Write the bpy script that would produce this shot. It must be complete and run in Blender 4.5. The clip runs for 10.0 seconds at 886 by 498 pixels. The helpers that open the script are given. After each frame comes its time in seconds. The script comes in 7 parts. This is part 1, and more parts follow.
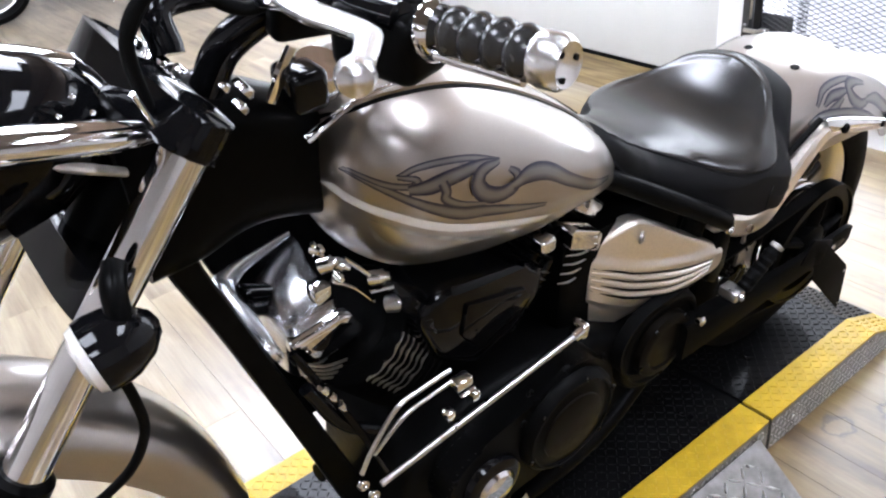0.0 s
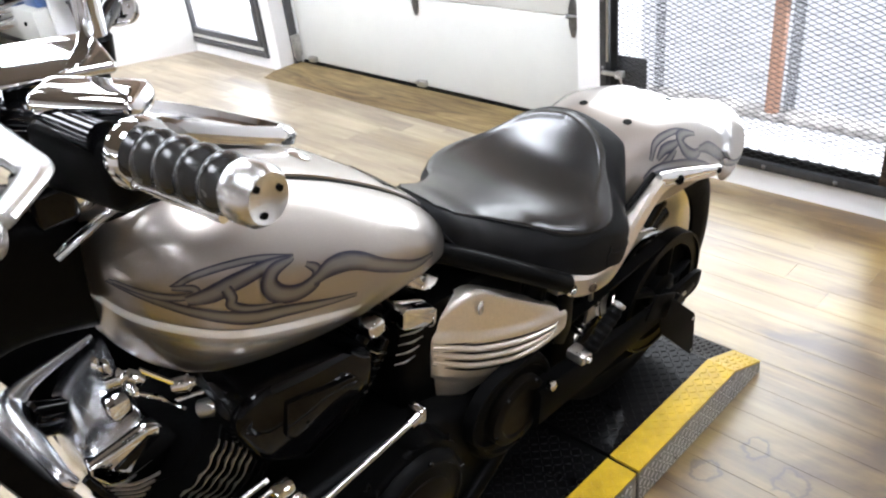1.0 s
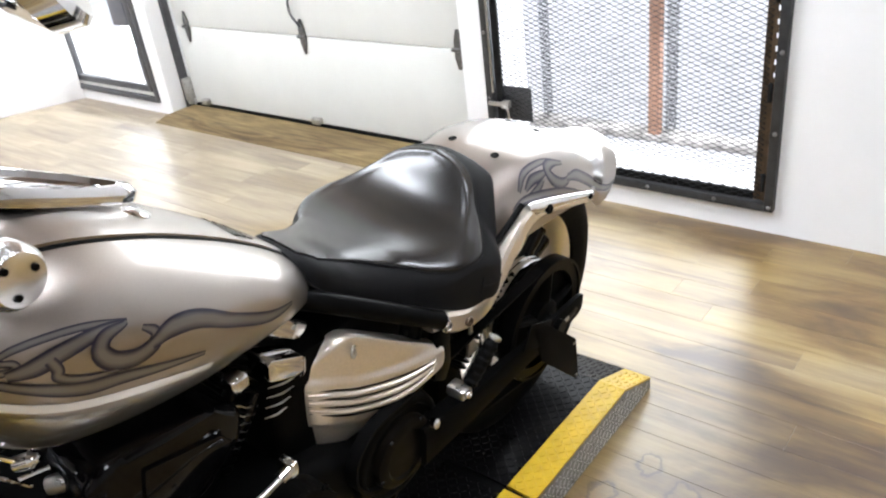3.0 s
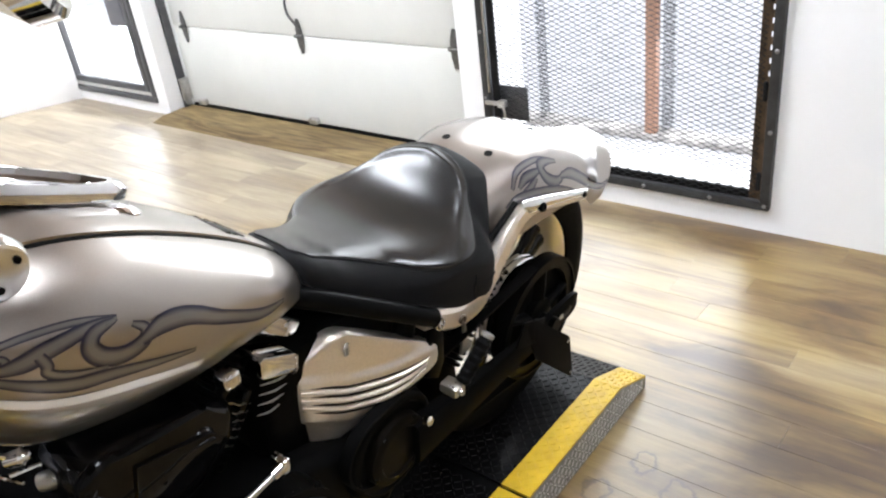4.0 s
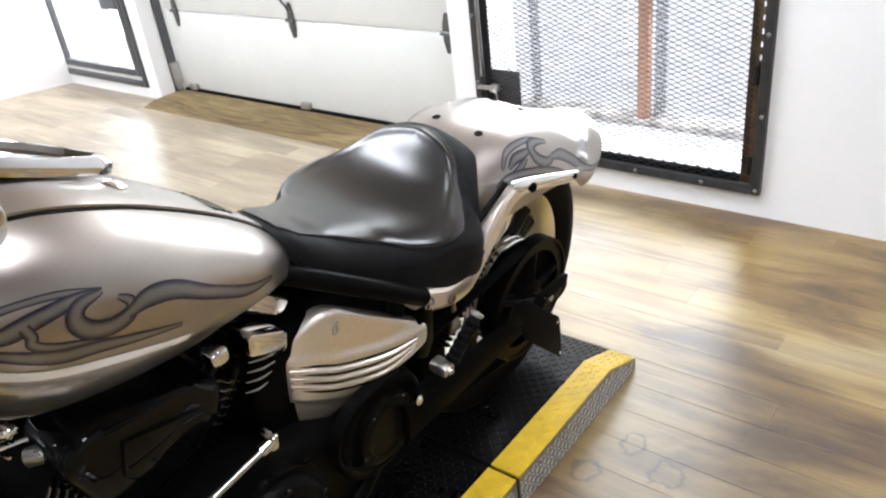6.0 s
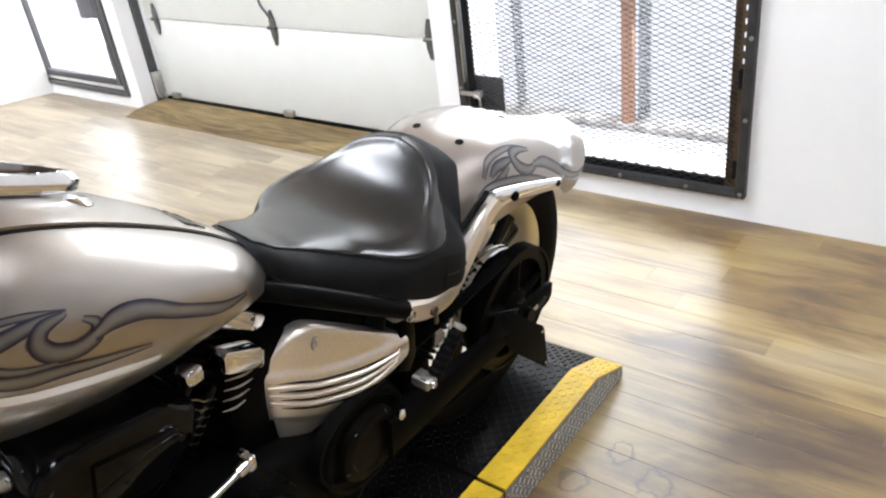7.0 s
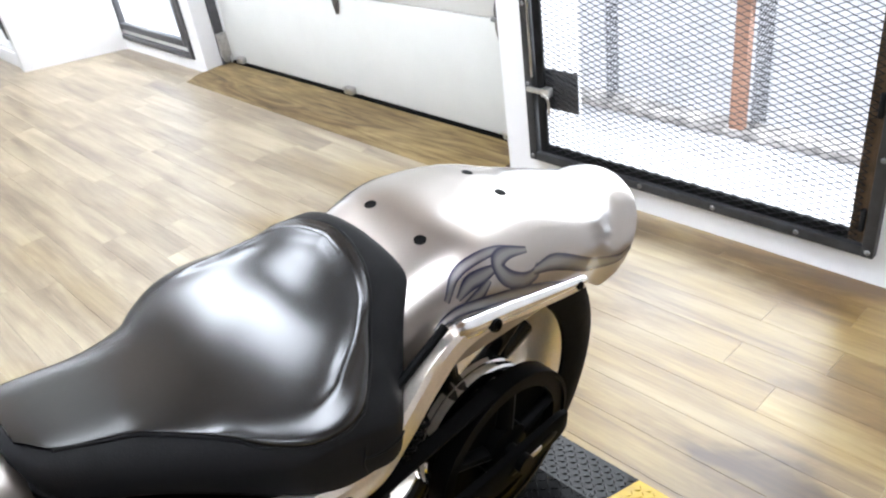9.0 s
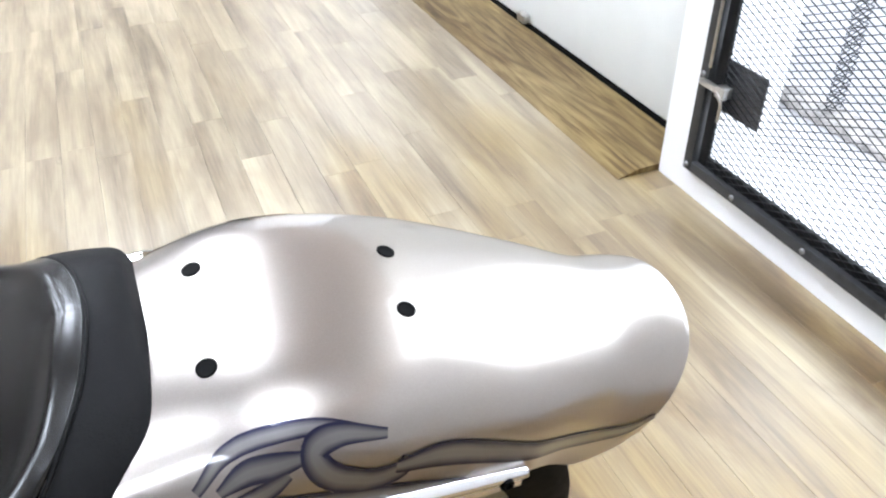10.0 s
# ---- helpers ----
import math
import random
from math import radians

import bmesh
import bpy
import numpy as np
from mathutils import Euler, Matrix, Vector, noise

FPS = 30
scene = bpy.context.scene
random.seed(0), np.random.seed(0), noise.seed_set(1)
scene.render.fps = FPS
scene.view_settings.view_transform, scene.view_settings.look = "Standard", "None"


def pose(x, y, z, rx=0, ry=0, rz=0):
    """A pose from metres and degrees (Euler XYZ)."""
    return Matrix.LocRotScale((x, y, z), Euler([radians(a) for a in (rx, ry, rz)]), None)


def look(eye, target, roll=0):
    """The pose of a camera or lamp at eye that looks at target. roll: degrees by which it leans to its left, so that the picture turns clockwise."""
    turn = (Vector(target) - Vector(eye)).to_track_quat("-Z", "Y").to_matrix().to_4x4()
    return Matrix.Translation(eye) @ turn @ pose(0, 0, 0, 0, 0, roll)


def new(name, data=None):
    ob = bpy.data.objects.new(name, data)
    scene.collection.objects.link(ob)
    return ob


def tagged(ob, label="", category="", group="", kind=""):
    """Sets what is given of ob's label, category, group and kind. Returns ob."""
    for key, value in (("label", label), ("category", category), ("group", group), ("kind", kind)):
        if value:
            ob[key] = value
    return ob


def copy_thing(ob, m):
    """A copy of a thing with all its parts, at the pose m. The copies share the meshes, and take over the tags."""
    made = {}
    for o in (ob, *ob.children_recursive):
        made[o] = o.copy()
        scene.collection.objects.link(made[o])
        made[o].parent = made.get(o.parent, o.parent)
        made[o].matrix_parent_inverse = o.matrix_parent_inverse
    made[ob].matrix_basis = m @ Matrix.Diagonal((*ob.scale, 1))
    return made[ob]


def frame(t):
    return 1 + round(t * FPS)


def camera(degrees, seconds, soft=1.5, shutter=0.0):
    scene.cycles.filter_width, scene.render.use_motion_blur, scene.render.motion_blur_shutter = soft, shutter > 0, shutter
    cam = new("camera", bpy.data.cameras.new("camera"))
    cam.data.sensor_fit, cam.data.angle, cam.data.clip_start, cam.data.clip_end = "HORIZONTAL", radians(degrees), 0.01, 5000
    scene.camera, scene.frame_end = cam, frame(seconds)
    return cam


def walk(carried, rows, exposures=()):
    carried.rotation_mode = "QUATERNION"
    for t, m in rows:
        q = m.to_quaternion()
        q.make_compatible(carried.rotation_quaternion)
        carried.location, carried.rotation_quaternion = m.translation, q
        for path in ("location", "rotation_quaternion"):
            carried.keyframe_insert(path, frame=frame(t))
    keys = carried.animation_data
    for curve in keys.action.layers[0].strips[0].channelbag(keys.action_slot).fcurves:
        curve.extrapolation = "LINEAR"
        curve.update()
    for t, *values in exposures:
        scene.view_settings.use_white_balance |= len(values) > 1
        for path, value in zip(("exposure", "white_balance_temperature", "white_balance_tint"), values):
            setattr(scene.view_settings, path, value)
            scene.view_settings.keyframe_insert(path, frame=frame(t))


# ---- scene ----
from mathutils.bvhtree import BVHTree

cam = camera(58.5, 10.0, soft=2.2)
PATH = [
    (0, (0.026, 0.023, 1.31), (0.973, 1.441, 0.265), -7.2),
    (0.5, (0.083, 0.019, 1.323), (1.173, 1.361, 0.316), -7.9),
    (1, (0.173, 0.01, 1.323), (1.329, 1.304, 0.33), -6.9),
    (1.5, (0.223, -0.002, 1.322), (1.445, 1.232, 0.331), -7.7),
    (2, (0.239, -0.015, 1.325), (1.534, 1.162, 0.357), -6.8),
    (2.5, (0.238, -0.032, 1.327), (1.554, 1.136, 0.377), -7.3),
    (4, (0.242, -0.054, 1.322), (1.563, 1.111, 0.373), -7.5),
    (4.5, (0.242, -0.061, 1.321), (1.56, 1.11, 0.377), -7.4),
    (5, (0.238, -0.066, 1.314), (1.557, 1.095, 0.36), -7.4),
    (6.5, (0.245, -0.059, 1.307), (1.565, 1.079, 0.326), -7.3),
    (7, (0.267, -0.057, 1.304), (1.607, 1.068, 0.336), -7.5),
    (7.5, (0.332, -0.062, 1.292), (1.632, 1.11, 0.327), -7.7),
    (8, (0.447, -0.091, 1.298), (1.659, 1.23, 0.412), -5.9),
    (8.5, (0.606, 0.017, 1.28), (1.728, 1.389, 0.354), -7.9),
    (9, (0.822, 0.105, 1.277), (1.912, 1.411, 0.226), -8.6),
    (9.3, (1.006, 0.128, 1.263), (1.916, 1.562, 0.205), -7.1),
    (9.5, (1.109, 0.146, 1.253), (1.932, 1.597, 0.15), -4.8),
    (10, (1.355, 0.324, 1.19), (1.963, 1.799, -0.016), -1.2),
]
walk(cam, [(t, look(eye, target, roll)) for t, eye, target, roll in PATH],
     exposures=[(0.0, 0.52, 6200, 14), (0.5, 0.47, 6350, 12), (1.0, 0.43, 6480, 11), (2.0, 0.43, 6560, 10), (7.0, 0.43, 6560, 10), (8.5, 0.42, 6450, 10), (9.0, 0.43, 6350, 10), (9.5, 0.55, 6200, 10), (10.0, 0.56, 6200, 10)])

# ---- world and light ----
world = bpy.data.worlds.new("sky")
world.use_nodes = True
scene.world = world
wn = world.node_tree
sky = wn.nodes.new("ShaderNodeTexSky")
sky.sky_type = "NISHITA"
sky.sun_disc = False
sky.sun_elevation, sky.sun_rotation = radians(35), radians(120)
wn.nodes["Background"].inputs["Strength"].default_value = 0.15
wn.links.new(sky.outputs[0], wn.nodes["Background"].inputs["Color"])
scene.view_settings.exposure = 0.42


def area_lamp(name, place, target, sx, sy, watts, colour):
    d = bpy.data.lights.new(name, "AREA")
    d.shape, d.size, d.size_y, d.energy, d.color = "RECTANGLE", sx, sy, watts, colour
    ob = new(name, d)
    ob.matrix_world = look(place, target)
    return ob


# daylight in the three openings of the street wall
area_lamp("gate_daylight", (2.95, 1.19, 1.15), (0.6, 1.0, 0.0), 1.1, 2.0, 27, (0.88, 0.94, 1.0))
area_lamp("door_daylight", (2.95, 4.62, 1.15), (0, 4.62, 0.6), 0.95, 2.0, 18, (0.88, 0.94, 1.0))

# ---- materials ----


def material(name, colour, rough=0.5, metal=0.0, coat=0.0):
    m = bpy.data.materials.new(name)
    m.use_nodes = True
    b = m.node_tree.nodes["Principled BSDF"]
    b.inputs["Base Color"].default_value = (*colour, 1)
    b.inputs["Roughness"].default_value = rough
    b.inputs["Metallic"].default_value = metal
    b.inputs["Coat Weight"].default_value = coat
    b.inputs["Coat Roughness"].default_value = 0.03
    if max(colour) < 0.02:
        b.inputs["Specular IOR Level"].default_value = 0.08
    return m


def node(m, kind, **values):
    n = m.node_tree.nodes.new(kind)
    for k, v in values.items():
        n.inputs[k].default_value = v
    return n


def link(m, a, b):
    m.node_tree.links.new(a, b)


def ramp(m, fac, stops):
    r = m.node_tree.nodes.new("ShaderNodeValToRGB")
    el = r.color_ramp.elements
    el[0].position, el[1].position = stops[0][0], stops[-1][0]
    for place, _ in stops[1:-1]:
        el.new(place)
    for e, (_, c) in zip(el, stops):
        e.color = (*c, 1) if len(c) == 3 else (c[0], c[0], c[0], 1)
    link(m, fac, r.inputs[0])
    return r


def coords(m, scale=(1, 1, 1), turn=(0, 0, 0)):
    tc = m.node_tree.nodes.new("ShaderNodeTexCoord")
    mp = node(m, "ShaderNodeMapping", Scale=scale, Rotation=turn)
    link(m, tc.outputs["Object"], mp.inputs["Vector"])
    return mp.outputs[0]


def varied(m, scale, amount, rough=0.0, bump=0.0, bump_scale=200.0, bump_dist=0.001, stretch=(1, 1, 1)):
    """Two-scale variation of colour and roughness, with fine relief."""
    b = m.node_tree.nodes["Principled BSDF"]
    base = tuple(b.inputs["Base Color"].default_value)[:3]
    r0 = b.inputs["Roughness"].default_value
    co = coords(m, stretch)
    n = node(m, "ShaderNodeTexNoise", Scale=scale, Detail=6.0, Roughness=0.6)
    link(m, co, n.inputs["Vector"])
    lo, hi = tuple(c * (1 - amount) for c in base), tuple(min(1, c * (1 + amount)) for c in base)
    r = ramp(m, n.outputs["Fac"], [(0.3, lo), (0.7, hi)])
    link(m, r.outputs[0], b.inputs["Base Color"])
    if rough:
        q = ramp(m, n.outputs["Fac"], [(0.3, (max(0.02, r0 - rough),)), (0.7, (r0 + rough,))])
        link(m, q.outputs[0], b.inputs["Roughness"])
    if bump:
        n2 = node(m, "ShaderNodeTexNoise", Scale=bump_scale, Detail=4.0)
        link(m, co, n2.inputs["Vector"])
        bp = node(m, "ShaderNodeBump", Strength=bump, Distance=bump_dist)
        link(m, n2.outputs["Fac"], bp.inputs["Height"])
        link(m, bp.outputs[0], b.inputs["Normal"])
    return m


PAINT = varied(material("silver_paint", (0.385, 0.348, 0.318), 0.33, 1.0, 1.0), 700, 0.05)
PAINT.node_tree.nodes["Principled BSDF"].inputs["Coat Roughness"].default_value = 0.03
PAINT.node_tree.nodes["Principled BSDF"].inputs["Coat IOR"].default_value = 1.5
POLISH = varied(material("polished_metal", (0.80, 0.79, 0.78), 0.27, 1.0), 80, 0.10)
# pale paint for the highlight along the tank's lower crease
CREASE_LIGHT = material("crease_light_paint", (0.88, 0.87, 0.86), 0.25, 0.2, 1.0)
DECAL = varied(material("decal_grey", (0.36, 0.345, 0.33), 0.3, 0.8, 0.8), 35, 0.4)


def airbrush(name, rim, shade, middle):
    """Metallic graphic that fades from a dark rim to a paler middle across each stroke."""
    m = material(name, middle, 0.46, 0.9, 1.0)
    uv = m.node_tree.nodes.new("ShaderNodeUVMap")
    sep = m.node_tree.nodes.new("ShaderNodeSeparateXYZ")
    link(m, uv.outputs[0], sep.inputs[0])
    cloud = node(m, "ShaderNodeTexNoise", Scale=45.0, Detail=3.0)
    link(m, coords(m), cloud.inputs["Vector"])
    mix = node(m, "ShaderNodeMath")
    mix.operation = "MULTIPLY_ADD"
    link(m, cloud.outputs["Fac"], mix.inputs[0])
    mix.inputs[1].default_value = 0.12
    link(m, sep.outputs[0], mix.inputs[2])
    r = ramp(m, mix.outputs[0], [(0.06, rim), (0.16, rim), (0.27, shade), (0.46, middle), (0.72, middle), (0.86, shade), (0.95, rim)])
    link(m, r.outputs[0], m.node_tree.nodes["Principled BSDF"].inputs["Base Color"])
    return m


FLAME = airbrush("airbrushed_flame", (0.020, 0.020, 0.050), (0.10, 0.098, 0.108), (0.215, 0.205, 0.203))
CHROME = varied(material("chrome", (0.82, 0.82, 0.83), 0.06, 1.0), 30, 0.05)
STEEL = varied(material("bare_steel", (0.55, 0.54, 0.52), 0.35, 1.0), 60, 0.15, 0.1)
SATINCHROME = varied(material("satin_chrome", (0.80, 0.81, 0.85), 0.27, 1.0), 40, 0.05)
HINGE = varied(material("dull_hinge_steel", (0.16, 0.16, 0.155), 0.4, 0.8), 60, 0.3, 0.1)
SATIN = varied(material("satin_aluminium", (0.84, 0.77, 0.69), 0.33, 0.9), 250, 0.06)
GLOSS = varied(material("black_gloss", (0.003, 0.003, 0.0035), 0.10, 0.0, 0.25), 20, 0.3)
BLACK = varied(material("black_satin", (0.0025, 0.0025, 0.0025), 0.32, 0.0), 60, 0.35, 0.0, 0.1, 400)
CASE = varied(material("black_engine_case", (0.0025, 0.0025, 0.0025), 0.36, 0.0), 60, 0.3, 0.0, 0.25, 700)
FIN = varied(material("fin_edge_metal", (0.5, 0.49, 0.47), 0.3, 1.0), 60, 0.2)
MATTE = varied(material("matte_black_sheet", (0.0018, 0.0018, 0.0018), 0.6), 40, 0.3)
RUBBER = varied(material("rubber", (0.004, 0.004, 0.004), 0.55), 50, 0.3, 0.08, 0.2, 300)
BRONZE = varied(material("tinted_cover", (0.006, 0.0048, 0.0036), 0.4, 0.3), 40, 0.3, 0.1)
for dull in (BLACK, MATTE, CASE, RUBBER, BRONZE):
    dull.node_tree.nodes["Principled BSDF"].inputs["Specular IOR Level"].default_value = 0.04
LENS = material("clear_lens", (0.75, 0.72, 0.68), 0.15, 0.0, 0.5)
RED = varied(material("red_paint", (0.35, 0.02, 0.02), 0.3, 0.0, 0.6), 20, 0.1)
BLUE = varied(material("blue_plastic", (0.05, 0.10, 0.25), 0.4), 20, 0.2)
YELLOWP = varied(material("yellow_plastic", (0.5, 0.4, 0.02), 0.4), 20, 0.2)
PURPLE = varied(material("purple_card", (0.06, 0.02, 0.10), 0.5), 20, 0.2)

# leather polished by wear, with scuffs and creases
LEATHER = material("worn_leather", (0.03, 0.03, 0.03), 0.4, 0.0, 0.0)
b = LEATHER.node_tree.nodes["Principled BSDF"]
co = coords(LEATHER)
n1 = node(LEATHER, "ShaderNodeTexNoise", Scale=16.0, Detail=3.0, Roughness=0.5, Distortion=0.6)
link(LEATHER, co, n1.inputs["Vector"])
link(LEATHER, ramp(LEATHER, n1.outputs["Fac"], [(0.40, (0.010, 0.0095, 0.009)), (0.64, (0.005, 0.0049, 0.0048))]).outputs[0], b.inputs["Base Color"])
b.inputs["Roughness"].default_value = 0.25
b.inputs["Specular IOR Level"].default_value = 0.66
VINYL = varied(material("seat_vinyl", (0.010, 0.010, 0.0105), 0.55), 30, 0.2, 0.06, 0.3, 500)

WALL = varied(material("white_wall_paint", (0.79, 0.785, 0.78), 0.55), 2.5, 0.03, 0.06, 0.15, 60, 0.002)
DOORW = varied(material("door_white", (0.64, 0.64, 0.605), 0.6), 3.0, 0.04, 0.05, 0.1, 250)
FRAMEB = varied(material("black_frame_paint", (0.013, 0.013, 0.0135), 0.5), 25, 0.35, 0.1, 0.2, 200)
FRAMEK = varied(material("worn_dark_steel_frame", (0.032, 0.033, 0.035), 0.5, 0.2), 22, 0.45, 0.12, 0.2, 150)
BOLTG = varied(material("dull_bolt_steel", (0.22, 0.22, 0.22), 0.5, 0.6), 60, 0.3, 0.1)
FRAMEG = varied(material("dark_grey_frame", (0.075, 0.075, 0.08), 0.45), 25, 0.2, 0.1)
RUST = varied(material("rusty_steel", (0.085, 0.055, 0.032), 0.6, 0.3), 30, 0.5, 0.1, 0.3, 150)
POSTM = varied(material("orange_brown_post", (0.36, 0.19, 0.125), 0.75), 14, 0.25, 0.05, 0.3, 120, 0.002, (1, 1, 0.15))
CONC = varied(material("pale_concrete", (0.62, 0.61, 0.62), 0.8), 6, 0.2, 0.05, 0.3, 120)
DEBRIS = varied(material("weathered_ledge", (0.45, 0.42, 0.40), 0.9), 11, 0.7, 0.05, 0.5, 90, 0.004)
SIGN = varied(material("grey_sign", (0.12, 0.12, 0.135), 0.5), 12, 0.1)
SIGNW = material("sign_writing", (0.45, 0.40, 0.30), 0.5)
TUB = varied(material("dark_tub_plastic", (0.04, 0.038, 0.036), 0.5), 18, 0.4, 0.1)

GLASS = material("pane_glass", (1, 1, 1), 0.02)
GLASS.node_tree.nodes["Principled BSDF"].inputs["Transmission Weight"].default_value = 1.0
GLASS.node_tree.nodes["Principled BSDF"].inputs["IOR"].default_value = 1.1

GLOW = bpy.data.materials.new("overcast_glow")
GLOW.use_nodes = True
gb = GLOW.node_tree.nodes["Principled BSDF"]
gb.inputs["Base Color"].default_value = (0.8, 0.8, 0.8, 1)
gb.inputs["Emission Color"].default_value = (0.94, 0.97, 1.0, 1)
gb.inputs["Emission Strength"].default_value = 2.7
LAMPGLOW = bpy.data.materials.new("lamp_diffuser")
LAMPGLOW.use_nodes = True
gb = LAMPGLOW.node_tree.nodes["Principled BSDF"]
gb.inputs["Emission Color"].default_value = (0.855, 0.908, 1.0, 1)
gb.inputs["Emission Strength"].default_value = 20.0


KNOTS = [(1.488, 0.525, 0.045), (1.438, 0.430, 0.055), (1.353, 0.579, 0.05)]


def wood(name, stops, random_from, rough, gloss=0.8, swirl=0.7, fade=0.75):
    """Plank floor: long grain, knots and tone that changes from plank to plank. Grain runs along y."""
    m = material(name, (0.4, 0.3, 0.2), rough)
    b = m.node_tree.nodes["Principled BSDF"]
    if random_from == "object":
        rnd = m.node_tree.nodes.new("ShaderNodeObjectInfo").outputs["Random"]
    else:
        rnd = m.node_tree.nodes.new("ShaderNodeNewGeometry").outputs["Random Per Island"]
    tc = m.node_tree.nodes.new("ShaderNodeNewGeometry")
    off = node(m, "ShaderNodeVectorMath")
    off.operation = "MULTIPLY_ADD"
    comb = m.node_tree.nodes.new("ShaderNodeCombineXYZ")
    for k in range(3):
        link(m, rnd, comb.inputs[k])
    link(m, comb.outputs[0], off.inputs[0])
    off.inputs[1].default_value = (37, 53, 11)
    link(m, tc.outputs["Position"], off.inputs[2])
    mp = node(m, "ShaderNodeMapping", Scale=(13.0, 1.1, 1.0))
    link(m, off.outputs[0], mp.inputs["Vector"])
    n = node(m, "ShaderNodeTexNoise", Scale=1.1, Detail=2.5, Roughness=0.5, Distortion=swirl)
    link(m, mp.outputs[0], n.inputs["Vector"])
    mp2 = node(m, "ShaderNodeMapping", Scale=(80.0, 3.0, 1.0))
    link(m, off.outputs[0], mp2.inputs["Vector"])
    n2 = node(m, "ShaderNodeTexNoise", Scale=2.0, Detail=5.0, Roughness=0.7)
    link(m, mp2.outputs[0], n2.inputs["Vector"])
    mix = node(m, "ShaderNodeMath")
    mix.operation = "MULTIPLY_ADD"
    link(m, n2.outputs["Fac"], mix.inputs[0])
    mix.inputs[1].default_value = 0.24
    half = node(m, "ShaderNodeMath")
    half.operation = "MULTIPLY"
    half.inputs[1].default_value = 0.45
    link(m, n.outputs["Fac"], half.inputs[0])
    link(m, half.outputs[0], mix.inputs[2])
    add = node(m, "ShaderNodeMath")
    add.operation = "MULTIPLY_ADD"
    link(m, rnd, add.inputs[0])
    add.inputs[1].default_value = 0.06
    link(m, mix.outputs[0], add.inputs[2])
    r0 = ramp(m, add.outputs[0], stops)
    # greyer weathering in wide drifts; paling along y paints in the far floor's glare
    long = node(m, "ShaderNodeMapping", Scale=(3.2, 0.9, 1.0))
    link(m, tc.outputs["Position"], long.inputs["Vector"])
    n3 = node(m, "ShaderNodeTexNoise", Scale=1.3, Detail=2.0, Roughness=0.4)
    link(m, long.outputs[0], n3.inputs["Vector"])
    sep = m.node_tree.nodes.new("ShaderNodeSeparateXYZ")
    link(m, tc.outputs["Position"], sep.inputs[0])
    # painted glare: the ramp lifts the pale grey share towards the far end
    worn = node(m, "ShaderNodeMapRange")
    worn.interpolation_type = "SMOOTHSTEP"
    for k, value in enumerate((0.5, 3.6, -0.18, 0.36)):
        worn.inputs[k + 1].default_value = value
    link(m, sep.outputs[1], worn.inputs[0])
    tread = node(m, "ShaderNodeMath")
    link(m, n3.outputs["Fac"], tread.inputs[0])
    link(m, worn.outputs[0], tread.inputs[1])
    drift = ramp(m, tread.outputs[0], [(0.34, (0.0,)), (0.66, (fade,))])
    grey = node(m, "ShaderNodeHueSaturation", Saturation=0.44, Value=1.48)
    link(m, r0.outputs[0], grey.inputs["Color"])
    r = m.node_tree.nodes.new("ShaderNodeMix")
    r.data_type = "RGBA"
    link(m, drift.outputs[0], r.inputs["Factor"])
    link(m, r0.outputs[0], r.inputs["A"])
    link(m, grey.outputs[0], r.inputs["B"])
    # a few ringed knots
    w = node(m, "ShaderNodeTexVoronoi", Scale=1.0)
    mp3 = node(m, "ShaderNodeMapping", Scale=(2.6, 1.1, 0.0))
    warp = node(m, "ShaderNodeVectorMath")
    warp.operation = "MULTIPLY_ADD"
    link(m, n.outputs["Color"], warp.inputs[0])
    warp.inputs[1].default_value = (0.10, 0.10, 0.0)
    link(m, off.outputs[0], warp.inputs[2])
    link(m, warp.outputs[0], mp3.inputs["Vector"])
    link(m, mp3.outputs[0], w.inputs["Vector"])
    crack = ramp(m, w.outputs["Distance"], [(0.0, (0.30,)), (0.018, (0.42,)), (0.030, (0.95,)), (0.042, (0.55,)), (0.052, (1.0,))])
    curl = node(m, "ShaderNodeTexNoise", Scale=22.0, Detail=3.0, Roughness=0.6)
    link(m, tc.outputs["Position"], curl.inputs["Vector"])
    for kx, ky, size in KNOTS:
        far = node(m, "ShaderNodeVectorMath")
        far.operation = "DISTANCE"
        flat = node(m, "ShaderNodeVectorMath")
        flat.operation = "MULTIPLY_ADD"
        link(m, curl.outputs["Color"], flat.inputs[0])
        flat.inputs[1].default_value = (0.07, 0.07, 0.0)
        link(m, tc.outputs["Position"], flat.inputs[2])
        link(m, flat.outputs[0], far.inputs[0])
        far.inputs[1].default_value = (kx + 0.035, ky + 0.035, 0.0)
        scaled = node(m, "ShaderNodeMath")
        scaled.operation = "DIVIDE"
        link(m, far.outputs["Value"], scaled.inputs[0])
        scaled.inputs[1].default_value = size
        rings = ramp(m, scaled.outputs[0], [(0.0, (0.90, 0.86, 0.78)), (0.46, (0.95, 0.92, 0.86)), (0.55, (0.30, 0.22, 0.15)), (0.63, (0.24, 0.18, 0.12)), (0.72, (0.80, 0.74, 0.64)), (1.0, (1.0, 1.0, 1.0))])
        joined = m.node_tree.nodes.new("ShaderNodeMix")
        joined.data_type, joined.blend_type = "RGBA", "MULTIPLY"
        joined.inputs["Factor"].default_value = 1.0
        link(m, crack.outputs[0] if "Color" in crack.outputs else crack.outputs["Result"], joined.inputs["A"])
        link(m, rings.outputs[0], joined.inputs["B"])
        crack = joined
    mul = m.node_tree.nodes.new("ShaderNodeMix")
    mul.data_type, mul.blend_type = "RGBA", "MULTIPLY"
    mul.inputs["Factor"].default_value = 0.75
    link(m, r.outputs["Result"], mul.inputs["A"])
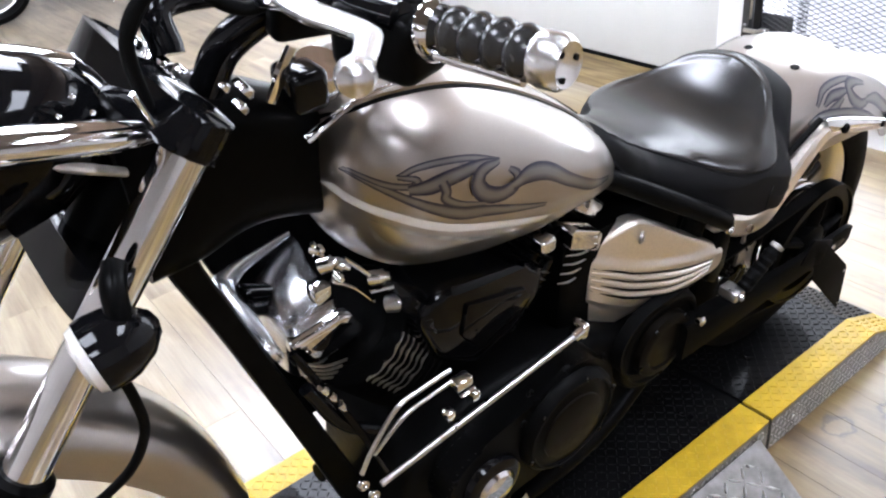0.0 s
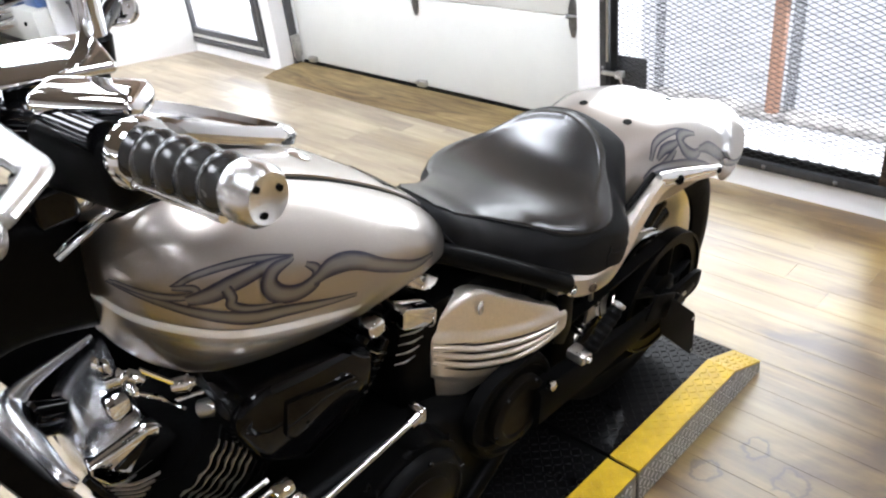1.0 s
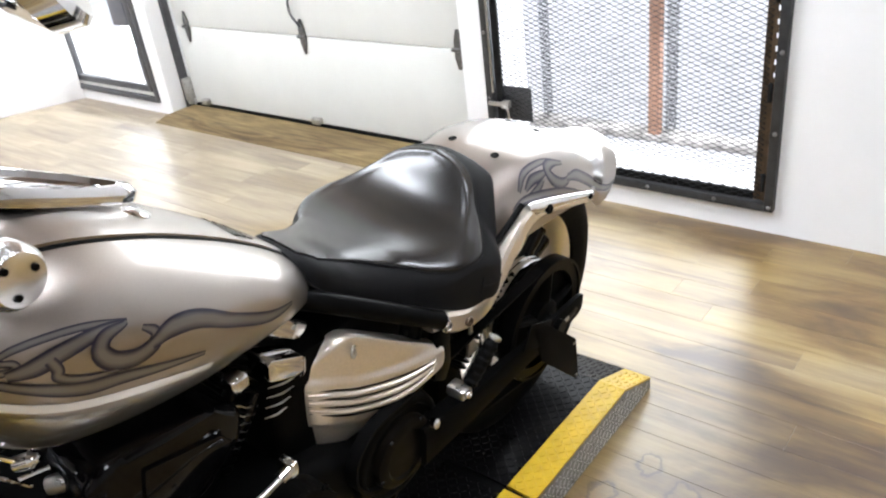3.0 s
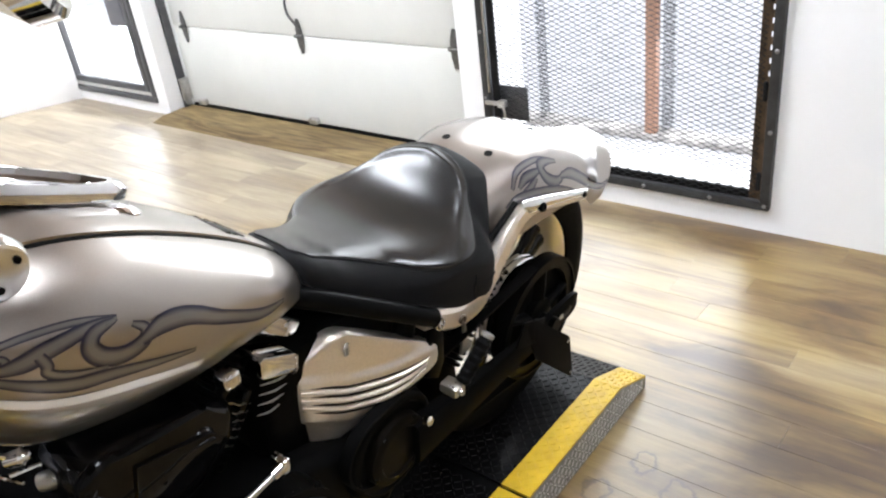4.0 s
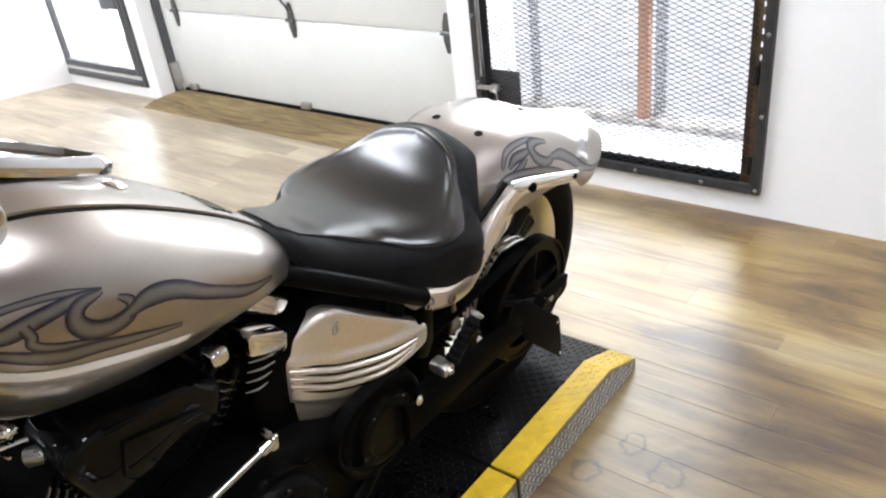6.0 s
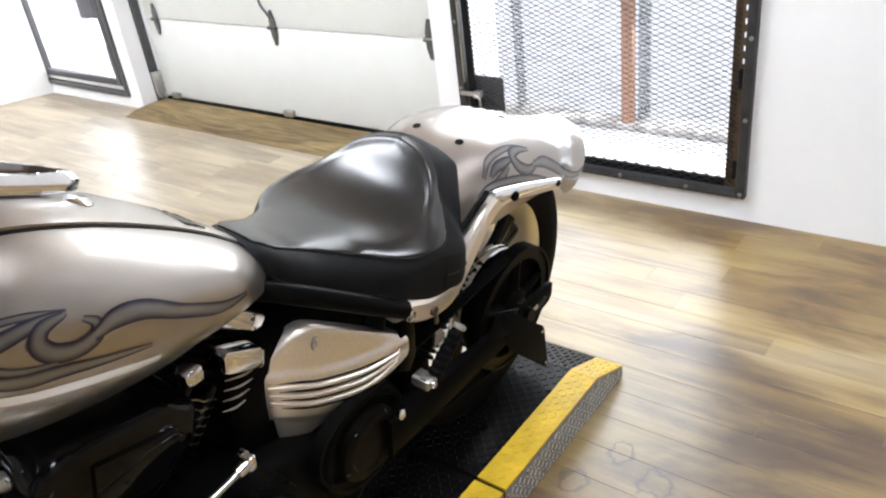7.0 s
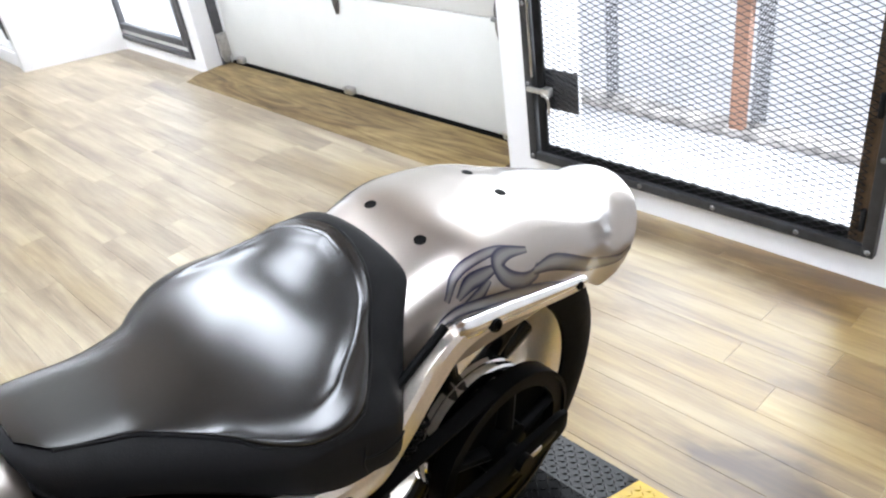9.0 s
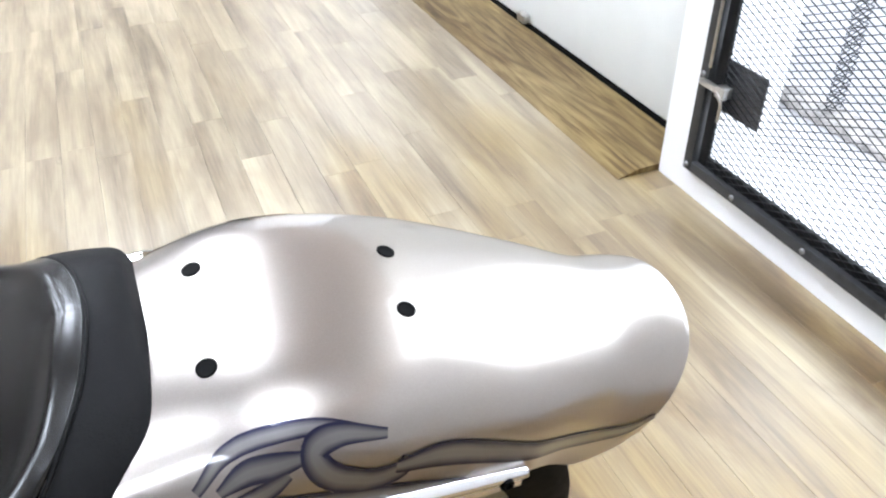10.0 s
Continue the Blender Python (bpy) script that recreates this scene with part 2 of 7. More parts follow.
    link(m, crack.outputs[0] if "Color" in crack.outputs else crack.outputs["Result"], mul.inputs["B"])
    # browner and paler patches with soft borders
    patch = node(m, "ShaderNodeMapping", Scale=(5.0, 1.6, 1.0))
    link(m, tc.outputs["Position"], patch.inputs["Vector"])
    n4 = node(m, "ShaderNodeTexNoise", Scale=1.2, Detail=5.0, Roughness=0.55, Distortion=0.4)
    link(m, patch.outputs[0], n4.inputs["Vector"])
    stain = ramp(m, n4.outputs["Fac"], [(0.37, (0.42, 0.31, 0.19)), (0.45, (0.78, 0.66, 0.48)), (0.52, (1.04, 0.98, 0.86)), (0.66, (1.28, 1.22, 1.02))])
    tint = m.node_tree.nodes.new("ShaderNodeMix")
    tint.data_type, tint.blend_type = "RGBA", "MULTIPLY"
    near = node(m, "ShaderNodeMapRange")
    near.interpolation_type = "SMOOTHSTEP"
    for k, value in enumerate((0.7, 2.0, 1.0, 0.35)):
        near.inputs[k + 1].default_value = value
    link(m, sep.outputs[1], near.inputs[0])
    link(m, near.outputs[0], tint.inputs["Factor"])
    link(m, mul.outputs["Result"], tint.inputs["A"])
    link(m, stain.outputs[0], tint.inputs["B"])
    # a darker stretch with an uneven border beside the platform's foot
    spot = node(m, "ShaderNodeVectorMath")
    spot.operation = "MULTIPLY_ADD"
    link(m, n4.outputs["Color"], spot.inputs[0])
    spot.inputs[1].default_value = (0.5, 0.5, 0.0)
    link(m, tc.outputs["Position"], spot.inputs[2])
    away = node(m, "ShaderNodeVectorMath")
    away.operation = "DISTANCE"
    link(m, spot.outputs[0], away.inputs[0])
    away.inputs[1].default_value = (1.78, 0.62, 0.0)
    dark_zone = ramp(m, away.outputs["Value"], [(0.22, (0.66, 0.63, 0.60)), (0.48, (1.0, 1.0, 1.0))])
    darkened = m.node_tree.nodes.new("ShaderNodeMix")
    darkened.data_type, darkened.blend_type = "RGBA", "MULTIPLY"
    darkened.inputs["Factor"].default_value = 1.0
    link(m, tint.outputs["Result"], darkened.inputs["A"])
    link(m, dark_zone.outputs[0], darkened.inputs["B"])
    link(m, darkened.outputs["Result"], b.inputs["Base Color"])
    b.inputs["Specular IOR Level"].default_value = gloss
    b.inputs["IOR"].default_value = 1.55 if gloss > 0.5 else 1.5
    b.inputs["Roughness"].default_value = rough + 0.01
    bp = node(m, "ShaderNodeBump", Strength=0.25, Distance=0.0012)
    link(m, mix.outputs[0], bp.inputs["Height"])
    link(m, bp.outputs[0], b.inputs["Normal"])
    return m


OAK = [(0.24, (0.104, 0.061, 0.018)), (0.33, (0.176, 0.115, 0.038)), (0.42, (0.242, 0.173, 0.066)), (0.54, (0.322, 0.254, 0.124))]
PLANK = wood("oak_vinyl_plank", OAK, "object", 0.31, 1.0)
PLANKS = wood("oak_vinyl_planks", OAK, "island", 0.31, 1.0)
PLY = wood("worn_plywood", [(0.24, (0.062, 0.040, 0.015)), (0.34, (0.132, 0.088, 0.034)), (0.42, (0.200, 0.144, 0.060)), (0.54, (0.275, 0.210, 0.100))], "object", 0.55, 0.25, 3.5, 0.12)
BROWN = varied(material("brown_stained_boards", (0.42, 0.32, 0.25), 0.5), 3.0, 0.3, 0.08, 0.2, 80, 0.002, (1, 1, 8))
CEILING = varied(material("dull_ceiling_boards", (0.17, 0.137, 0.108), 0.7), 2.5, 0.15, 0.06, 0.15, 60, 0.002)
GREYW = varied(material("warm_grey_wall_paint", (0.52, 0.495, 0.475), 0.6), 2.5, 0.06, 0.06, 0.15, 60, 0.002)

PLATEB = varied(material("black_tread_plate", (0.0035, 0.0035, 0.0038), 0.34, 0.0, 0.12), 18, 0.5, 0.1, 0.1, 200)
PLATEY = varied(material("yellow_safety_paint", (0.55, 0.36, 0.015), 0.45), 16, 0.22, 0.08, 0.15, 150)
PLATES = varied(material("bare_tread_plate", (0.26, 0.25, 0.24), 0.45, 0.9), 25, 0.35, 0.1, 0.1, 200)
PLATEW = varied(material("worn_bright_tread", (0.55, 0.54, 0.52), 0.34, 0.9), 40, 0.2, 0.1)

# ---- mesh helpers ----


def finish(name, bm, mat, smooth=True, angle=38):
    bmesh.ops.recalc_face_normals(bm, faces=bm.faces)
    me = bpy.data.meshes.new(name)
    bm.to_mesh(me)
    bm.free()
    mats = mat if isinstance(mat, (list, tuple)) else [mat]
    for one in mats:
        me.materials.append(one)
    if smooth:
        for p in me.polygons:
            p.use_smooth = True
        me.set_sharp_from_angle(angle=radians(angle))
    return new(name, me)


def part(name, bm, mat, parent, label="", smooth=True, angle=38):
    ob = finish(name, bm, mat, smooth, angle)
    ob.parent = parent
    return tagged(ob, label)


def thing(name, place, label, category, group=""):
    ob = new(name)
    ob.empty_display_size = 0.1
    ob.matrix_world = place
    return tagged(ob, label, category, group)


def absorb(bm, tmp, m=None):
    me = bpy.data.meshes.new("tmp")
    if m is not None:
        bmesh.ops.transform(tmp, matrix=m, verts=tmp.verts)
    tmp.to_mesh(me)
    tmp.free()
    bm.from_mesh(me)
    bpy.data.meshes.remove(me)
    return bm


def add_box(bm, lo, hi, bevel=0.0, m=None, segments=2):
    tmp = bmesh.new()
    c = [(a + b_) / 2 for a, b_ in zip(lo, hi)]
    s = [abs(b_ - a) for a, b_ in zip(lo, hi)]
    bmesh.ops.create_cube(tmp, size=1, matrix=Matrix.Translation(c) @ Matrix.Diagonal((*s, 1)))
    if bevel:
        bmesh.ops.bevel(tmp, geom=tmp.edges[:], offset=bevel, segments=segments, profile=0.5, affect="EDGES")
    return absorb(bm, tmp, m)


def add_prism(bm, outline, depth, m, bevel=0.0, segments=2):
    """Outline in the local xy plane, pulled along local z by depth."""
    tmp = bmesh.new()
    a = [tmp.verts.new((x, y, 0)) for x, y in outline]
    b_ = [tmp.verts.new((x, y, depth)) for x, y in outline]
    n = len(a)
    tmp.faces.new(a[::-1])
    tmp.faces.new(b_)
    for i in range(n):
        tmp.faces.new((a[i], a[(i + 1) % n], b_[(i + 1) % n], b_[i]))
    if bevel:
        bmesh.ops.bevel(tmp, geom=tmp.edges[:], offset=bevel, segments=segments, profile=0.5, affect="EDGES")
    return absorb(bm, tmp, m)


def glide(pts, steps):
    """Points along a smooth curve through pts."""
    p = [Vector(q) for q in pts]
    p = [p[0] * 2 - p[1]] + p + [p[-1] * 2 - p[-2]]
    out = []
    for i in range(1, len(p) - 2):
        for k in range(steps):
            t = k / steps
            a, b_, c, d = p[i - 1], p[i], p[i + 1], p[i + 2]
            out.append(0.5 * ((2 * b_) + (c - a) * t + (2 * a - 5 * b_ + 4 * c - d) * t * t + (3 * b_ - a - 3 * c + d) * t ** 3))
    out.append(p[-2])
    return out


def add_rings(bm, rings, closed=True, cap=True):
    made = [[bm.verts.new(p) for p in r] for r in rings]
    n = len(made[0])
    for r0, r1 in zip(made, made[1:]):
        for i in range(n if closed else n - 1):
            bm.faces.new((r0[i], r0[(i + 1) % n], r1[(i + 1) % n], r1[i]))
    if cap and closed:
        bm.faces.new(made[0][::-1])
        bm.faces.new(made[-1])
    return bm


def add_tube(bm, pts, radius, seg=12, steps=6, flat=1.0, cap=True):
    """A round (or flattened) bar along a smooth line. radius: one number or one for each point."""
    radii = radius if isinstance(radius, (list, tuple)) else [radius] * len(pts)
    line = glide([(*p, r) for p, r in zip(pts, radii)], steps) if len(pts) > 2 else [Vector((*p, r)) for p, r in zip(pts, radii)]
    rings, up = [], None
    for i, q in enumerate(line):
        a, c = line[max(i - 1, 0)], line[min(i + 1, len(line) - 1)]
        d = (c - a).to_3d().normalized()
        if up is None:
            up = d.orthogonal().normalized() if abs(d.z) > 0.95 else Vector((0, 0, 1))
        side = d.cross(up).normalized()
        up = side.cross(d).normalized()
        o = q.to_3d()
        rings.append([o + q[3] * (math.cos(t) * side + flat * math.sin(t) * up) for t in (2 * math.pi * k / seg for k in range(seg))])
    return add_rings(bm, rings, True, cap)


def add_lathe(bm, profile, origin, axis, seg=32, cap=True):
    """Profile rows of (radius, distance along the axis)."""
    d = Vector(axis).normalized()
    u = d.orthogonal().normalized()
    v = d.cross(u)
    o = Vector(origin)
    rings = [[o + d * h + max(r, 1e-4) * (math.cos(t) * u + math.sin(t) * v) for t in (2 * math.pi * k / seg for k in range(seg))] for r, h in profile]
    return add_rings(bm, rings, True, cap)


def add_ring(bm, profile, origin, axis, seg=48):
    """A closed profile of (radius, distance along the axis) turned round the axis: tyres, rims, rings."""
    d = Vector(axis).normalized()
    u = d.orthogonal().normalized()
    v = d.cross(u)
    o = Vector(origin)
    loops = []
    for k in range(seg):
        t = 2 * math.pi * k / seg
        e = math.cos(t) * u + math.sin(t) * v
        loops.append([o + d * h + e * r for r, h in profile])
    loops.append(loops[0])
    made = [[bm.verts.new(p) for p in r] for r in loops[:-1]]
    made.append(made[0])
    n = len(profile)
    for r0, r1 in zip(made, made[1:]):
        for i in range(n):
            bm.faces.new((r0[i], r0[(i + 1) % n], r1[(i + 1) % n], r1[i]))
    return bm


def oval(x, w, up, down, zc, n_up=2.3, n_down=2.3, seg=40, yc=0.0):
    """A rounded cross-section in the plane x."""
    out = []
    for k in range(seg):
        t = 2 * math.pi * k / seg
        c, s = math.cos(t), math.sin(t)
        e = n_up if s >= 0 else n_down
        out.append(Vector((x, yc + w * math.copysign(abs(c) ** (2 / e), c), zc + (up if s >= 0 else down) * math.copysign(abs(s) ** (2 / e), s))))
    return out


def spread(rows, count):
    """Rows of numbers, evened out along a smooth curve."""
    rows = [np.array(r, float) for r in rows]
    t = np.linspace(0, len(rows) - 1, count)
    r = [2 * rows[0] - rows[1]] + rows + [2 * rows[-1] - rows[-2]]
    out = []
    for v in t:
        i = min(int(v), len(rows) - 2)
        f = v - i
        a, b_, c, d = r[i], r[i + 1], r[i + 2], r[i + 3]
        out.append(0.5 * (2 * b_ + (c - a) * f + (2 * a - 5 * b_ + 4 * c - d) * f * f + (3 * b_ - a - 3 * c + d) * f ** 3))
    return out


def mesh_object(name, verts, faces, mat, parent=None):
    me = bpy.data.meshes.new(name)
    me.from_pydata(verts, [], faces)
    me.materials.append(mat)
    ob = new(name, me)
    ob.parent = parent
    return ob


# ---- room ----
WALLX, DEPTH, TOP = 2.66, 0.26, 3.1


def wall(name, boxes, label, mat=WALL):
    bm = bmesh.new()
    for lo, hi in boxes:
        add_box(bm, lo, hi)
    return tagged(finish(name, bm, mat, False), label, "wall", "", "structure")


HEAD = 2.25
wall("wall_east", [
    ((WALLX, -4.0, 0), (WALLX + DEPTH, 0.644, HEAD)),
    ((WALLX, 0.644, 0), (WALLX + DEPTH, 1.744, 0.09)),
    ((WALLX, 1.744, 0), (WALLX + DEPTH, 1.868, HEAD)),
    ((WALLX, 4.026, 0), (WALLX + DEPTH, 4.125, HEAD)),
    ((WALLX, 4.125, 0), (WALLX + DEPTH, 5.105, 0.06)),
    ((WALLX, 5.105, 0), (WALLX + DEPTH, 9.0, HEAD)),
], "white painted street wall with three openings")
wall("wall_header", [((WALLX, -4.0, HEAD), (WALLX + DEPTH, 9.0, TOP))], "brown boarded band above the street openings", BROWN)
wall("wall_west", [((-4.2, -4.2, 0), (-4.0, 9.2, TOP))], "warm grey wall facing the street side", GREYW)
wall("wall_south", [((-4.0, -4.2, 0), (WALLX + DEPTH, -4.0, TOP))], "warm grey painted end wall", GREYW)
wall("wall_north", [((-4.0, 9.0, 0), (WALLX + DEPTH, 9.2, TOP))], "white painted far wall")
bm = bmesh.new()
add_box(bm, (-4.2, -4.2, TOP), (1.78, 9.2, TOP + 0.15))
tagged(finish("ceiling", bm, CEILING, False), "dull grey boarded ceiling", "ceiling", "", "structure")

bm = bmesh.new()
add_box(bm, (1.78, -4.2, TOP), (WALLX + DEPTH, 9.2, TOP + 0.15))
tagged(finish("ceiling", bm, BROWN, False), "brown boarded ceiling strip along the street wall", "ceiling", "", "structure")

# slab under the planks, and the street outside
bm = bmesh.new()
add_box(bm, (-4.2, -4.2, -0.15), (WALLX + DEPTH, 9.2, -0.004))
floor = tagged(finish("floor", bm, PLANKS, False), "worn oak-look plank floor with a glossy finish", "floor", "", "structure")
bm = bmesh.new()
add_box(bm, (WALLX + DEPTH, -30, -0.2), (40, 40, 0.0))
tagged(finish("ground", bm, CONC, False), "pale concrete ground outside the openings", "ground", "", "structure")
bm = bmesh.new()
add_box(bm, (9.0, -12, 0.0), (9.1, 18, 9))
tagged(finish("backdrop", bm, GLOW, False), "washed-out bright daylight beyond the openings", "backdrop", "", "structure")

# ceiling lamps
lamp = None
for x, y in ((1.15, 2.30), (1.42, -0.3), (1.45, 3.40), (0.0, 3.0), (-0.45, 0.25), (-1.5, 4.0), (1.15, 4.80), (-0.8, -2.2), (-0.7, 5.9)):
    if lamp is None:
        lamp = thing("ceiling_lamp", pose(x, y, TOP), "wide flat ceiling lamp with a frosted diffuser", "lamp", "ceiling lamps")
        bm = bmesh.new()
        add_box(bm, (-0.31, -0.62, -0.06), (0.31, 0.62, 0.0), 0.006)
        part("housing", bm, DOORW, lamp)
        bm = bmesh.new()
        add_box(bm, (-0.29, -0.60, -0.068), (0.29, 0.60, -0.062), 0.002)
        part("diffuser", bm, LAMPGLOW, lamp)
    else:
        copy_thing(lamp, pose(x, y, TOP))

# ---- garage door ----
GX = 2.81
garage = tagged(thing("door_1", pose(GX, 2.95, 0), "white sectional garage door with steel hinges", "garage door"), kind="structure")
for k in range(5):
    bm = bmesh.new()
    z0 = 0.035 + 0.447 * k
    add_box(bm, (0, -1.06, z0), (0.045, 1.05, z0 + 0.444), 0.006)
    part("panel", bm, DOORW, garage)
bm = bmesh.new()
add_box(bm, (-0.008, -1.06, 0.0), (0.05, 1.05, 0.033), 0.008)
part("bottom_seal", bm, RUBBER, garage, "black rubber bottom seal")


def hinge(y, z, lever):
    bm = bmesh.new()
    add_prism(bm, [(-0.022, 0.0), (-0.022, 0.035), (-0.008, 0.085), (0.008, 0.085), (0.022, 0.035), (0.022, 0.0)], 0.004, pose(-0.004, y, z, 90, 0, -90), 0.001)
    add_prism(bm, [(-0.022, 0.0), (-0.022, -0.035), (-0.008, -0.085), (0.008, -0.085), (0.022, -0.035), (0.022, 0.0)], 0.004, pose(-0.004, y, z, 90, 0, -90), 0.001)
    add_lathe(bm, [(0.009, -0.028), (0.009, 0.028)], (-0.012, y, z), (0, 1, 0), 12)
    h = part("hinge", bm, HINGE, garage, "dark grey steel hinge")
    if lever:
        bm = bmesh.new()
        add_tube(bm, [(-0.015, y, z + 0.05), (-0.032, y - 0.004, z + 0.075), (-0.036, y + 0.022, z + 0.11), (-0.036, y + 0.028, z + 0.16), (-0.034, y + 0.012, z + 0.20), (-0.02, y - 0.004, z + 0.215)], 0.006, 8)
        part("pull_handle", bm, FRAMEG, garage, "dark steel pull handle")


for z in (0.482, 0.929, 1.376, 1.823):
    hinge(-0.005, z, z < 0.5)
    hinge(-0.955, z, False)
    hinge(0.94, z, False)
for y in (-0.97, 0.0, 0.93):
    bm = bmesh.new()
    add_box(bm, (-0.03, y - 0.028, 0.038), (0.0, y + 0.028, 0.07), 0.004)
    add_lathe(bm, [(0.008, -0.034), (0.008, 0.034)], (-0.02, y, 0.06), (0, 1, 0), 10)
    part("bottom_bracket", bm, STEEL, garage, "small steel bottom bracket")
for y, s in ((-1.075, -1), (1.07, 1)):
    bm = bmesh.new()
    add_box(bm, (-0.055, y - 0.006, 0.02), (-0.004, y + 0.006, 2.2), 0.002)
    add_box(bm, (-0.055, y - 0.016, 0.02), (-0.049, y + 0.016, 2.2), 0.002)
    part("track", bm, FRAMEG, garage, "dark steel vertical door track")
    bm = bmesh.new()
    add_box(bm, (-0.06, y - 0.03, 0.06), (-0.004, y - 0.012, 0.19), 0.003)
    add_lathe(bm, [(0.018, -0.01), (0.018, 0.01)], (-0.035, y - 0.02, 0.05), (0, 1, 0), 14)
    part("roller_bracket", bm, STEEL, garage, "galvanised roller bracket")
bm = bmesh.new()
add_prism(bm, [(2.525, 0.0), (2.80, 0.0), (2.80, 0.022), (2.60, 0.018)], 2.15, pose(0, 4.024, 0, 90, 0, 0), 0.001)
tagged(finish("threshold_ramp", bm, PLY, False), "worn brown plywood threshold strip at the garage door", "threshold", "", "structure")

# ---- steel mesh gate ----
gate = tagged(thing("door_2", pose(2.655, 1.194, 0.086), "closed black steel gate with expanded mesh", "gate"), kind="structure")
GW, GH = 0.554, 2.1


def frame_bars(prefix, half, z0, z1, wide, x0, x1, mat, label=""):
    for y0, y1, a, b_ in ((-half, -half + wide, z0, z1), (half - wide, half, z0, z1), (-half + wide, half - wide, z0, z0 + wide), (-half + wide, half - wide, z1 - wide, z1)):
        bm = bmesh.new()
        add_box(bm, (x0, y0, a), (x1, y1, b_), 0.003)
        rusty = prefix == "leaf_bar" and y0 < -0.4 and b_ - a > 1
        part(prefix, bm, RUST if rusty else mat, gate, "rust-brown inner leaf bar" if rusty else label)


frame_bars("gate_frame", GW, 0.0, GH, 0.030, -0.02, 0.03, FRAMEK)
frame_bars("leaf_bar", GW - 0.040, 0.032, GH - 0.032, 0.030, -0.008, 0.004, FRAMEB, "black inner leaf bar")
# slotted strip between the hinge side of the leaf and its frame: closed low down, bridged above
bm = bmesh.new()
add_box(bm, (-0.006, -GW + 0.030, 0.03), (-0.003, -GW + 0.040, 0.42))
for k in range(42):
    add_box(bm, (-0.006, -GW + 0.030, 0.42 + 0.04 * k), (-0.003, -GW + 0.040, 0.444 + 0.04 * k))
part("slotted_strip", bm, RUST, gate, "rusty slotted strip beside the hinges")
for z in (0.10, 0.40, 0.70, 1.0, 1.6):
    bm = bmesh.new()
    add_lathe(bm, [(0.006, -0.03), (0.007, -0.028), (0.007, 0.028), (0.006, 0.03)], (-0.016, -GW + 0.040, z), (0, 0, 1), 12)
    part("hinge_barrel", bm, FRAMEB, gate, "small dark hinge barrel")
for k in range(9):
    for y in (-GW + 0.014, GW - 0.014):
        bm = bmesh.new()
        add_lathe(bm, [(0.0075, 0.0), (0.0075, -0.002), (0.005, -0.005), (0.0, -0.006)], (-0.02, y, 0.016 + 0.255 * k), (1, 0, 0), 10)
        part("bolt", bm, BOLTG, gate)
for y in (-0.36, -0.12, 0.12, 0.36):
    bm = bmesh.new()
    add_lathe(bm, [(0.0075, 0.0), (0.0075, -0.002), (0.005, -0.005), (0.0, -0.006)], (-0.02, y, 0.016), (1, 0, 0), 10)
    part("bolt", bm, BOLTG, gate)


def expanded(verts, faces, u0, u1, v0, v1, at, cell_u, cell_v, strand, thick):
    """Diamond mesh between u0..u1 and v0..v1; at(u, v, w) gives the place."""
    nu, nv = int((u1 - u0) / cell_u), int((v1 - v0) / cell_v)
    for i in range(nu):
        for j in range(nv):
            for sgn in (1, -1):
                for half in (0, 1):
                    ua, va = u0 + (i + half * 0.5) * cell_u, v0 + (j + 0.5 + sgn * (-0.5 + half * 0.5) * 1.0) * cell_v
                    ub, vb = ua + 0.5 * cell_u, va + sgn * 0.5 * cell_v
                    n = len(verts)
                    for (u, v) in ((ua, va), (ub, vb)):
                        verts += [at(u, v - strand, 0.0), at(u, v + strand, thick), at(u, v + strand * 0.6, -thick)]
                    faces += [(n, n + 1, n + 4, n + 3), (n + 1, n + 2, n + 5, n + 4), (n + 2, n, n + 3, n + 5)]


verts, faces = [], []
expanded(verts, faces, -GW + 0.048, GW - 0.048, 0.034, GH - 0.034, lambda u, v, w: (-0.0105 + w, u, v), 0.041, 0.0175, 0.0011, 0.0018)
tagged(mesh_object("mesh_panel", verts, faces, FRAMEB, gate), "black expanded steel mesh")
bm = bmesh.new()
add_box(bm, (0.024, 0.375, 0.178), (0.028, 0.515, 0.312), 0.001)
part("latch_plate", bm, FRAMEG, gate, "grey steel guard plate behind the mesh")
bm = bmesh.new()
add_box(bm, (-0.035, 0.445, 0.241), (-0.008, 0.477, 0.269), 0.003)
add_box(bm, (-0.032, 0.473, 0.247), (-0.02, 0.540, 0.263), 0.003)
add_tube(bm, [(-0.032, 0.475, 0.253), (-0.042, 0.455, 0.251), (-0.042, 0.441, 0.237), (-0.042, 0.439, 0.190)], 0.0042, 8)
part("latch", bm, STEEL, gate, "steel slide latch with an L-shaped handle")
bm = bmesh.new()
add_tube(bm, [(-0.03, 0.512, 0.3), (-0.03, 0.512, 2.0)], 0.004, 6)
part("latch_rod", bm, STEEL, gate, "thin vertical steel rod")

# cage and post outside the gate
cage = thing("outer_cage", pose(3.2, 1.2, 0), "dark expanded mesh side panels of an outer cage", "cage")
for name, y0, xs in (("side_panel", 0.705, (0.09, 0.21)), ("side_panel", 0.105, (0.10, 0.24))):
    verts, faces = [], []
    expanded(verts, faces, xs[0], xs[1], 0.0, 2.3, lambda u, v, w: (u, y0 + w, v), 0.041, 0.0175, 0.0022, 0.0022)
    tagged(mesh_object(name, verts, faces, FRAMEG, cage))
bm = bmesh.new()
add_box(bm, (3.27, 1.320, 0.0), (3.31, 1.372, 2.4), 0.006)
tagged(finish("post", bm, POSTM), "orange-brown timber post standing outside the gate", "post")
bm = bmesh.new()
add_box(bm, (3.26, 0.3, 0.0), (3.37, 2.1, 0.03), 0.008)
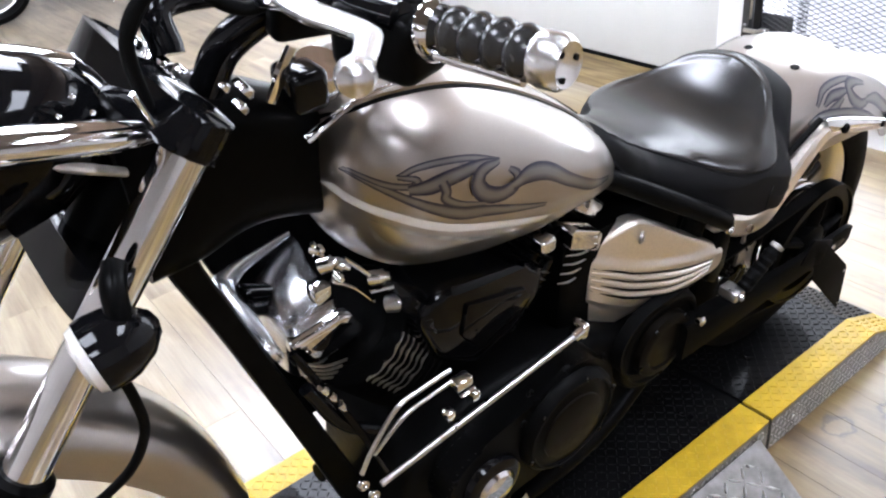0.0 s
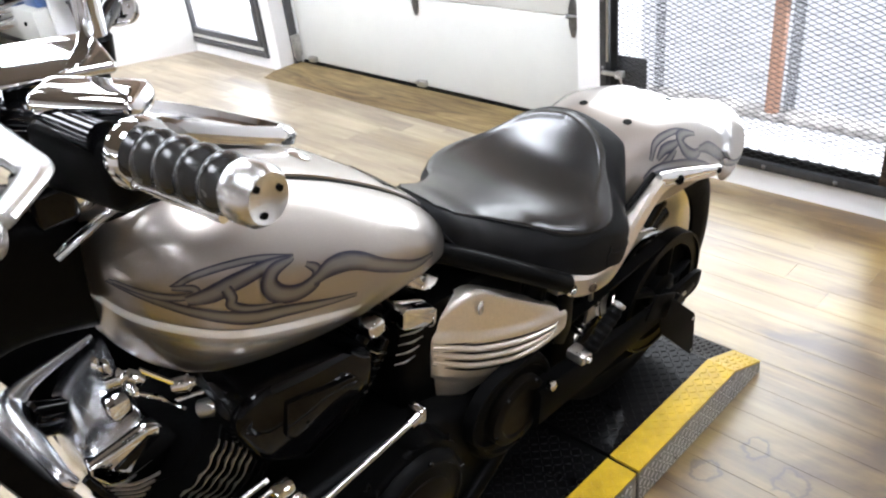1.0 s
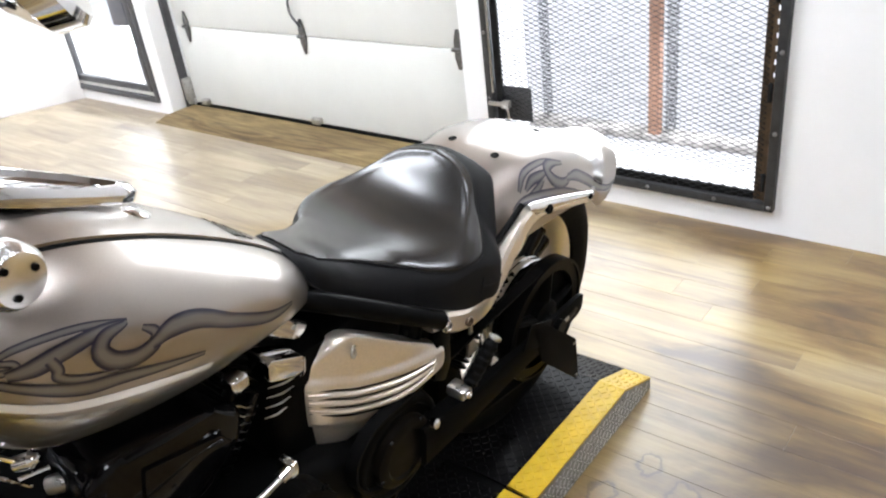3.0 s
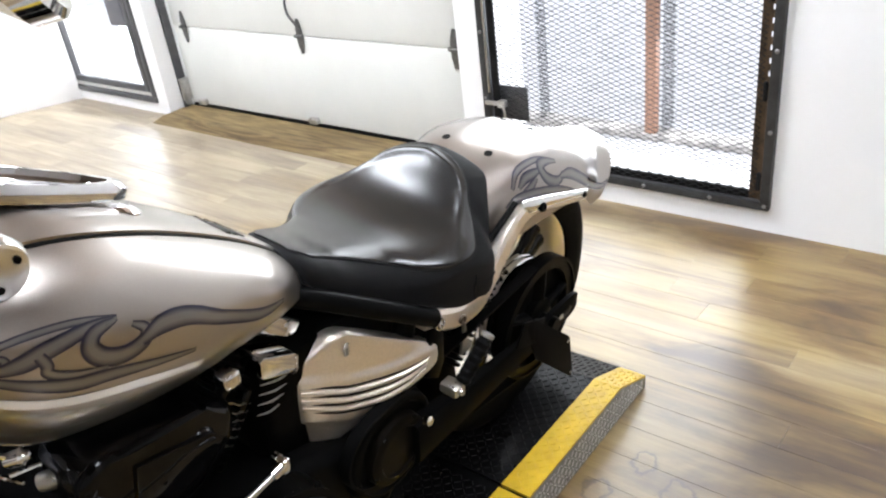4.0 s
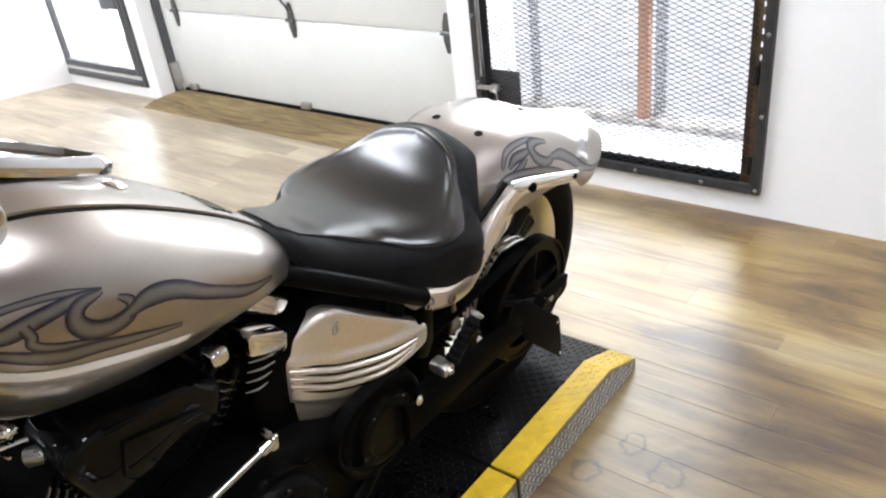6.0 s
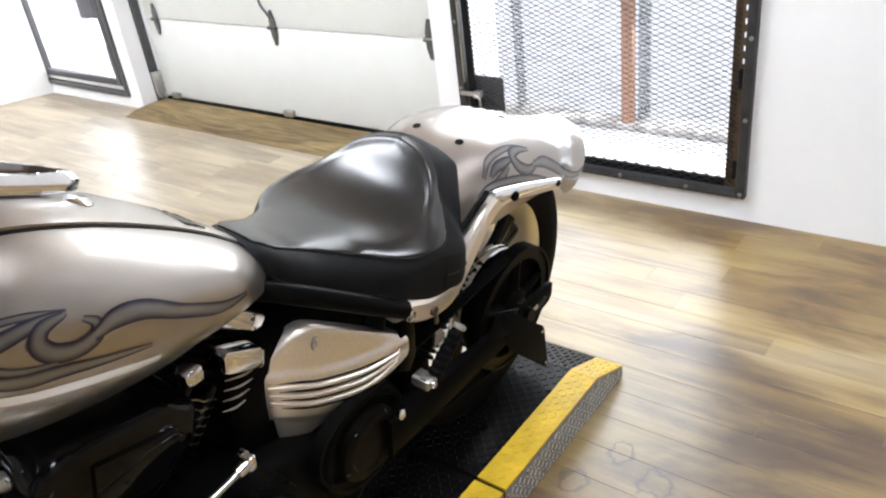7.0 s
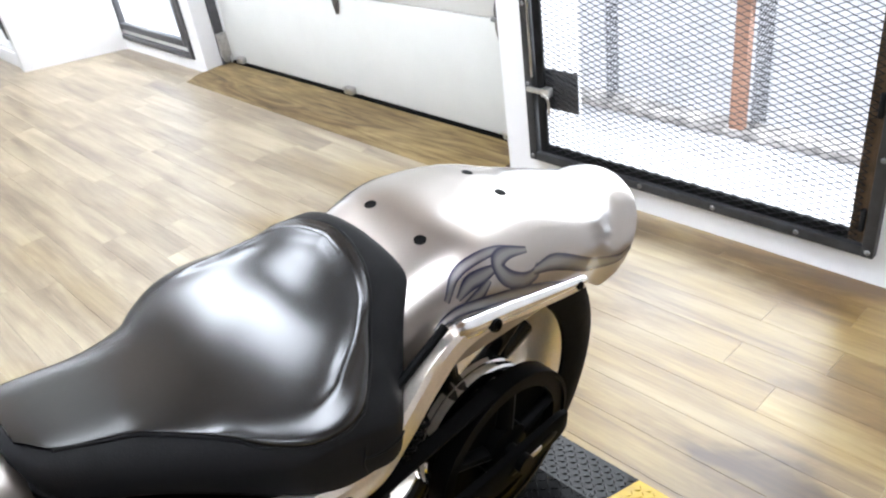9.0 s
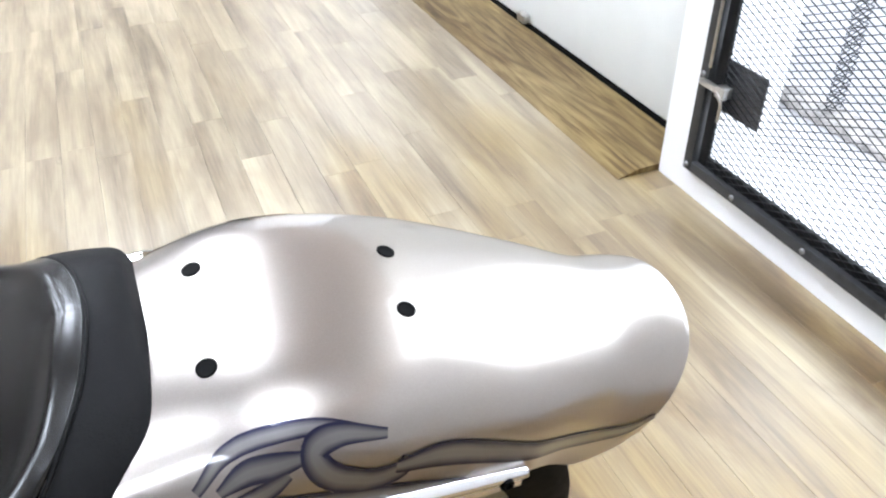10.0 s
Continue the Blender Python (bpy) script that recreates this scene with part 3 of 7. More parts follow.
tagged(finish("kerb", bm, DEBRIS), "low weathered grey ledge outside the gate", "kerb", "", "structure")

# ---- glazed street door ----
glazed = tagged(thing("door_3", pose(2.665, 4.62, 0.062), "glazed street door in a dark grey metal frame", "glass door"), kind="structure")


def bars(parent, name, half, z0, z1, wide, x0, x1, mat):
    for y0, y1, a, b_ in ((-half, -half + wide, z0, z1), (half - wide, half, z0, z1), (-half + wide, half - wide, z0, z0 + wide), (-half + wide, half - wide, z1 - wide, z1)):
        bm = bmesh.new()
        add_box(bm, (x0, y0, a), (x1, y1, b_), 0.003)
        part(name, bm, mat, parent)


bars(glazed, "door_frame", 0.485, 0.0, 2.15, 0.03, -0.015, 0.05, FRAMEG)
bars(glazed, "white_trim", 0.452, 0.033, 2.117, 0.022, 0.0, 0.04, DOORW)
bars(glazed, "sash", 0.428, 0.057, 2.093, 0.038, -0.005, 0.035, FRAMEG)
bm = bmesh.new()
add_box(bm, (0.012, -0.388, 0.097), (0.018, 0.388, 2.053))
pane = part("pane", bm, GLASS, glazed, "clear glass pane", False)
pane.visible_shadow = False
bm = bmesh.new()
add_box(bm, (-0.002, -0.375, 0.44), (0.008, -0.225, 0.78), 0.002)
plate = part("sign", bm, SIGN, glazed, "grey hours sign with pale writing")
for k, (a, b_) in enumerate([(-0.05, 0.05), (-0.06, 0.06), (-0.03, 0.03), (-0.02, 0.02)]):
    bm = bmesh.new()
    add_box(bm, (-0.006, -0.3 + a, 0.645 - 0.02 * k), (-0.003, -0.3 + b_, 0.657 - 0.02 * k))
    part("bar", bm, SIGNW, plate, "", False)
bm = bmesh.new()
add_box(bm, (3.55, 4.40, 0.0), (3.62, 4.50, 2.6), 0.006)
tagged(finish("post", bm, CONC), "pale painted post outside the glazed door", "post")
bm = bmesh.new()
add_box(bm, (3.4, 4.05, 0.0), (3.7, 4.75, 0.035), 0.008)
tagged(finish("kerb", bm, DEBRIS), "grey ledge outside the glazed door", "kerb", "", "structure")

# ---- shelving by the far corner ----
shelf = thing("shelving_unit", pose(2.1, 5.235, 0), "white built-in shelving with a solid side", "shelf")
bm = bmesh.new()
add_prism(bm, [(0.0, 0.0), (0.555, -0.225), (0.555, -0.18), (0.02, 0.04), (0.0, 0.05)], 2.4, pose(0, 0, 0), 0.002)
part("side", bm, WALL, shelf)
bm = bmesh.new()
add_box(bm, (0.05, 0.78, 0.0), (0.5, 0.82, 2.4), 0.003)
part("side", bm, WALL, shelf)
bm = bmesh.new()
add_box(bm, (0.02, 0.05, 0.0), (0.04, 0.78, 0.09), 0.002)
part("plinth", bm, WALL, shelf)
bm = bmesh.new()
add_box(bm, (0.5, 0.0, 0.0), (0.53, 0.82, 2.4))
part("back", bm, WALL, shelf, "", False)
for z in (0.09, 0.48, 0.80, 1.15, 1.5, 1.9):
    bm = bmesh.new()
    add_box(bm, (0.03, 0.05, z), (0.5, 0.78, z + 0.025), 0.002)
    part("shelf_board", bm, WALL, shelf)


def tub(place, sx, sy, sz, mat, name, label, category):
    t = thing(name, place, label, category)
    bm = bmesh.new()
    add_rings(bm, [[Vector((a * sx * f, c * sy * f, z)) for a, c in ((-0.5, -0.5), (0.5, -0.5), (0.5, 0.5), (-0.5, 0.5))] for f, z in ((0.85, 0), (1.0, sz), (1.06, sz), (1.06, sz + 0.02), (0.95, sz + 0.02), (0.8, 0.02))])
    part("body", bm, mat, t)
    bm = bmesh.new()
    for k in range(3):
        add_box(bm, (-sx * 0.4, (k - 1) * sy * 0.3 - sy * 0.11, sz * 0.8), (sx * 0.35, (k - 1) * sy * 0.3 + sy * 0.11, sz + 0.03 + 0.012 * k), 0.01)
    part("contents", bm, TUB, t)
    return t


tub(pose(2.29, 5.52, 0.117), 0.25, 0.36, 0.25, TUB, "storage_tub", "dark plastic tub filled with folded covers", "tub")
bx = 0
for y, w, h, mat, lab in ((5.42, 0.10, 0.22, PURPLE, "dark purple cardboard box on the shelf"), (5.53, 0.07, 0.16, BLUE, "small blue bottle carton on the shelf"), (5.66, 0.12, 0.24, TUB, "black cardboard box on the shelf"), (5.82, 0.12, 0.18, WALL, "plain white box on the shelf")):
    bm = bmesh.new()
    add_box(bm, (2.2, y - w / 2, 0.507), (2.38, y + w / 2, 0.505 + h), 0.004)
    tagged(finish("box", bm, mat), lab, "box")
for y, w, h, mat, lab in ((5.40, 0.12, 0.10, YELLOWP, "yellow product tub on the upper shelf"), (5.56, 0.14, 0.15, TUB, "dark helmet box on the upper shelf"), (5.75, 0.10, 0.2, STEEL, "metal tin on the upper shelf")):
    bm = bmesh.new()
    add_box(bm, (2.2, y - w / 2, 0.827), (2.36, y + w / 2, 0.825 + h), 0.006)
    tagged(finish("box", bm, mat), lab, "box")
# low display bench with boots and boxes beyond the shelving
bench = thing("display_bench", pose(2.25, 6.7, 0), "low white display bench with a grey kick board", "bench")
bm = bmesh.new()
add_box(bm, (-0.2, -0.6, 0.06), (0.3, 0.6, 0.30), 0.006)
part("body", bm, DOORW, bench)
bm = bmesh.new()
add_box(bm, (-0.17, -0.58, 0.0), (0.28, 0.58, 0.06), 0.003)
part("kick_board", bm, FRAMEG, bench)
for y in (-0.4, -0.15, 0.15, 0.4):
    bm = bmesh.new()
    add_lathe(bm, [(0.014, 0), (0.016, -0.012), (0.0, -0.016)], (-0.2, y, 0.2), (1, 0, 0), 10)
    part("knob", bm, BLACK, bench)
for y, w, h, mat, lab in ((6.3, 0.25, 0.12, BLUE, "blue folded cloth stack on the bench"), (6.65, 0.3, 0.09, FRAMEG, "grey box on the display bench"), (7.0, 0.25, 0.2, BLACK, "black box on the display bench")):
    bm = bmesh.new()
    add_box(bm, (2.12, y - w / 2, 0.302), (2.45, y + w / 2, 0.30 + h), 0.01)
    tagged(finish("box", bm, mat), lab, "box")

# ---- tread-plate platform ----
PX0, PSPLIT, PFLAT, PEND = -1.15, 1.192, 1.60, 1.735
PN, PF, PZ = 0.642, 1.255, 0.09
platform = thing("lift_platform", pose(0, 0, 0), "black tread-plate motorcycle lift platform with yellow edge stripes", "platform")


def deck(name, xs, y0, y1, mat, label=""):
    """A plate that follows the platform's top: flat, then sloping at the rear end."""
    bm = bmesh.new()
    rows = []
    for x in xs:
        z = PZ if x <= PFLAT else PZ - (x - PFLAT) / (PEND - PFLAT) * 0.055
        rows.append([Vector((x, y0, z)), Vector((x, y1, z)), Vector((x, y1, z - 0.006)), Vector((x, y0, z - 0.006))])
    add_rings(bm, rows)
    return part(name, bm, mat, platform, label, False)


def lozenges(xs, ys, mat, name, m=None, pitch=0.0150, under=0.0):
    """Raised bars of the tread pattern, turned by turns."""
    verts, faces = [], []
    nx, ny = int((xs[1] - xs[0]) / pitch), int((ys[1] - ys[0]) / pitch)
    for i in range(nx):
        for j in range(ny):
            x, y = xs[0] + (i + 0.5) * pitch, ys[0] + (j + 0.5) * pitch
            z = PZ if x <= PFLAT or m is not None else PZ - (x - PFLAT) / (PEND - PFLAT) * 0.055
            if under and y > under - max(0.0, x - PFLAT) / (PEND - PFLAT) * 0.055 - 0.007:
                continue
            a = radians(45 if (i + j) % 2 else -45)
            ca, sa = math.cos(a), math.sin(a)
            n = len(verts)
            for u, v, w in ((-0.57 * pitch, 0, -0.0005), (0, -0.147 * pitch, -0.0005), (0.57 * pitch, 0, -0.0005), (0, 0.147 * pitch, -0.0005), (-0.3 * pitch, 0, 0.0016), (0.3 * pitch, 0, 0.0016)):
                p = Vector((x + u * ca - v * sa, y + u * sa + v * ca, (0 if m is not None else z) + w))
                verts.append(m @ p if m is not None else p)
            faces += [(n, n + 1, n + 4), (n + 1, n + 5, n + 4), (n + 1, n + 2, n + 5), (n + 2, n + 3, n + 5), (n + 3, n + 4, n + 5), (n + 3, n, n + 4)]
    return tagged(mesh_object(name, verts, faces, mat, platform), kind="stuff")


STRIPE = 0.070
for xs in ((PX0, PSPLIT - 0.005), (PSPLIT + 0.005, PFLAT, PEND)):
    deck("deck_plate", xs, PN + STRIPE, PF - STRIPE, PLATEB, "black tread plate")
    deck("edge_stripe", xs, PN, PN + STRIPE, PLATEY, "yellow painted edge stripe")
    deck("edge_stripe", xs, PF - STRIPE, PF, PLATEY, "yellow painted edge stripe")
    for y0, y1 in ((PN, PN + 0.006), (PF - 0.006, PF)):
        bm = bmesh.new()
        outline = [(xs[0], 0.0), (xs[-1], 0.0)] + ([(xs[-1], PZ - 0.061), (PFLAT, PZ - 0.006)] if len(xs) == 3 else [(xs[-1], PZ - 0.006)]) + [(xs[0], PZ - 0.006)]
        add_prism(bm, outline, 0.006, pose(0, y1, 0, 90, 0, 0))
        part("side_plate", bm, PLATES, platform, "bare steel tread side plate", False)
    lozenges((xs[0], xs[-1]), (PN + STRIPE, PF - STRIPE), PLATEB, "tread_pattern")
    lozenges((xs[0], xs[-1]), (PN, PN + STRIPE), PLATEY, "tread_pattern")
    lozenges((xs[0], xs[-1]), (PF - STRIPE, PF), PLATEY, "tread_pattern")
    lozenges((xs[0], xs[-1]), (0.0, 0.086), PLATEW, "tread_pattern", pose(0, PN - 0.0005, 0.001, 90, 0, 0), 0.0150, PZ - 0.008)
bm = bmesh.new()
add_box(bm, (PX0 + 0.05, PN + 0.03, 0.0), (PFLAT - 0.02, PF - 0.03, PZ - 0.012))
part("inner_frame", bm, BLACK, platform, "", False)
# folded side wing beside the front section
bm = bmesh.new()
wing = [(0.0, 0.0), (1.10, 0.0), (1.06, 0.16), (0.0, 0.22)]
wm = pose(0.055, PN - 0.002, 0.062, 180 + 22, 0, 0)
add_prism(bm, wing, 0.005, wm, 0.001)
part("side_wing", bm, PLATES, platform, "bare steel folded side wing", False)
lozenges((0.02, 1.05), (0.015, 0.155), PLATEW, "tread_pattern", wm @ pose(0, 0, -0.001, 180, 0, 0) @ Matrix.Diagonal((1, -1, 1, 1)), 0.027)
bm = bmesh.new()
add_box(bm, (PSPLIT - 0.0045, PN + 0.004, 0.004), (PSPLIT + 0.0045, PF - 0.004, PZ - 0.006))
part("joint_strip", bm, RUBBER, platform, "black rubber strip in the joint", False)

# ---- motorcycle: x to the rear, y to its right, z up from the deck; it leans on its stand ----
bike = thing("motorcycle", pose(0, 0.92, PZ + 0.002, 8.0, 0, 0), "silver cruiser motorcycle with dark tribal graphics leaning on a tread-plate platform", "motorcycle")


def bolt(place, axis, r, parent, mat=CHROME, name="bolt"):
    bm = bmesh.new()
    add_lathe(bm, [(r, 0.0), (r, 0.4 * r), (0.85 * r, 0.65 * r), (0.55 * r, 0.7 * r), (0.5 * r, 0.35 * r), (0.0, 0.35 * r)], place, axis, 14)
    return part(name, bm, mat, parent)


# fuel tank: station, half width, top, widest height, bottom
TANK = [
    (0.362, 0.040, 0.894, 0.850, 0.806),
    (0.374, 0.082, 0.925, 0.852, 0.766),
    (0.400, 0.122, 0.948, 0.847, 0.722),
    (0.446, 0.150, 0.957, 0.831, 0.686),
    (0.520, 0.158, 0.944, 0.803, 0.666),
    (0.617, 0.155, 0.898, 0.772, 0.655),
    (0.709, 0.134, 0.838, 0.739, 0.652),
    (0.784, 0.110, 0.781, 0.709, 0.650),
    (0.840, 0.073, 0.730, 0.674, 0.648),
    (0.868, 0.042, 0.696, 0.666, 0.647),
    (0.877, 0.012, 0.680, 0.664, 0.652),
]


def tank_ring(row, grow=0.0, n_up=2.5):
    x, w, zt, zm, zb = row
    return oval(x, w + grow, zt - zm + grow, zm - zb + grow, zm, n_up, 1.95, 56)


bm = bmesh.new()
add_rings(bm, [tank_ring(r) for r in spread(TANK, 46)])
tank = part("fuel_tank", bm, PAINT, bike, "champagne silver teardrop fuel tank with dark tribal flames")
bm = bmesh.new()
bm.from_mesh(tank.data)
TANK_TREE = BVHTree.FromBMesh(bm)
bm.free()


def on_side(tree, x, z, side, lift):
    hit, nor, _, _ = tree.ray_cast(Vector((x, side * 0.6, z)), Vector((0, -side, 0)))
    if not hit:
        return None
    if nor.y * side < 0:
        nor = -nor
    return hit + nor * lift


def stroke(bm, tree, pts, widths, side, lift, steps=9):
    """A painted stroke of changing width laid on a body panel, through points (x, z)."""
    line = glide([(x, z, w) for (x, z), w in zip(pts, widths)], steps)
    rows = []
    for i, q in enumerate(line):
        a, c = line[max(0, i - 1)], line[min(len(line) - 1, i + 1)]
        d = Vector((c.x - a.x, c.y - a.y)).normalized()
        n = Vector((-d.y, d.x))
        row = []
        for s in (-1.0, -0.7, -0.33, 0.33, 0.7, 1.0):
            p = on_side(tree, q.x + n.x * s * q.z, q.y + n.y * s * q.z, side, lift)
            if p is None:
                row = None
                break
            row.append(p)
        if row:
            rows.append(row)
        elif len(rows) > 1:
            break
    if len(rows) > 1:
        made = [[bm.verts.new(p) for p in r] for r in rows]
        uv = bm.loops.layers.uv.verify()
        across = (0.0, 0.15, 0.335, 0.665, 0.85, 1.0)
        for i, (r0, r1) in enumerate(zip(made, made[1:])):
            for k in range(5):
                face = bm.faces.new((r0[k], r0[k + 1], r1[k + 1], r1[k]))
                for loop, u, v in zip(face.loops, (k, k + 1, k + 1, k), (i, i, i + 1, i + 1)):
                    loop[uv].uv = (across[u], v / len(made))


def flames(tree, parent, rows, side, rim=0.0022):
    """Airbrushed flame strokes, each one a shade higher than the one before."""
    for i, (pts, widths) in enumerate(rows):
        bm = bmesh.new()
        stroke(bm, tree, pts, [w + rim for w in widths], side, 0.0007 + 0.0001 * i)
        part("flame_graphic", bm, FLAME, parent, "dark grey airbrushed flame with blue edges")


TANK_FLAMES = [
    ([(0.374, 0.882), (0.398, 0.865), (0.434, 0.841), (0.475, 0.818), (0.512, 0.806), (0.556, 0.790), (0.611, 0.771)], [0.0006, 0.0022, 0.0042, 0.0065, 0.0055, 0.0035, 0.0005]),
    ([(0.412, 0.878), (0.432, 0.886), (0.463, 0.885), (0.500, 0.876), (0.537, 0.860)], [0.0005, 0.0016, 0.0018, 0.0016, 0.0005]),
    ([(0.412, 0.878), (0.428, 0.874), (0.427, 0.867), (0.404, 0.869), (0.377, 0.882)], [0.0005, 0.002, 0.002, 0.002, 0.0005]),
    ([(0.420, 0.862), (0.443, 0.863), (0.465, 0.866), (0.495, 0.866), (0.517, 0.864), (0.537, 0.859)], [0.0035, 0.0075, 0.0072, 0.0055, 0.0032, 0.0005]),
    ([(0.534, 0.859), (0.510, 0.858), (0.501, 0.846), (0.510, 0.830), (0.532, 0.820), (0.554, 0.822), (0.560, 0.834), (0.549, 0.846)], [0.0010, 0.0060, 0.0085, 0.0088, 0.0080, 0.0070, 0.0045, 0.0008]),
    ([(0.552, 0.823), (0.581, 0.826), (0.617, 0.813), (0.664, 0.778), (0.724, 0.739), (0.775, 0.722)], [0.0040, 0.0090, 0.0085, 0.0065, 0.0055, 0.0006]),
    ([(0.456, 0.864), (0.459, 0.852), (0.458, 0.843), (0.476, 0.830), (0.511, 0.817)], [0.0035, 0.0040, 0.0035, 0.0022, 0.0006]),
]
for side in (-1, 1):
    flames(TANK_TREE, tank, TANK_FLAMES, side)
    # highlight of the lower crease, painted on as a pale stroke
    bm = bmesh.new()
    stroke(bm, TANK_TREE, [(0.366, 0.856), (0.380, 0.842), (0.409, 0.828), (0.443, 0.811), (0.477, 0.796), (0.543, 0.772), (0.619, 0.744)], [0.0035, 0.005, 0.0055, 0.0055, 0.0055, 0.0055, 0.0045], side, 0.0011)
    part("crease_highlight", bm, CREASE_LIGHT, tank, "pale stripe painted as the highlight on the tank's lower crease")
    bm = bmesh.new()
    stroke(bm, TANK_TREE, [(0.385, 0.824), (0.409, 0.811), (0.453, 0.789), (0.520, 0.758), (0.585, 0.735)], [0.0008, 0.0025, 0.0030, 0.0025, 0.0008], side, 0.0008)
    stroke(bm, TANK_TREE, [(0.388, 0.812), (0.401, 0.785), (0.424, 0.765), (0.456, 0.760), (0.508, 0.746)], [0.0006, 0.003, 0.0035, 0.003, 0.0006], side, 0.0008)
    part("lower_flame", bm, DECAL, tank, "faint dark flame under the stripe")

# raised spine panel along the tank's top, with a black gap round it
SEAM = [(0.376, 0.036), (0.398, 0.066), (0.445, 0.081), (0.51, 0.082), (0.62, 0.072), (0.71, 0.056), (0.78, 0.042), (0.83, 0.028), (0.860, 0.006)]


def spine(grow_y, lift, thick):
    bm = bmesh.new()
    rings = []
    for x, half in spread(SEAM, 40):
        half = max(half + grow_y, 0.002)
        top = []
        for k in range(13):
            y = half * (k / 6 - 1)
            hit, nor, _, _ = TANK_TREE.ray_cast(Vector((x, y, 1.4)), Vector((0, 0, -1)))
            p = hit if hit else Vector((x, y, 0.68))
            top.append(p + Vector((0, 0, lift * (1 - 0.45 * (y / half) ** 4))))
        rings.append(top + [p + Vector((0, 0, -thick)) for p in top[::-1]])
    add_rings(bm, rings)
    return bm


gap = part("console_gap", spine(0.0045, 0.0022, 0.01), RUBBER, tank, "black gap round the tank console")
console = part("tank_console", spine(0.0, 0.008, 0.01), PAINT, tank, "silver raised spine panel on the tank")
# chrome gauge housing in the console and its glass
bm = bmesh.new()
rings = []
for k, (f, h) in enumerate(((1.0, 0.0), (1.0, 0.012), (0.9, 0.020), (0.78, 0.020), (0.72, 0.013), (0.3, 0.014), (0.02, 0.014))):
    ring = []
    for j in range(36):
        t = 2 * math.pi * j / 36
        ring.append(Vector((0.122 * f * math.cos(t), 0.040 * f * math.sin(t) * (1 - 0.35 * math.cos(t)), h)))
    rings.append(ring)
add_rings(bm, rings)
bmesh.ops.transform(bm, matrix=pose(0.552, 0.010, 0.941, 0, 26, 0), verts=bm.verts)
part("gauge_housing", bm, CHROME, tank, "chrome instrument housing on the tank console")
bm = bmesh.new()
add_lathe(bm, [(0.018, 0.0), (0.018, 0.003), (0.012, 0.006), (0.0, 0.007)], (0.640, -0.022, 0.889), (0.5, 0, 1), 24)
part("fuel_cap", bm, CHROME, tank, "chrome fuel cap")
for k in range(3):
    bm = bmesh.new()
    x = 0.752 + 0.013 * k
    rings = []
    for x_ in (x - 0.0035, x + 0.0035):
        ring = []
        for j in range(9):
            y = (0.030 - 0.003 * k) * (j / 4 - 1) - 0.008
            hit, nor, _, _ = TANK_TREE.ray_cast(Vector((x_ + 0.25 * abs(y), y, 1.4)), Vector((0, 0, -1)))
            ring.append(hit + Vector((0, 0, 0.0088)))
        rings.append(ring + [p - Vector((0, 0, 0.004)) for p in ring[::-1]])
    add_rings(bm, rings)
    part("vent_slot", bm, GLOSS, tank, "black louvre slot")

# seat: station, half width, top, widest height, bottom, roundness of the upper side
SEAT = [
    (0.846, 0.049, 0.727, 0.693, 0.665, 2.9),
    (0.865, 0.073, 0.725, 0.678, 0.647, 3.0),
    (0.907, 0.091, 0.701, 0.647, 0.622, 2.8),
    (0.955, 0.112, 0.673, 0.613, 0.587, 2.5),
    (1.013, 0.139, 0.661, 0.592, 0.542, 2.1),
    (1.067, 0.179, 0.660, 0.596, 0.507, 1.8),
    (1.122, 0.195, 0.671, 0.602, 0.473, 1.7),
    (1.188, 0.199, 0.686, 0.577, 0.477, 1.65),
    (1.219, 0.175, 0.696, 0.583, 0.525, 1.65),
    (1.246, 0.149, 0.709, 0.618, 0.580, 1.7),
    (1.284, 0.126, 0.707, 0.641, 0.600, 1.75),
    (1.304, 0.108, 0.698, 0.655, 0.622, 1.8),
    (1.314, 0.090, 0.683, 0.650, 0.634, 1.8),
]
# leather top between the side seams and the rear seam, and the rolled rim of its dish: station, half width
LEATHER_TOP = [(0.858, 0.036), (0.880, 0.056), (0.920, 0.066), (0.958, 0.076), (1.020, 0.116), (1.050, 0.150), (1.085, 0.178), (1.122, 0.189), (1.155, 0.183), (1.193, 0.151), (1.221, 0.120), (1.243, 0.098), (1.262, 0.066), (1.272, 0.030), (1.275, 0.004)]
RIM = [(0.940, 0.060), (1.020, 0.100), (1.060, 0.135), (1.100, 0.156), (1.140, 0.155), (1.165, 0.141), (1.190, 0.127), (1.213, 0.111), (1.236, 0.083), (1.248, 0.052), (1.2585, 0.004)]


def ease(f):
    f = max(0.0, min(1.0, f))
    return f * f * (3 - 2 * f)


def seat_mid(x):
    return 0.0277 * ease((x - 0.85) / 0.12)


def half_at(outline, x):
    """Half width of an outline at a station, along a smooth curve."""
    if not outline[0][0] <= x <= outline[-1][0]:
        return 0.0
    k = max(i for i in range(len(outline) - 1) if outline[i][0] <= x)
    f = (x - outline[k][0]) / (outline[k + 1][0] - outline[k][0])
    a, c = outline[k][1], outline[k + 1][1]
    run = outline[k + 1][0] - outline[k][0]
    da = (c - outline[k - 1][1]) / (outline[k + 1][0] - outline[k - 1][0]) * run if k else c - a
    dc = (outline[k + 2][1] - a) / (outline[k + 2][0] - outline[k][0]) * run if k + 2 < len(outline) else c - a
    return a * (1 + 2 * f) * (1 - f) ** 2 + da * f * (1 - f) ** 2 + c * f * f * (3 - 2 * f) - dc * f * f * (1 - f)


RIM_LINE = np.array([(x, seat_mid(x) + side * half) for side in (-1, 1) for x, half in spread(RIM, 160)])


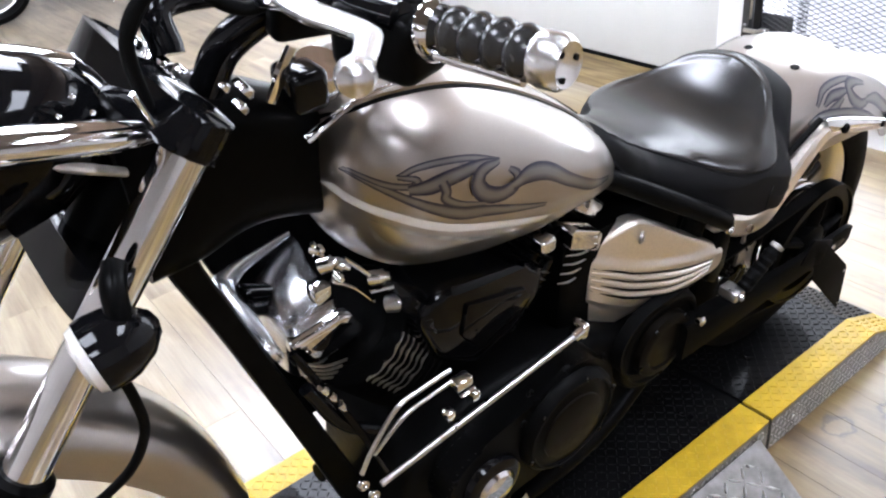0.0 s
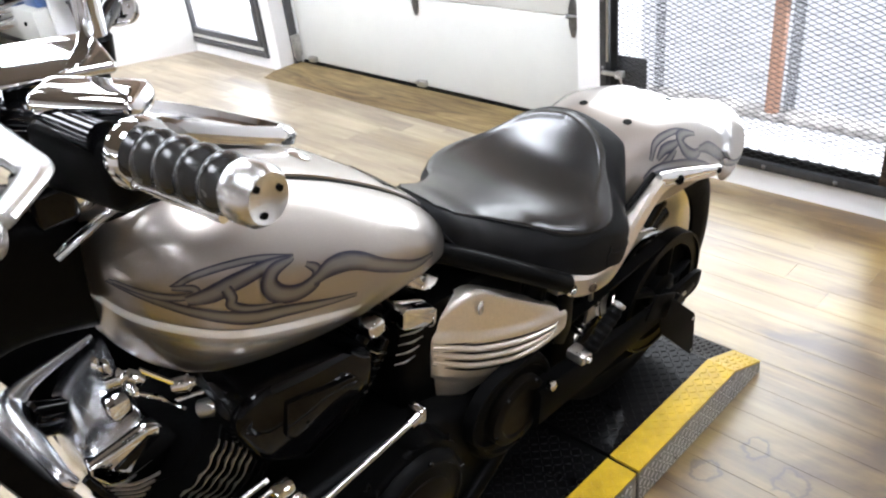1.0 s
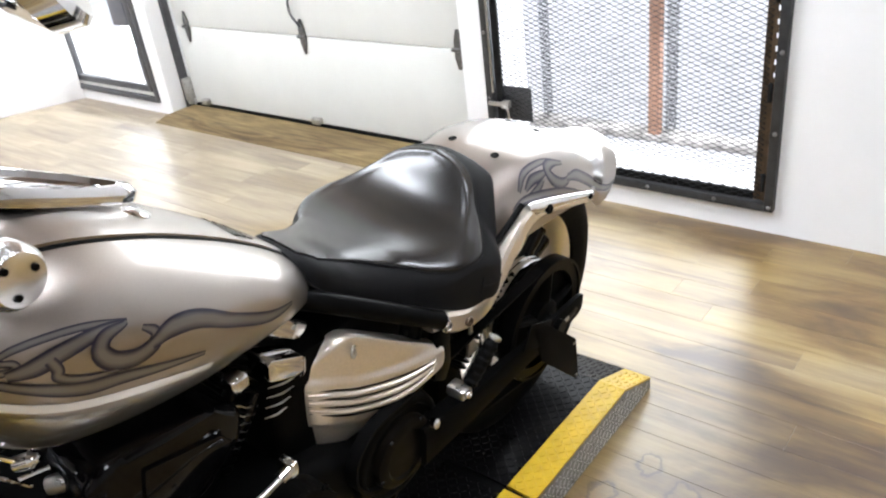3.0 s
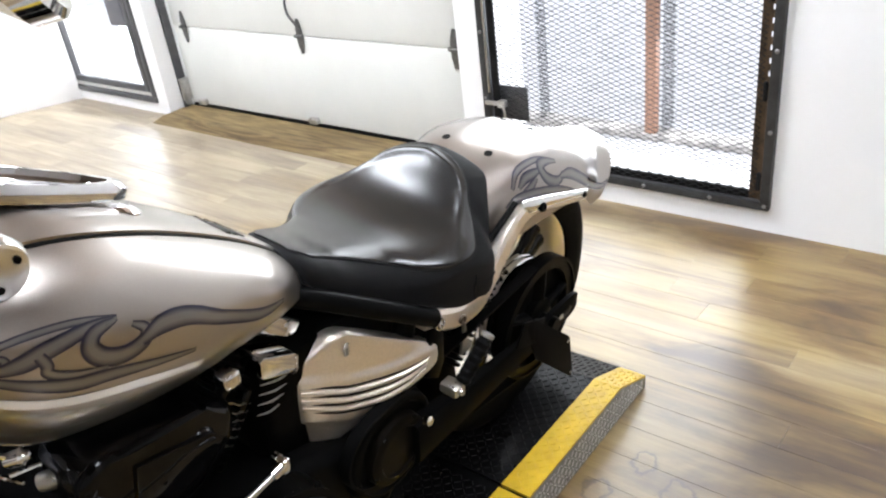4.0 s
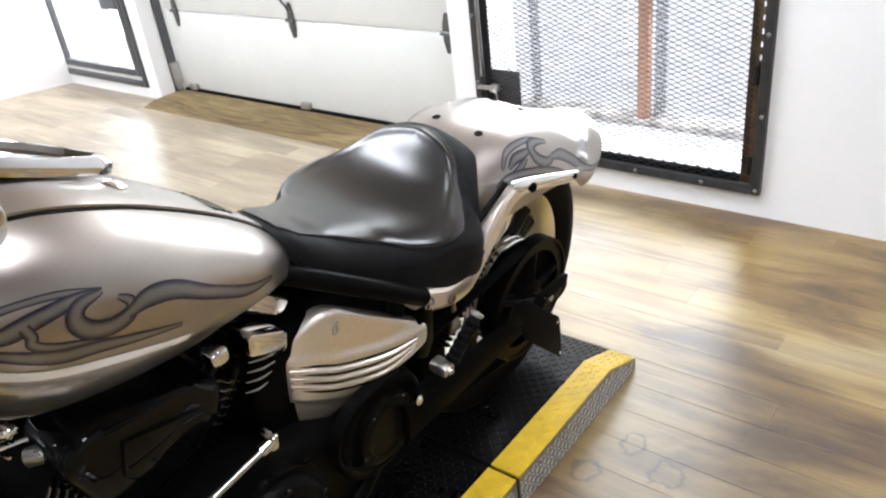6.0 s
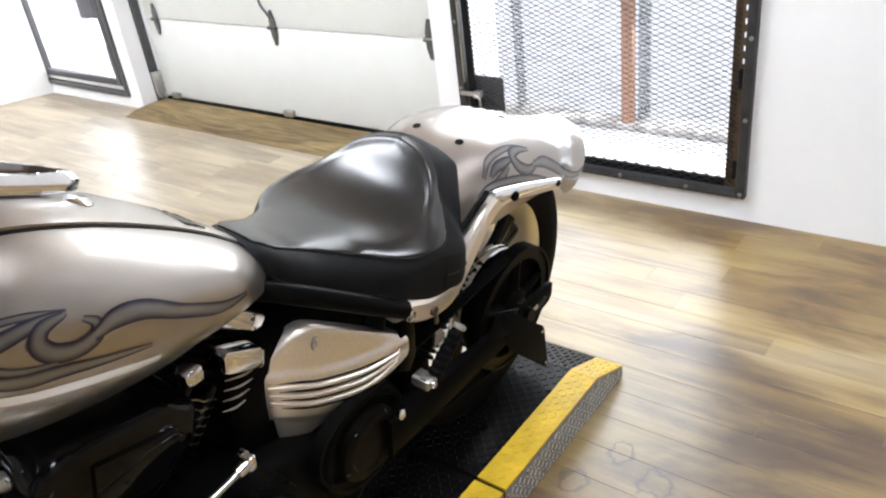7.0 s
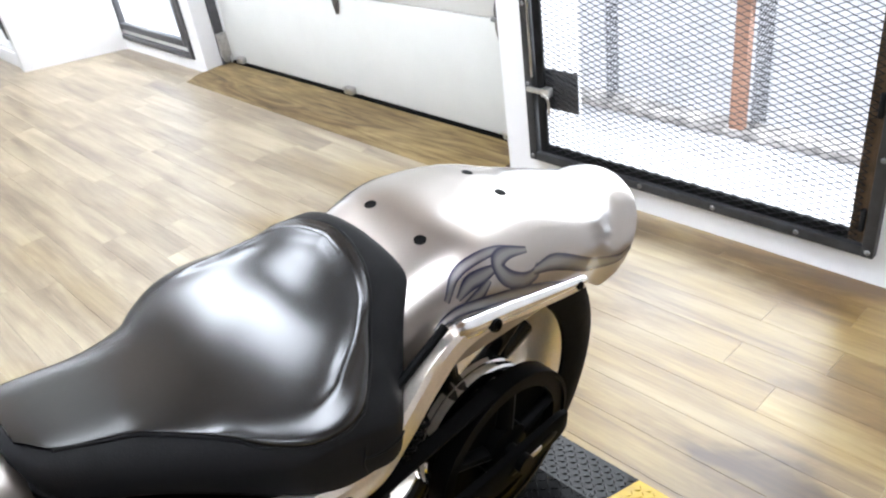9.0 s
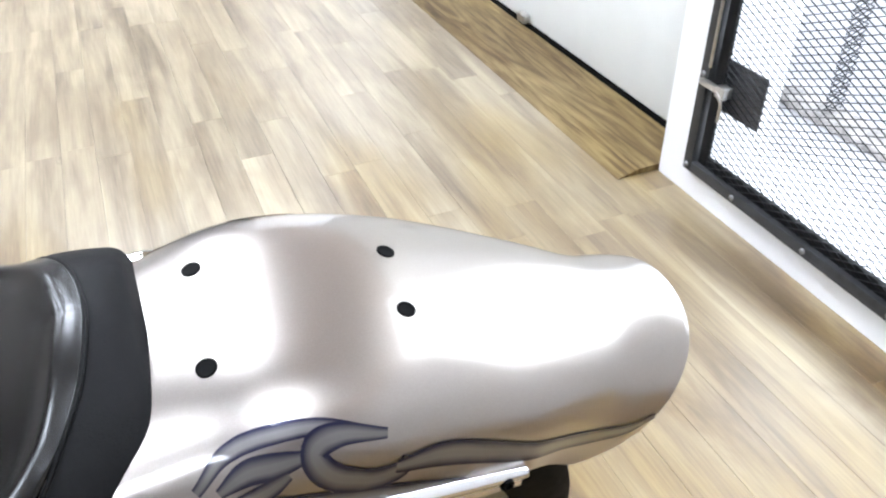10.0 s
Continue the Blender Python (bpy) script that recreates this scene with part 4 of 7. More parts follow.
def inset(x, y):
    """Distance inwards from the rolled rim of the hollow."""
    gap_ = float(np.sqrt(((RIM_LINE - (x, y)) ** 2).sum(axis=1).min()))
    return gap_ if abs(y - seat_mid(x)) < half_at(RIM, x) else -gap_


def dish(x, y):
    """How far the sitter's hollow lies under the seat's outer form."""
    return 0.0225 * ease((inset(x, y) + 0.006) / 0.085) * ease((x - 0.93) / 0.22)


bm = bmesh.new()
add_rings(bm, [oval(r[0], r[1], r[2] - r[3], r[3] - r[4], r[3], r[5], 4.5, 160, seat_mid(r[0])) for r in spread(SEAT, 240)])
SEAT_TREE = BVHTree.FromBMesh(bm)
for v in bm.verts:
    half = half_at(LEATHER_TOP, v.co.x)
    if half > 0.01 and v.co.z > 0.56 and abs(v.co.y - seat_mid(v.co.x)) < half:
        edge = 1 - abs(v.co.y - seat_mid(v.co.x)) / half
        v.co.z -= dish(v.co.x, v.co.y) + 0.016 * ease(edge / 0.03) * ease((1.278 - v.co.x) / 0.006)
seat = part("seat", bm, VINYL, bike, "black vinyl solo seat with a low backrest")


def on_seat(x, y):
    for dx, dy in ((0.0, 0.0), (0.00013, 0.00017), (-0.00019, 0.00011), (0.0004, -0.0003)):
        hit, nor, _, _ = SEAT_TREE.ray_cast(Vector((x + dx, y + dy, 1.2)), Vector((0, 0, -1)))
        if hit:
            return Vector((x, y, hit.z))
    return Vector((x, y, 0.6))


# dished leather top of the seat, with a rolled rear lip
SEAT_ROWS = np.array(spread(SEAT, 400))


def seat_top(x, y):
    """Height of the seat's undished form."""
    w, top, mid, n = (np.interp(x, SEAT_ROWS[:, 0], SEAT_ROWS[:, k]) for k in (1, 2, 3, 5))
    return mid + (top - mid) * max(0.0, 1 - min(1.0, abs(y - seat_mid(x)) / w) ** n) ** (1 / n)


bm = bmesh.new()
stations = [(x, max(half_at(LEATHER_TOP, x), 0.003)) for x in np.linspace(LEATHER_TOP[0][0], LEATHER_TOP[-1][0] - 0.0005, 120)]
grid = [[(x, seat_mid(x) + half * math.sin(math.pi / 2 * (k / 40 - 1))) for k in range(81)] for x, half in stations]
heights = np.array([[seat_top(x, y) - dish(x, y) for x, y in row] for row in grid])
for _ in range(90):
    soft = heights.copy()
    soft[1:-1, 1:-1] = (heights[:-2, 1:-1] + heights[2:, 1:-1] + heights[1:-1, :-2] + heights[1:-1, 2:]) / 4
    heights = soft
rings = []
for row, zs in zip(grid, heights):
    ring = []
    for (x, y), z in zip(row, zs):
        lip = 0.0040 * math.exp(-((inset(x, y) / 0.009) ** 2)) * ease((x - 1.08) / 0.10)
        ring.append(Vector((x, y, z + 0.0026 + lip)))
    rings.append(ring)
add_rings(bm, rings, closed=False, cap=False)
part("cushion", bm, LEATHER, seat, "worn shiny black leather top", True, 180)
# stitched welts along the side seams and round the back
for side in (-1, 1):
    bm = bmesh.new()
    add_tube(bm, [on_seat(x, seat_mid(x) + side * (w + 0.001)) + Vector((0, side * 0.001, 0.0006)) for x, w in LEATHER_TOP[1:9]], 0.0018, 8, 6)
    part("side_welt", bm, VINYL, seat, "stitched seam along the seat side")
    bm = bmesh.new()
    line = [on_seat(x, seat_mid(x) + side * w) + Vector((0, side * 0.0010, 0.0006)) for x, w in LEATHER_TOP[8:10]]
    low = [(1.140, 0.575), (1.136, 0.555), (1.140, 0.530)]
    pts = []
    for x, z in low:
        hit, nor, _, _ = SEAT_TREE.ray_cast(Vector((x, side * 0.5, z)), Vector((0, -side, 0)))
        pts.append(hit + Vector((0, side * 0.0006, 0)))
    add_tube(bm, [line[0]] + pts, 0.0016, 8, 6)
    part("corner_welt", bm, VINYL, seat, "stitched seam at the seat corner")
    bm = bmesh.new()
    pts = []
    for x, z in ((1.136, 0.562), (1.165, 0.553), (1.195, 0.553), (1.213, 0.560)):
        hit, nor, _, _ = SEAT_TREE.ray_cast(Vector((x, side * 0.5, z)), Vector((0, -side, 0)))
        if hit:
            pts.append(hit + Vector((0, side * 0.0006, 0)))
    add_tube(bm, pts, 0.0015, 8, 6)
    part("bolster_welt", bm, VINYL, seat, "stitched seam low on the bolster")
bm = bmesh.new()
half_line = [on_seat(x + 0.001, seat_mid(x) + w + 0.001) for x, w in LEATHER_TOP[8:14]]
line = [Vector((p.x, 2 * seat_mid(p.x) - p.y, p.z)) for p in half_line] + [on_seat(1.2765, seat_mid(1.27))] + half_line[::-1]
add_tube(bm, [p + Vector((0, 0, 0.0012)) for p in line], 0.0020, 8, 6)
part("back_welt", bm, VINYL, seat, "stitched seam round the backrest")
bm = bmesh.new()
add_tube(bm, [(0.842, 0.0, 0.724), (0.845, -0.035, 0.708), (0.855, -0.058, 0.682), (0.875, -0.074, 0.650)], 0.008, 10, 6)
part("nose_trim", bm, GLOSS, seat, "glossy black seat nose trim")

# rear fender: station along the crown, half width, crown height, skirt height, rake of the section, squareness
FENDER = [
    (1.140, 0.120, 0.616, 0.560, 0.00, 3.31),
    (1.220, 0.132, 0.657, 0.559, 0.00, 3.19),
    (1.300, 0.143, 0.679, 0.555, -0.02, 3.03),
    (1.380, 0.151, 0.692, 0.555, -0.10, 3.43),
    (1.450, 0.150, 0.687, 0.547, -0.15, 3.40),
    (1.530, 0.144, 0.670, 0.531, -0.04, 3.05),
    (1.610, 0.137, 0.629, 0.515, 0.17, 3.25),
    (1.690, 0.124, 0.595, 0.484, 0.52, 3.00),
    (1.754, 0.118, 0.573, 0.452, 0.69, 2.25),
    (1.812, 0.113, 0.557, 0.443, 0.80, 2.15),
    (1.836, 0.110, 0.547, 0.445, 0.92, 2.15),
    (1.842, 0.109, 0.540, 0.450, 0.97, 2.20),
]
FENDER_MID = 0.0072


def fender_surface(rows, shrink, seg=44):
    rings = []
    for x, w, zt, zs, shear, e in rows:
        ring = []
        for k in range(seg + 1):
            a = math.pi * (1 - k / seg)
            c, s = math.cos(a), math.sin(a)
            z = zs + (zt - zs - shrink) * abs(s) ** (2 / e)
            ring.append(Vector((x - shear * (zt - shrink - z), FENDER_MID + (w - shrink) * math.copysign(abs(c) ** (2 / e), c), z)))
        rings.append(ring)
    return rings


rows = spread(FENDER, 60)
outer, inner = fender_surface(rows, 0.0), fender_surface(rows, 0.005)
bm = bmesh.new()
add_rings(bm, [o + i_[::-1] for o, i_ in zip(outer, inner)])
fender = part("rear_fender", bm, PAINT, bike, "champagne silver rear fender with a flared tail and tribal graphics")
bm = bmesh.new()
add_rings(bm, fender_surface(rows, 0.0), closed=False, cap=False)
bmesh.ops.recalc_face_normals(bm, faces=bm.faces)
FENDER_TREE = BVHTree.FromBMesh(bm)
bm.free()
for x, y in ((1.350, -0.045), (1.358, 0.060), (1.514, -0.034), (1.522, 0.038)):
    hit, nor, _, _ = FENDER_TREE.ray_cast(Vector((x, y, 1.2)), Vector((0, 0, -1)))
    nor = nor if nor.z > 0 else -nor
    bm = bmesh.new()
    add_lathe(bm, [(0.0084, -0.003), (0.0084, 0.0006), (0.0074, 0.0012), (0.0062, 0.0010), (0.0, 0.0008)], hit, nor, 18)
    part("mounting_hole", bm, RUBBER, fender, "small dark mounting hole")


FENDER_FLAMES = [
    ([(1.464, 0.649), (1.420, 0.668), (1.380, 0.672), (1.346, 0.665), (1.321, 0.646)], [0.0004, 0.0012, 0.0016, 0.0014, 0.0005]),
    ([(1.403, 0.657), (1.378, 0.656), (1.357, 0.654), (1.336, 0.644)], [0.0010, 0.0055, 0.0050, 0.0006]),
    ([(1.386, 0.648), (1.366, 0.639), (1.338, 0.633)], [0.0008, 0.0045, 0.0006]),
    ([(1.500, 0.560), (1.426, 0.595), (1.371, 0.616), (1.316, 0.624)], [0.0004, 0.0022, 0.0030, 0.0005]),
    ([(1.570, 0.529), (1.508, 0.568), (1.449, 0.598), (1.398, 0.618), (1.352, 0.629), (1.321, 0.630), (1.292, 0.622)], [0.0005, 0.0045, 0.0065, 0.0060, 0.0050, 0.0035, 0.0005]),
    ([(1.464, 0.649), (1.429, 0.661), (1.407, 0.658), (1.414, 0.638), (1.442, 0.619), (1.469, 0.615), (1.476, 0.626)], [0.0006, 0.0040, 0.0070, 0.0085, 0.0080, 0.0060, 0.0010]),
    ([(1.466, 0.620), (1.506, 0.608), (1.550, 0.582), (1.634, 0.524), (1.721, 0.475), (1.776, 0.470)], [0.0030, 0.0085, 0.0090, 0.0075, 0.0045, 0.0006]),
]
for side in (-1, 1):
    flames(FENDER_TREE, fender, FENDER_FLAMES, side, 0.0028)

# polished fender struts
for side in (-1, 1):
    bm = bmesh.new()
    rings = []
    path = [
        (1.020, 0.143, 0.545, 0.013, 0.017), (1.06, 0.146, 0.525, 0.014, 0.022), (1.11, 0.150, 0.506, 0.014, 0.023), (1.16, 0.155, 0.512, 0.014, 0.026),
        (1.21, 0.154, 0.548, 0.013, 0.028), (1.26, 0.151, 0.588, 0.013, 0.026), (1.31, 0.148, 0.610, 0.012, 0.018), (1.37, 0.146, 0.602, 0.010, 0.013),
        (1.45, 0.142, 0.573, 0.009, 0.012), (1.53, 0.137, 0.544, 0.009, 0.011), (1.585, 0.133, 0.524, 0.008, 0.009),
    ]
    for row in spread(path, 50):
        x, y, z, ty, tz = row
        rings.append([Vector((x, side * (y + ty * dy), z + tz * dz)) for dy, dz in ((-1, -0.8), (-0.6, -1), (0.6, -1), (1, -0.7), (1, 0.7), (0.6, 1), (-0.6, 1), (-1, 0.8))])
    add_rings(bm, rings)
    strut = part("fender_strut", bm, SATIN, bike, "polished aluminium fender strut")
    bm = bmesh.new()
    rings = []
    for row in spread([(1.305, 0.150, 0.624, 0.008, 0.014), (1.33, 0.151, 0.619, 0.011, 0.016), (1.40, 0.147, 0.598, 0.011, 0.014), (1.50, 0.140, 0.562, 0.010, 0.011), (1.585, 0.135, 0.530, 0.007, 0.008), (1.592, 0.134, 0.527, 0.003, 0.004)], 30):
        x, y, z, ty, tz = row
        rings.append([Vector((x, side * (y + ty * math.cos(t)), z + tz * math.sin(t))) for t in (2 * math.pi * k / 16 for k in range(16))])
    add_rings(bm, rings)
    part("strut_cap", bm, CHROME, strut, "chrome strut cap")
    bolt((1.366, side * 0.158, 0.604), (0, side, 0.2), 0.010, strut, BLACK)
    bolt((1.568, side * 0.142, 0.534), (0, side, 0.2), 0.007, strut, BLACK)
    bolt((1.047, side * 0.159, 0.530), (0, side, 0.1), 0.012, strut)
    bolt((1.108, side * 0.163, 0.503), (0, side, 0.1), 0.009, strut, RUST)
    bm = bmesh.new()
    add_tube(bm, [(1.14, side * 0.138, 0.545), (1.21, side * 0.141, 0.592), (1.295, side * 0.144, 0.640)], 0.006, 8)
    part("strut_gasket", bm, RUBBER, strut, "black gasket line")

# rear wheel
AX, AZ = 1.408, 0.309
wheel = part("rear_wheel", add_ring(bmesh.new(), [(0.222, -0.085), (0.232, -0.092), (0.224, -0.080), (0.195, -0.055), (0.185, 0.0), (0.195, 0.055), (0.224, 0.080), (0.232, 0.092), (0.222, 0.085), (0.19, 0.05), (0.178, 0.0), (0.19, -0.05)], (AX, 0, AZ), (0, 1, 0), 64), SATIN, bike, "champagne silver cast rear wheel")
bm = bmesh.new()
prof = [(0.218, -0.088), (0.243, -0.097), (0.270, -0.098), (0.290, -0.088), (0.302, -0.060), (0.308, 0.0), (0.302, 0.060), (0.290, 0.088), (0.270, 0.098), (0.243, 0.097), (0.218, 0.088), (0.216, 0.0)]
part("tyre", add_ring(bm, prof, (AX, 0, AZ), (0, 1, 0), 72), RUBBER, wheel, "wide black rear tyre")
bm = bmesh.new()
add_lathe(bm, [(0.04, -0.10), (0.05, -0.06), (0.05, 0.06), (0.04, 0.10)], (AX, 0, AZ), (0, 1, 0), 28)
part("hub", bm, BLACK, wheel)
for k in range(5):
    bm = bmesh.new()
    t = 2 * math.pi * k / 5 + 0.5
    for sgn in (-0.22, 0.22):
        e0, e1 = Vector((math.cos(t + sgn), 0, math.sin(t + sgn))), Vector((math.cos(t + sgn * 0.55), 0, math.sin(t + sgn * 0.55)))
        add_tube(bm, [Vector((AX, -0.03, AZ)) + e0 * 0.045, Vector((AX, -0.035, AZ)) + e1 * 0.12, Vector((AX, -0.03, AZ)) + e1 * 0.19], [0.016, 0.013, 0.017], 10, 4, 1.6)
    part("spoke", bm, GLOSS, wheel, "black cast spoke")
bm = bmesh.new()
add_lathe(bm, [(0.104, -0.098), (0.106, -0.104), (0.10, -0.112), (0.0, -0.113)], (AX, 0, AZ), (0, 1, 0), 40)
part("pulley_carrier", bm, BLACK, wheel, "black pulley carrier")
bm = bmesh.new()
add_ring(bm, [(0.100, -0.094), (0.114, -0.094), (0.117, -0.091), (0.117, -0.083), (0.114, -0.081), (0.114, -0.077), (0.117, -0.075), (0.117, -0.066), (0.100, -0.066)], (AX, 0, AZ), (0, 1, 0), 40)
part("pulley_drum", bm, CHROME, wheel, "chrome drum behind the belt pulley")
# belt pulley with five arms, and its belt
PY = -0.137
bm = bmesh.new()
add_ring(bm, [(0.112, PY - 0.012), (0.134, PY - 0.012), (0.134, PY - 0.016), (0.140, PY - 0.016), (0.140, PY + 0.014), (0.134, PY + 0.014), (0.134, PY + 0.012), (0.112, PY + 0.012)], (AX, 0, AZ), (0, 1, 0), 72)
pulley = part("belt_pulley", bm, BLACK, wheel, "black five-arm belt pulley")
bm = bmesh.new()
add_lathe(bm, [(0.045, PY + 0.02), (0.045, PY - 0.012), (0.036, PY - 0.016), (0.0, PY - 0.016)], (AX, 0, AZ), (0, 1, 0), 30)
part("pulley_hub", bm, BLACK, wheel)
bm = bmesh.new()
add_lathe(bm, [(0.116, PY + 0.016), (0.116, PY + 0.008), (0.112, PY + 0.006), (0.0, PY + 0.006)], (AX, 0, AZ), (0, 1, 0), 40)
part("pulley_web", bm, MATTE, wheel, "black web behind the pulley arms")
for k in range(5):
    t = 2 * math.pi * k / 5 + 0.2
    e = Vector((math.cos(t), 0, math.sin(t)))
    bm = bmesh.new()
    add_tube(bm, [Vector((AX, PY, AZ)) + e * 0.04, Vector((AX, PY, AZ)) + e * 0.118], [0.016, 0.012], 10, 4, 0.7)
    part("pulley_arm", bm, BLACK, wheel)
bm = bmesh.new()
loop = []
R1, R2, FX, FZ = 0.1365, 0.075, 0.905, 0.345
dx, dz = FX - AX, FZ - AZ
ang = math.atan2(dz, dx)
ph = math.acos((R1 - R2) / math.hypot(dx, dz))
for k in range(25):
    t = ang + ph + (2 * math.pi - 2 * ph) * k / 24
    loop.append((AX + R1 * math.cos(t), AZ + R1 * math.sin(t)))
for k in range(15):
    t = ang - ph + 2 * ph * k / 14
    loop.append((FX + R2 * math.cos(t), FZ + R2 * math.sin(t)))
rings = []
for i, (x, z) in enumerate(loop):
    a, c = loop[i - 1], loop[(i + 1) % len(loop)]
    d = Vector((c[0] - a[0], 0, c[1] - a[1])).normalized()
    n = Vector((-d.z, 0, d.x))
    o = Vector((x, PY, z))
    rings.append([o + n * 0.0028 + Vector((0, -0.0115, 0)), o + n * 0.0028 + Vector((0, 0.0115, 0)), o - n * 0.0028 + Vector((0, 0.0115, 0)), o - n * 0.0028 + Vector((0, -0.0115, 0))])
rings.append(rings[0])
add_rings(bm, rings, True, False)
part("drive_belt", bm, RUBBER, bike, "black toothed drive belt")

# swingarm with slotted axle plates, number-plate bracket
for side in (-1, 1):
    bm = bmesh.new()
    rings = []
    for row in spread([(0.98, 0.150, 0.300, 0.020, 0.045), (1.12, 0.158, 0.300, 0.018, 0.036), (1.26, 0.167, 0.300, 0.010, 0.030), (1.38, 0.170, 0.300, 0.008, 0.029), (1.495, 0.170, 0.300, 0.007, 0.027), (1.525, 0.169, 0.300, 0.005, 0.018)], 24):
        x, y, z, ty, tz = row
        rings.append([Vector((x, side * (y + ty * a), z + tz * c)) for a, c in ((-1, -0.8), (-0.7, -1), (0.7, -1), (1, -0.8), (1, 0.8), (0.7, 1), (-0.7, 1), (-1, 0.8))])
    add_rings(bm, rings)
    arm = part("swingarm", bm, MATTE, bike, "black swingarm with a slotted axle plate")
    bm = bmesh.new()
    add_prism(bm, [(1.39, 0.290), (1.48, 0.290), (1.495, 0.300), (1.48, 0.311), (1.39, 0.311), (1.38, 0.300)], 0.006, pose(0, side * 0.176 + 0.003, 0, 90, 0, 0), 0.001)
    part("axle_slot", bm, BLACK, arm, "dark axle slot")
    bm = bmesh.new()
    add_box(bm, (1.405, side * 0.177 - 0.004, 0.295), (1.455, side * 0.177 + 0.004, 0.306), 0.002)
    part("slot_block", bm, STEEL, arm, "bright adjuster block in the slot")
bm = bmesh.new()
add_lathe(bm, [(0.016, -0.190), (0.016, 0.190)], (AX, 0, AZ), (0, 1, 0), 16)
part("axle", bm, BLACK, bike)
bm = bmesh.new()
pm = pose(0, -0.252, 0, 90, 0, 0)
add_prism(bm, [(1.175, 0.485), (1.20, 0.487), (1.338, 0.360), (1.346, 0.348), (1.373, 0.240), (1.366, 0.233), (1.215, 0.385)], 0.003, pm, 0.001)
add_prism(bm, [(-0.06, 0.0), (0.02, 0.0), (0.02, 0.003), (-0.06, 0.003)], 0.05, pose(1.20, -0.20, 0.43, 0, 25, 0) @ pose(0, -0.055, 0, 0, 0, 0), 0.0008)
bracket = part("plate_bracket", bm, MATTE, bike, "black sheet-steel number plate bracket")
for u, v in ((1.338, 0.345), (1.364, 0.247)):
    bm = bmesh.new()
    add_lathe(bm, [(0.003, -0.001), (0.003, 0.0036)], pm @ Vector((u, v, 0)), pm.to_3x3() @ Vector((0, 0, 1)), 10)
    part("hole", bm, LENS, bracket, "small bright hole")
# spring of the shock behind the belt
bm = bmesh.new()
o, d = Vector((1.135, -0.105, 0.350)), Vector((0.13, 0, 0.13))
u = d.normalized().orthogonal().normalized()
v = d.normalized().cross(u)
coil = []
for k in range(15 * 12 + 1):
    t = 2 * math.pi * k / 12
    coil.append(o + d * (k / (15 * 12)) + 0.026 * (math.cos(t) * u + math.sin(t) * v))
add_tube(bm, coil, 0.0035, 6, 1)
add_lathe(bm, [(0.018, 0.0), (0.018, 0.19)], o, d, 14)
part("shock_absorber", bm, BLACK, bike, "black coil spring shock absorber")
bm = bmesh.new()
add_prism(bm, [(1.14, 0.385), (1.175, 0.385), (1.155, 0.43), (1.15, 0.47)], 0.006, pose(0, -0.135, 0, 90, 0, 0), 0.001)
part("shock_link", bm, STEEL, bike, "bright steel linkage plate")

# side cover: satin aluminium with ribs
side_cover = None
bm = bmesh.new()
rings = []
cover = [(0.800, 0.440, 0.505, 0.004), (0.806, 0.400, 0.532, 0.009), (0.817, 0.368, 0.548, 0.012), (0.832, 0.354, 0.560, 0.013), (0.856, 0.362, 0.574, 0.013), (0.885, 0.376, 0.585, 0.014), (0.930, 0.397, 0.562, 0.014), (0.985, 0.425, 0.528, 0.012), (1.028, 0.452, 0.502, 0.008), (1.036, 0.470, 0.494, 0.003)]


RIB_TOP = [(0.810, 0.512), (0.849, 0.499), (0.882, 0.487), (0.937, 0.479), (0.976, 0.478), (1.014, 0.482)]
RIB_LOW = [(0.808, 0.468), (0.845, 0.447), (0.880, 0.433), (0.937, 0.424), (0.976, 0.434), (1.010, 0.456)]


def cover_y(x, out):
    return -0.062 - 0.42 * (x - 0.81) - out


def cover_step(x, z):
    """The ribbed lower half stands proud of the smooth upper panel, with a sloping shoulder between them."""
    xs = min(max(x, 0.812), 1.012)
    line = np.interp(xs, [p[0] for p in RIB_TOP], [p[1] for p in RIB_TOP]) + 0.012
    low = np.interp(xs, [p[0] for p in RIB_LOW], [p[1] for p in RIB_LOW]) - 0.022
    return 0.0065 * ease((line + 0.012 - z) / 0.016) - 0.006 * ease((low - z) / 0.010)


for x, z0, z1, bulge in spread(cover, 36):
    ring = []
    for k in range(49):
        f = k / 48
        ring.append(Vector((x, cover_y(x, bulge * math.sin(math.pi * f) ** 0.3 + cover_step(x, z0 + (z1 - z0) * f)), z0 + (z1 - z0) * f)))
    ring += [Vector((x, cover_y(x, -0.02), z1)), Vector((x, cover_y(x, -0.02), z0))]
    rings.append(ring)
add_rings(bm, rings)
side_cover = part("side_cover", bm, SATIN, bike, "satin champagne side cover with polished ribs")
COVER_ROWS = spread(cover, 200)


def cover_point(x, z, lift):
    r = min(COVER_ROWS, key=lambda q: abs(q[0] - x))
    f = min(0.985, max(0.015, (z - r[1]) / (r[2] - r[1])))
    return (x, cover_y(x, r[3] * math.sin(math.pi * f) ** 0.3 + cover_step(x, z) + lift), z)


for k in range(7):
    f = k / 6
    bm = bmesh.new()
    dark = k % 2 == 0
    pts = [cover_point(xa + (xb - xa) * f, za + (zb - za) * f, 0.0002 if dark else 0.0008) for (xa, za), (xb, zb) in zip(RIB_TOP, RIB_LOW)]
    r = 0.0018 if dark else 0.0046
    add_tube(bm, pts, [0.3 * r, r, r, r, 0.85 * r, 0.3 * r], 10, 6)
    part("groove" if dark else "rib", bm, BLACK if dark else SATIN, side_cover, "dark groove between the ribs" if dark else "polished rib")
bm = bmesh.new()
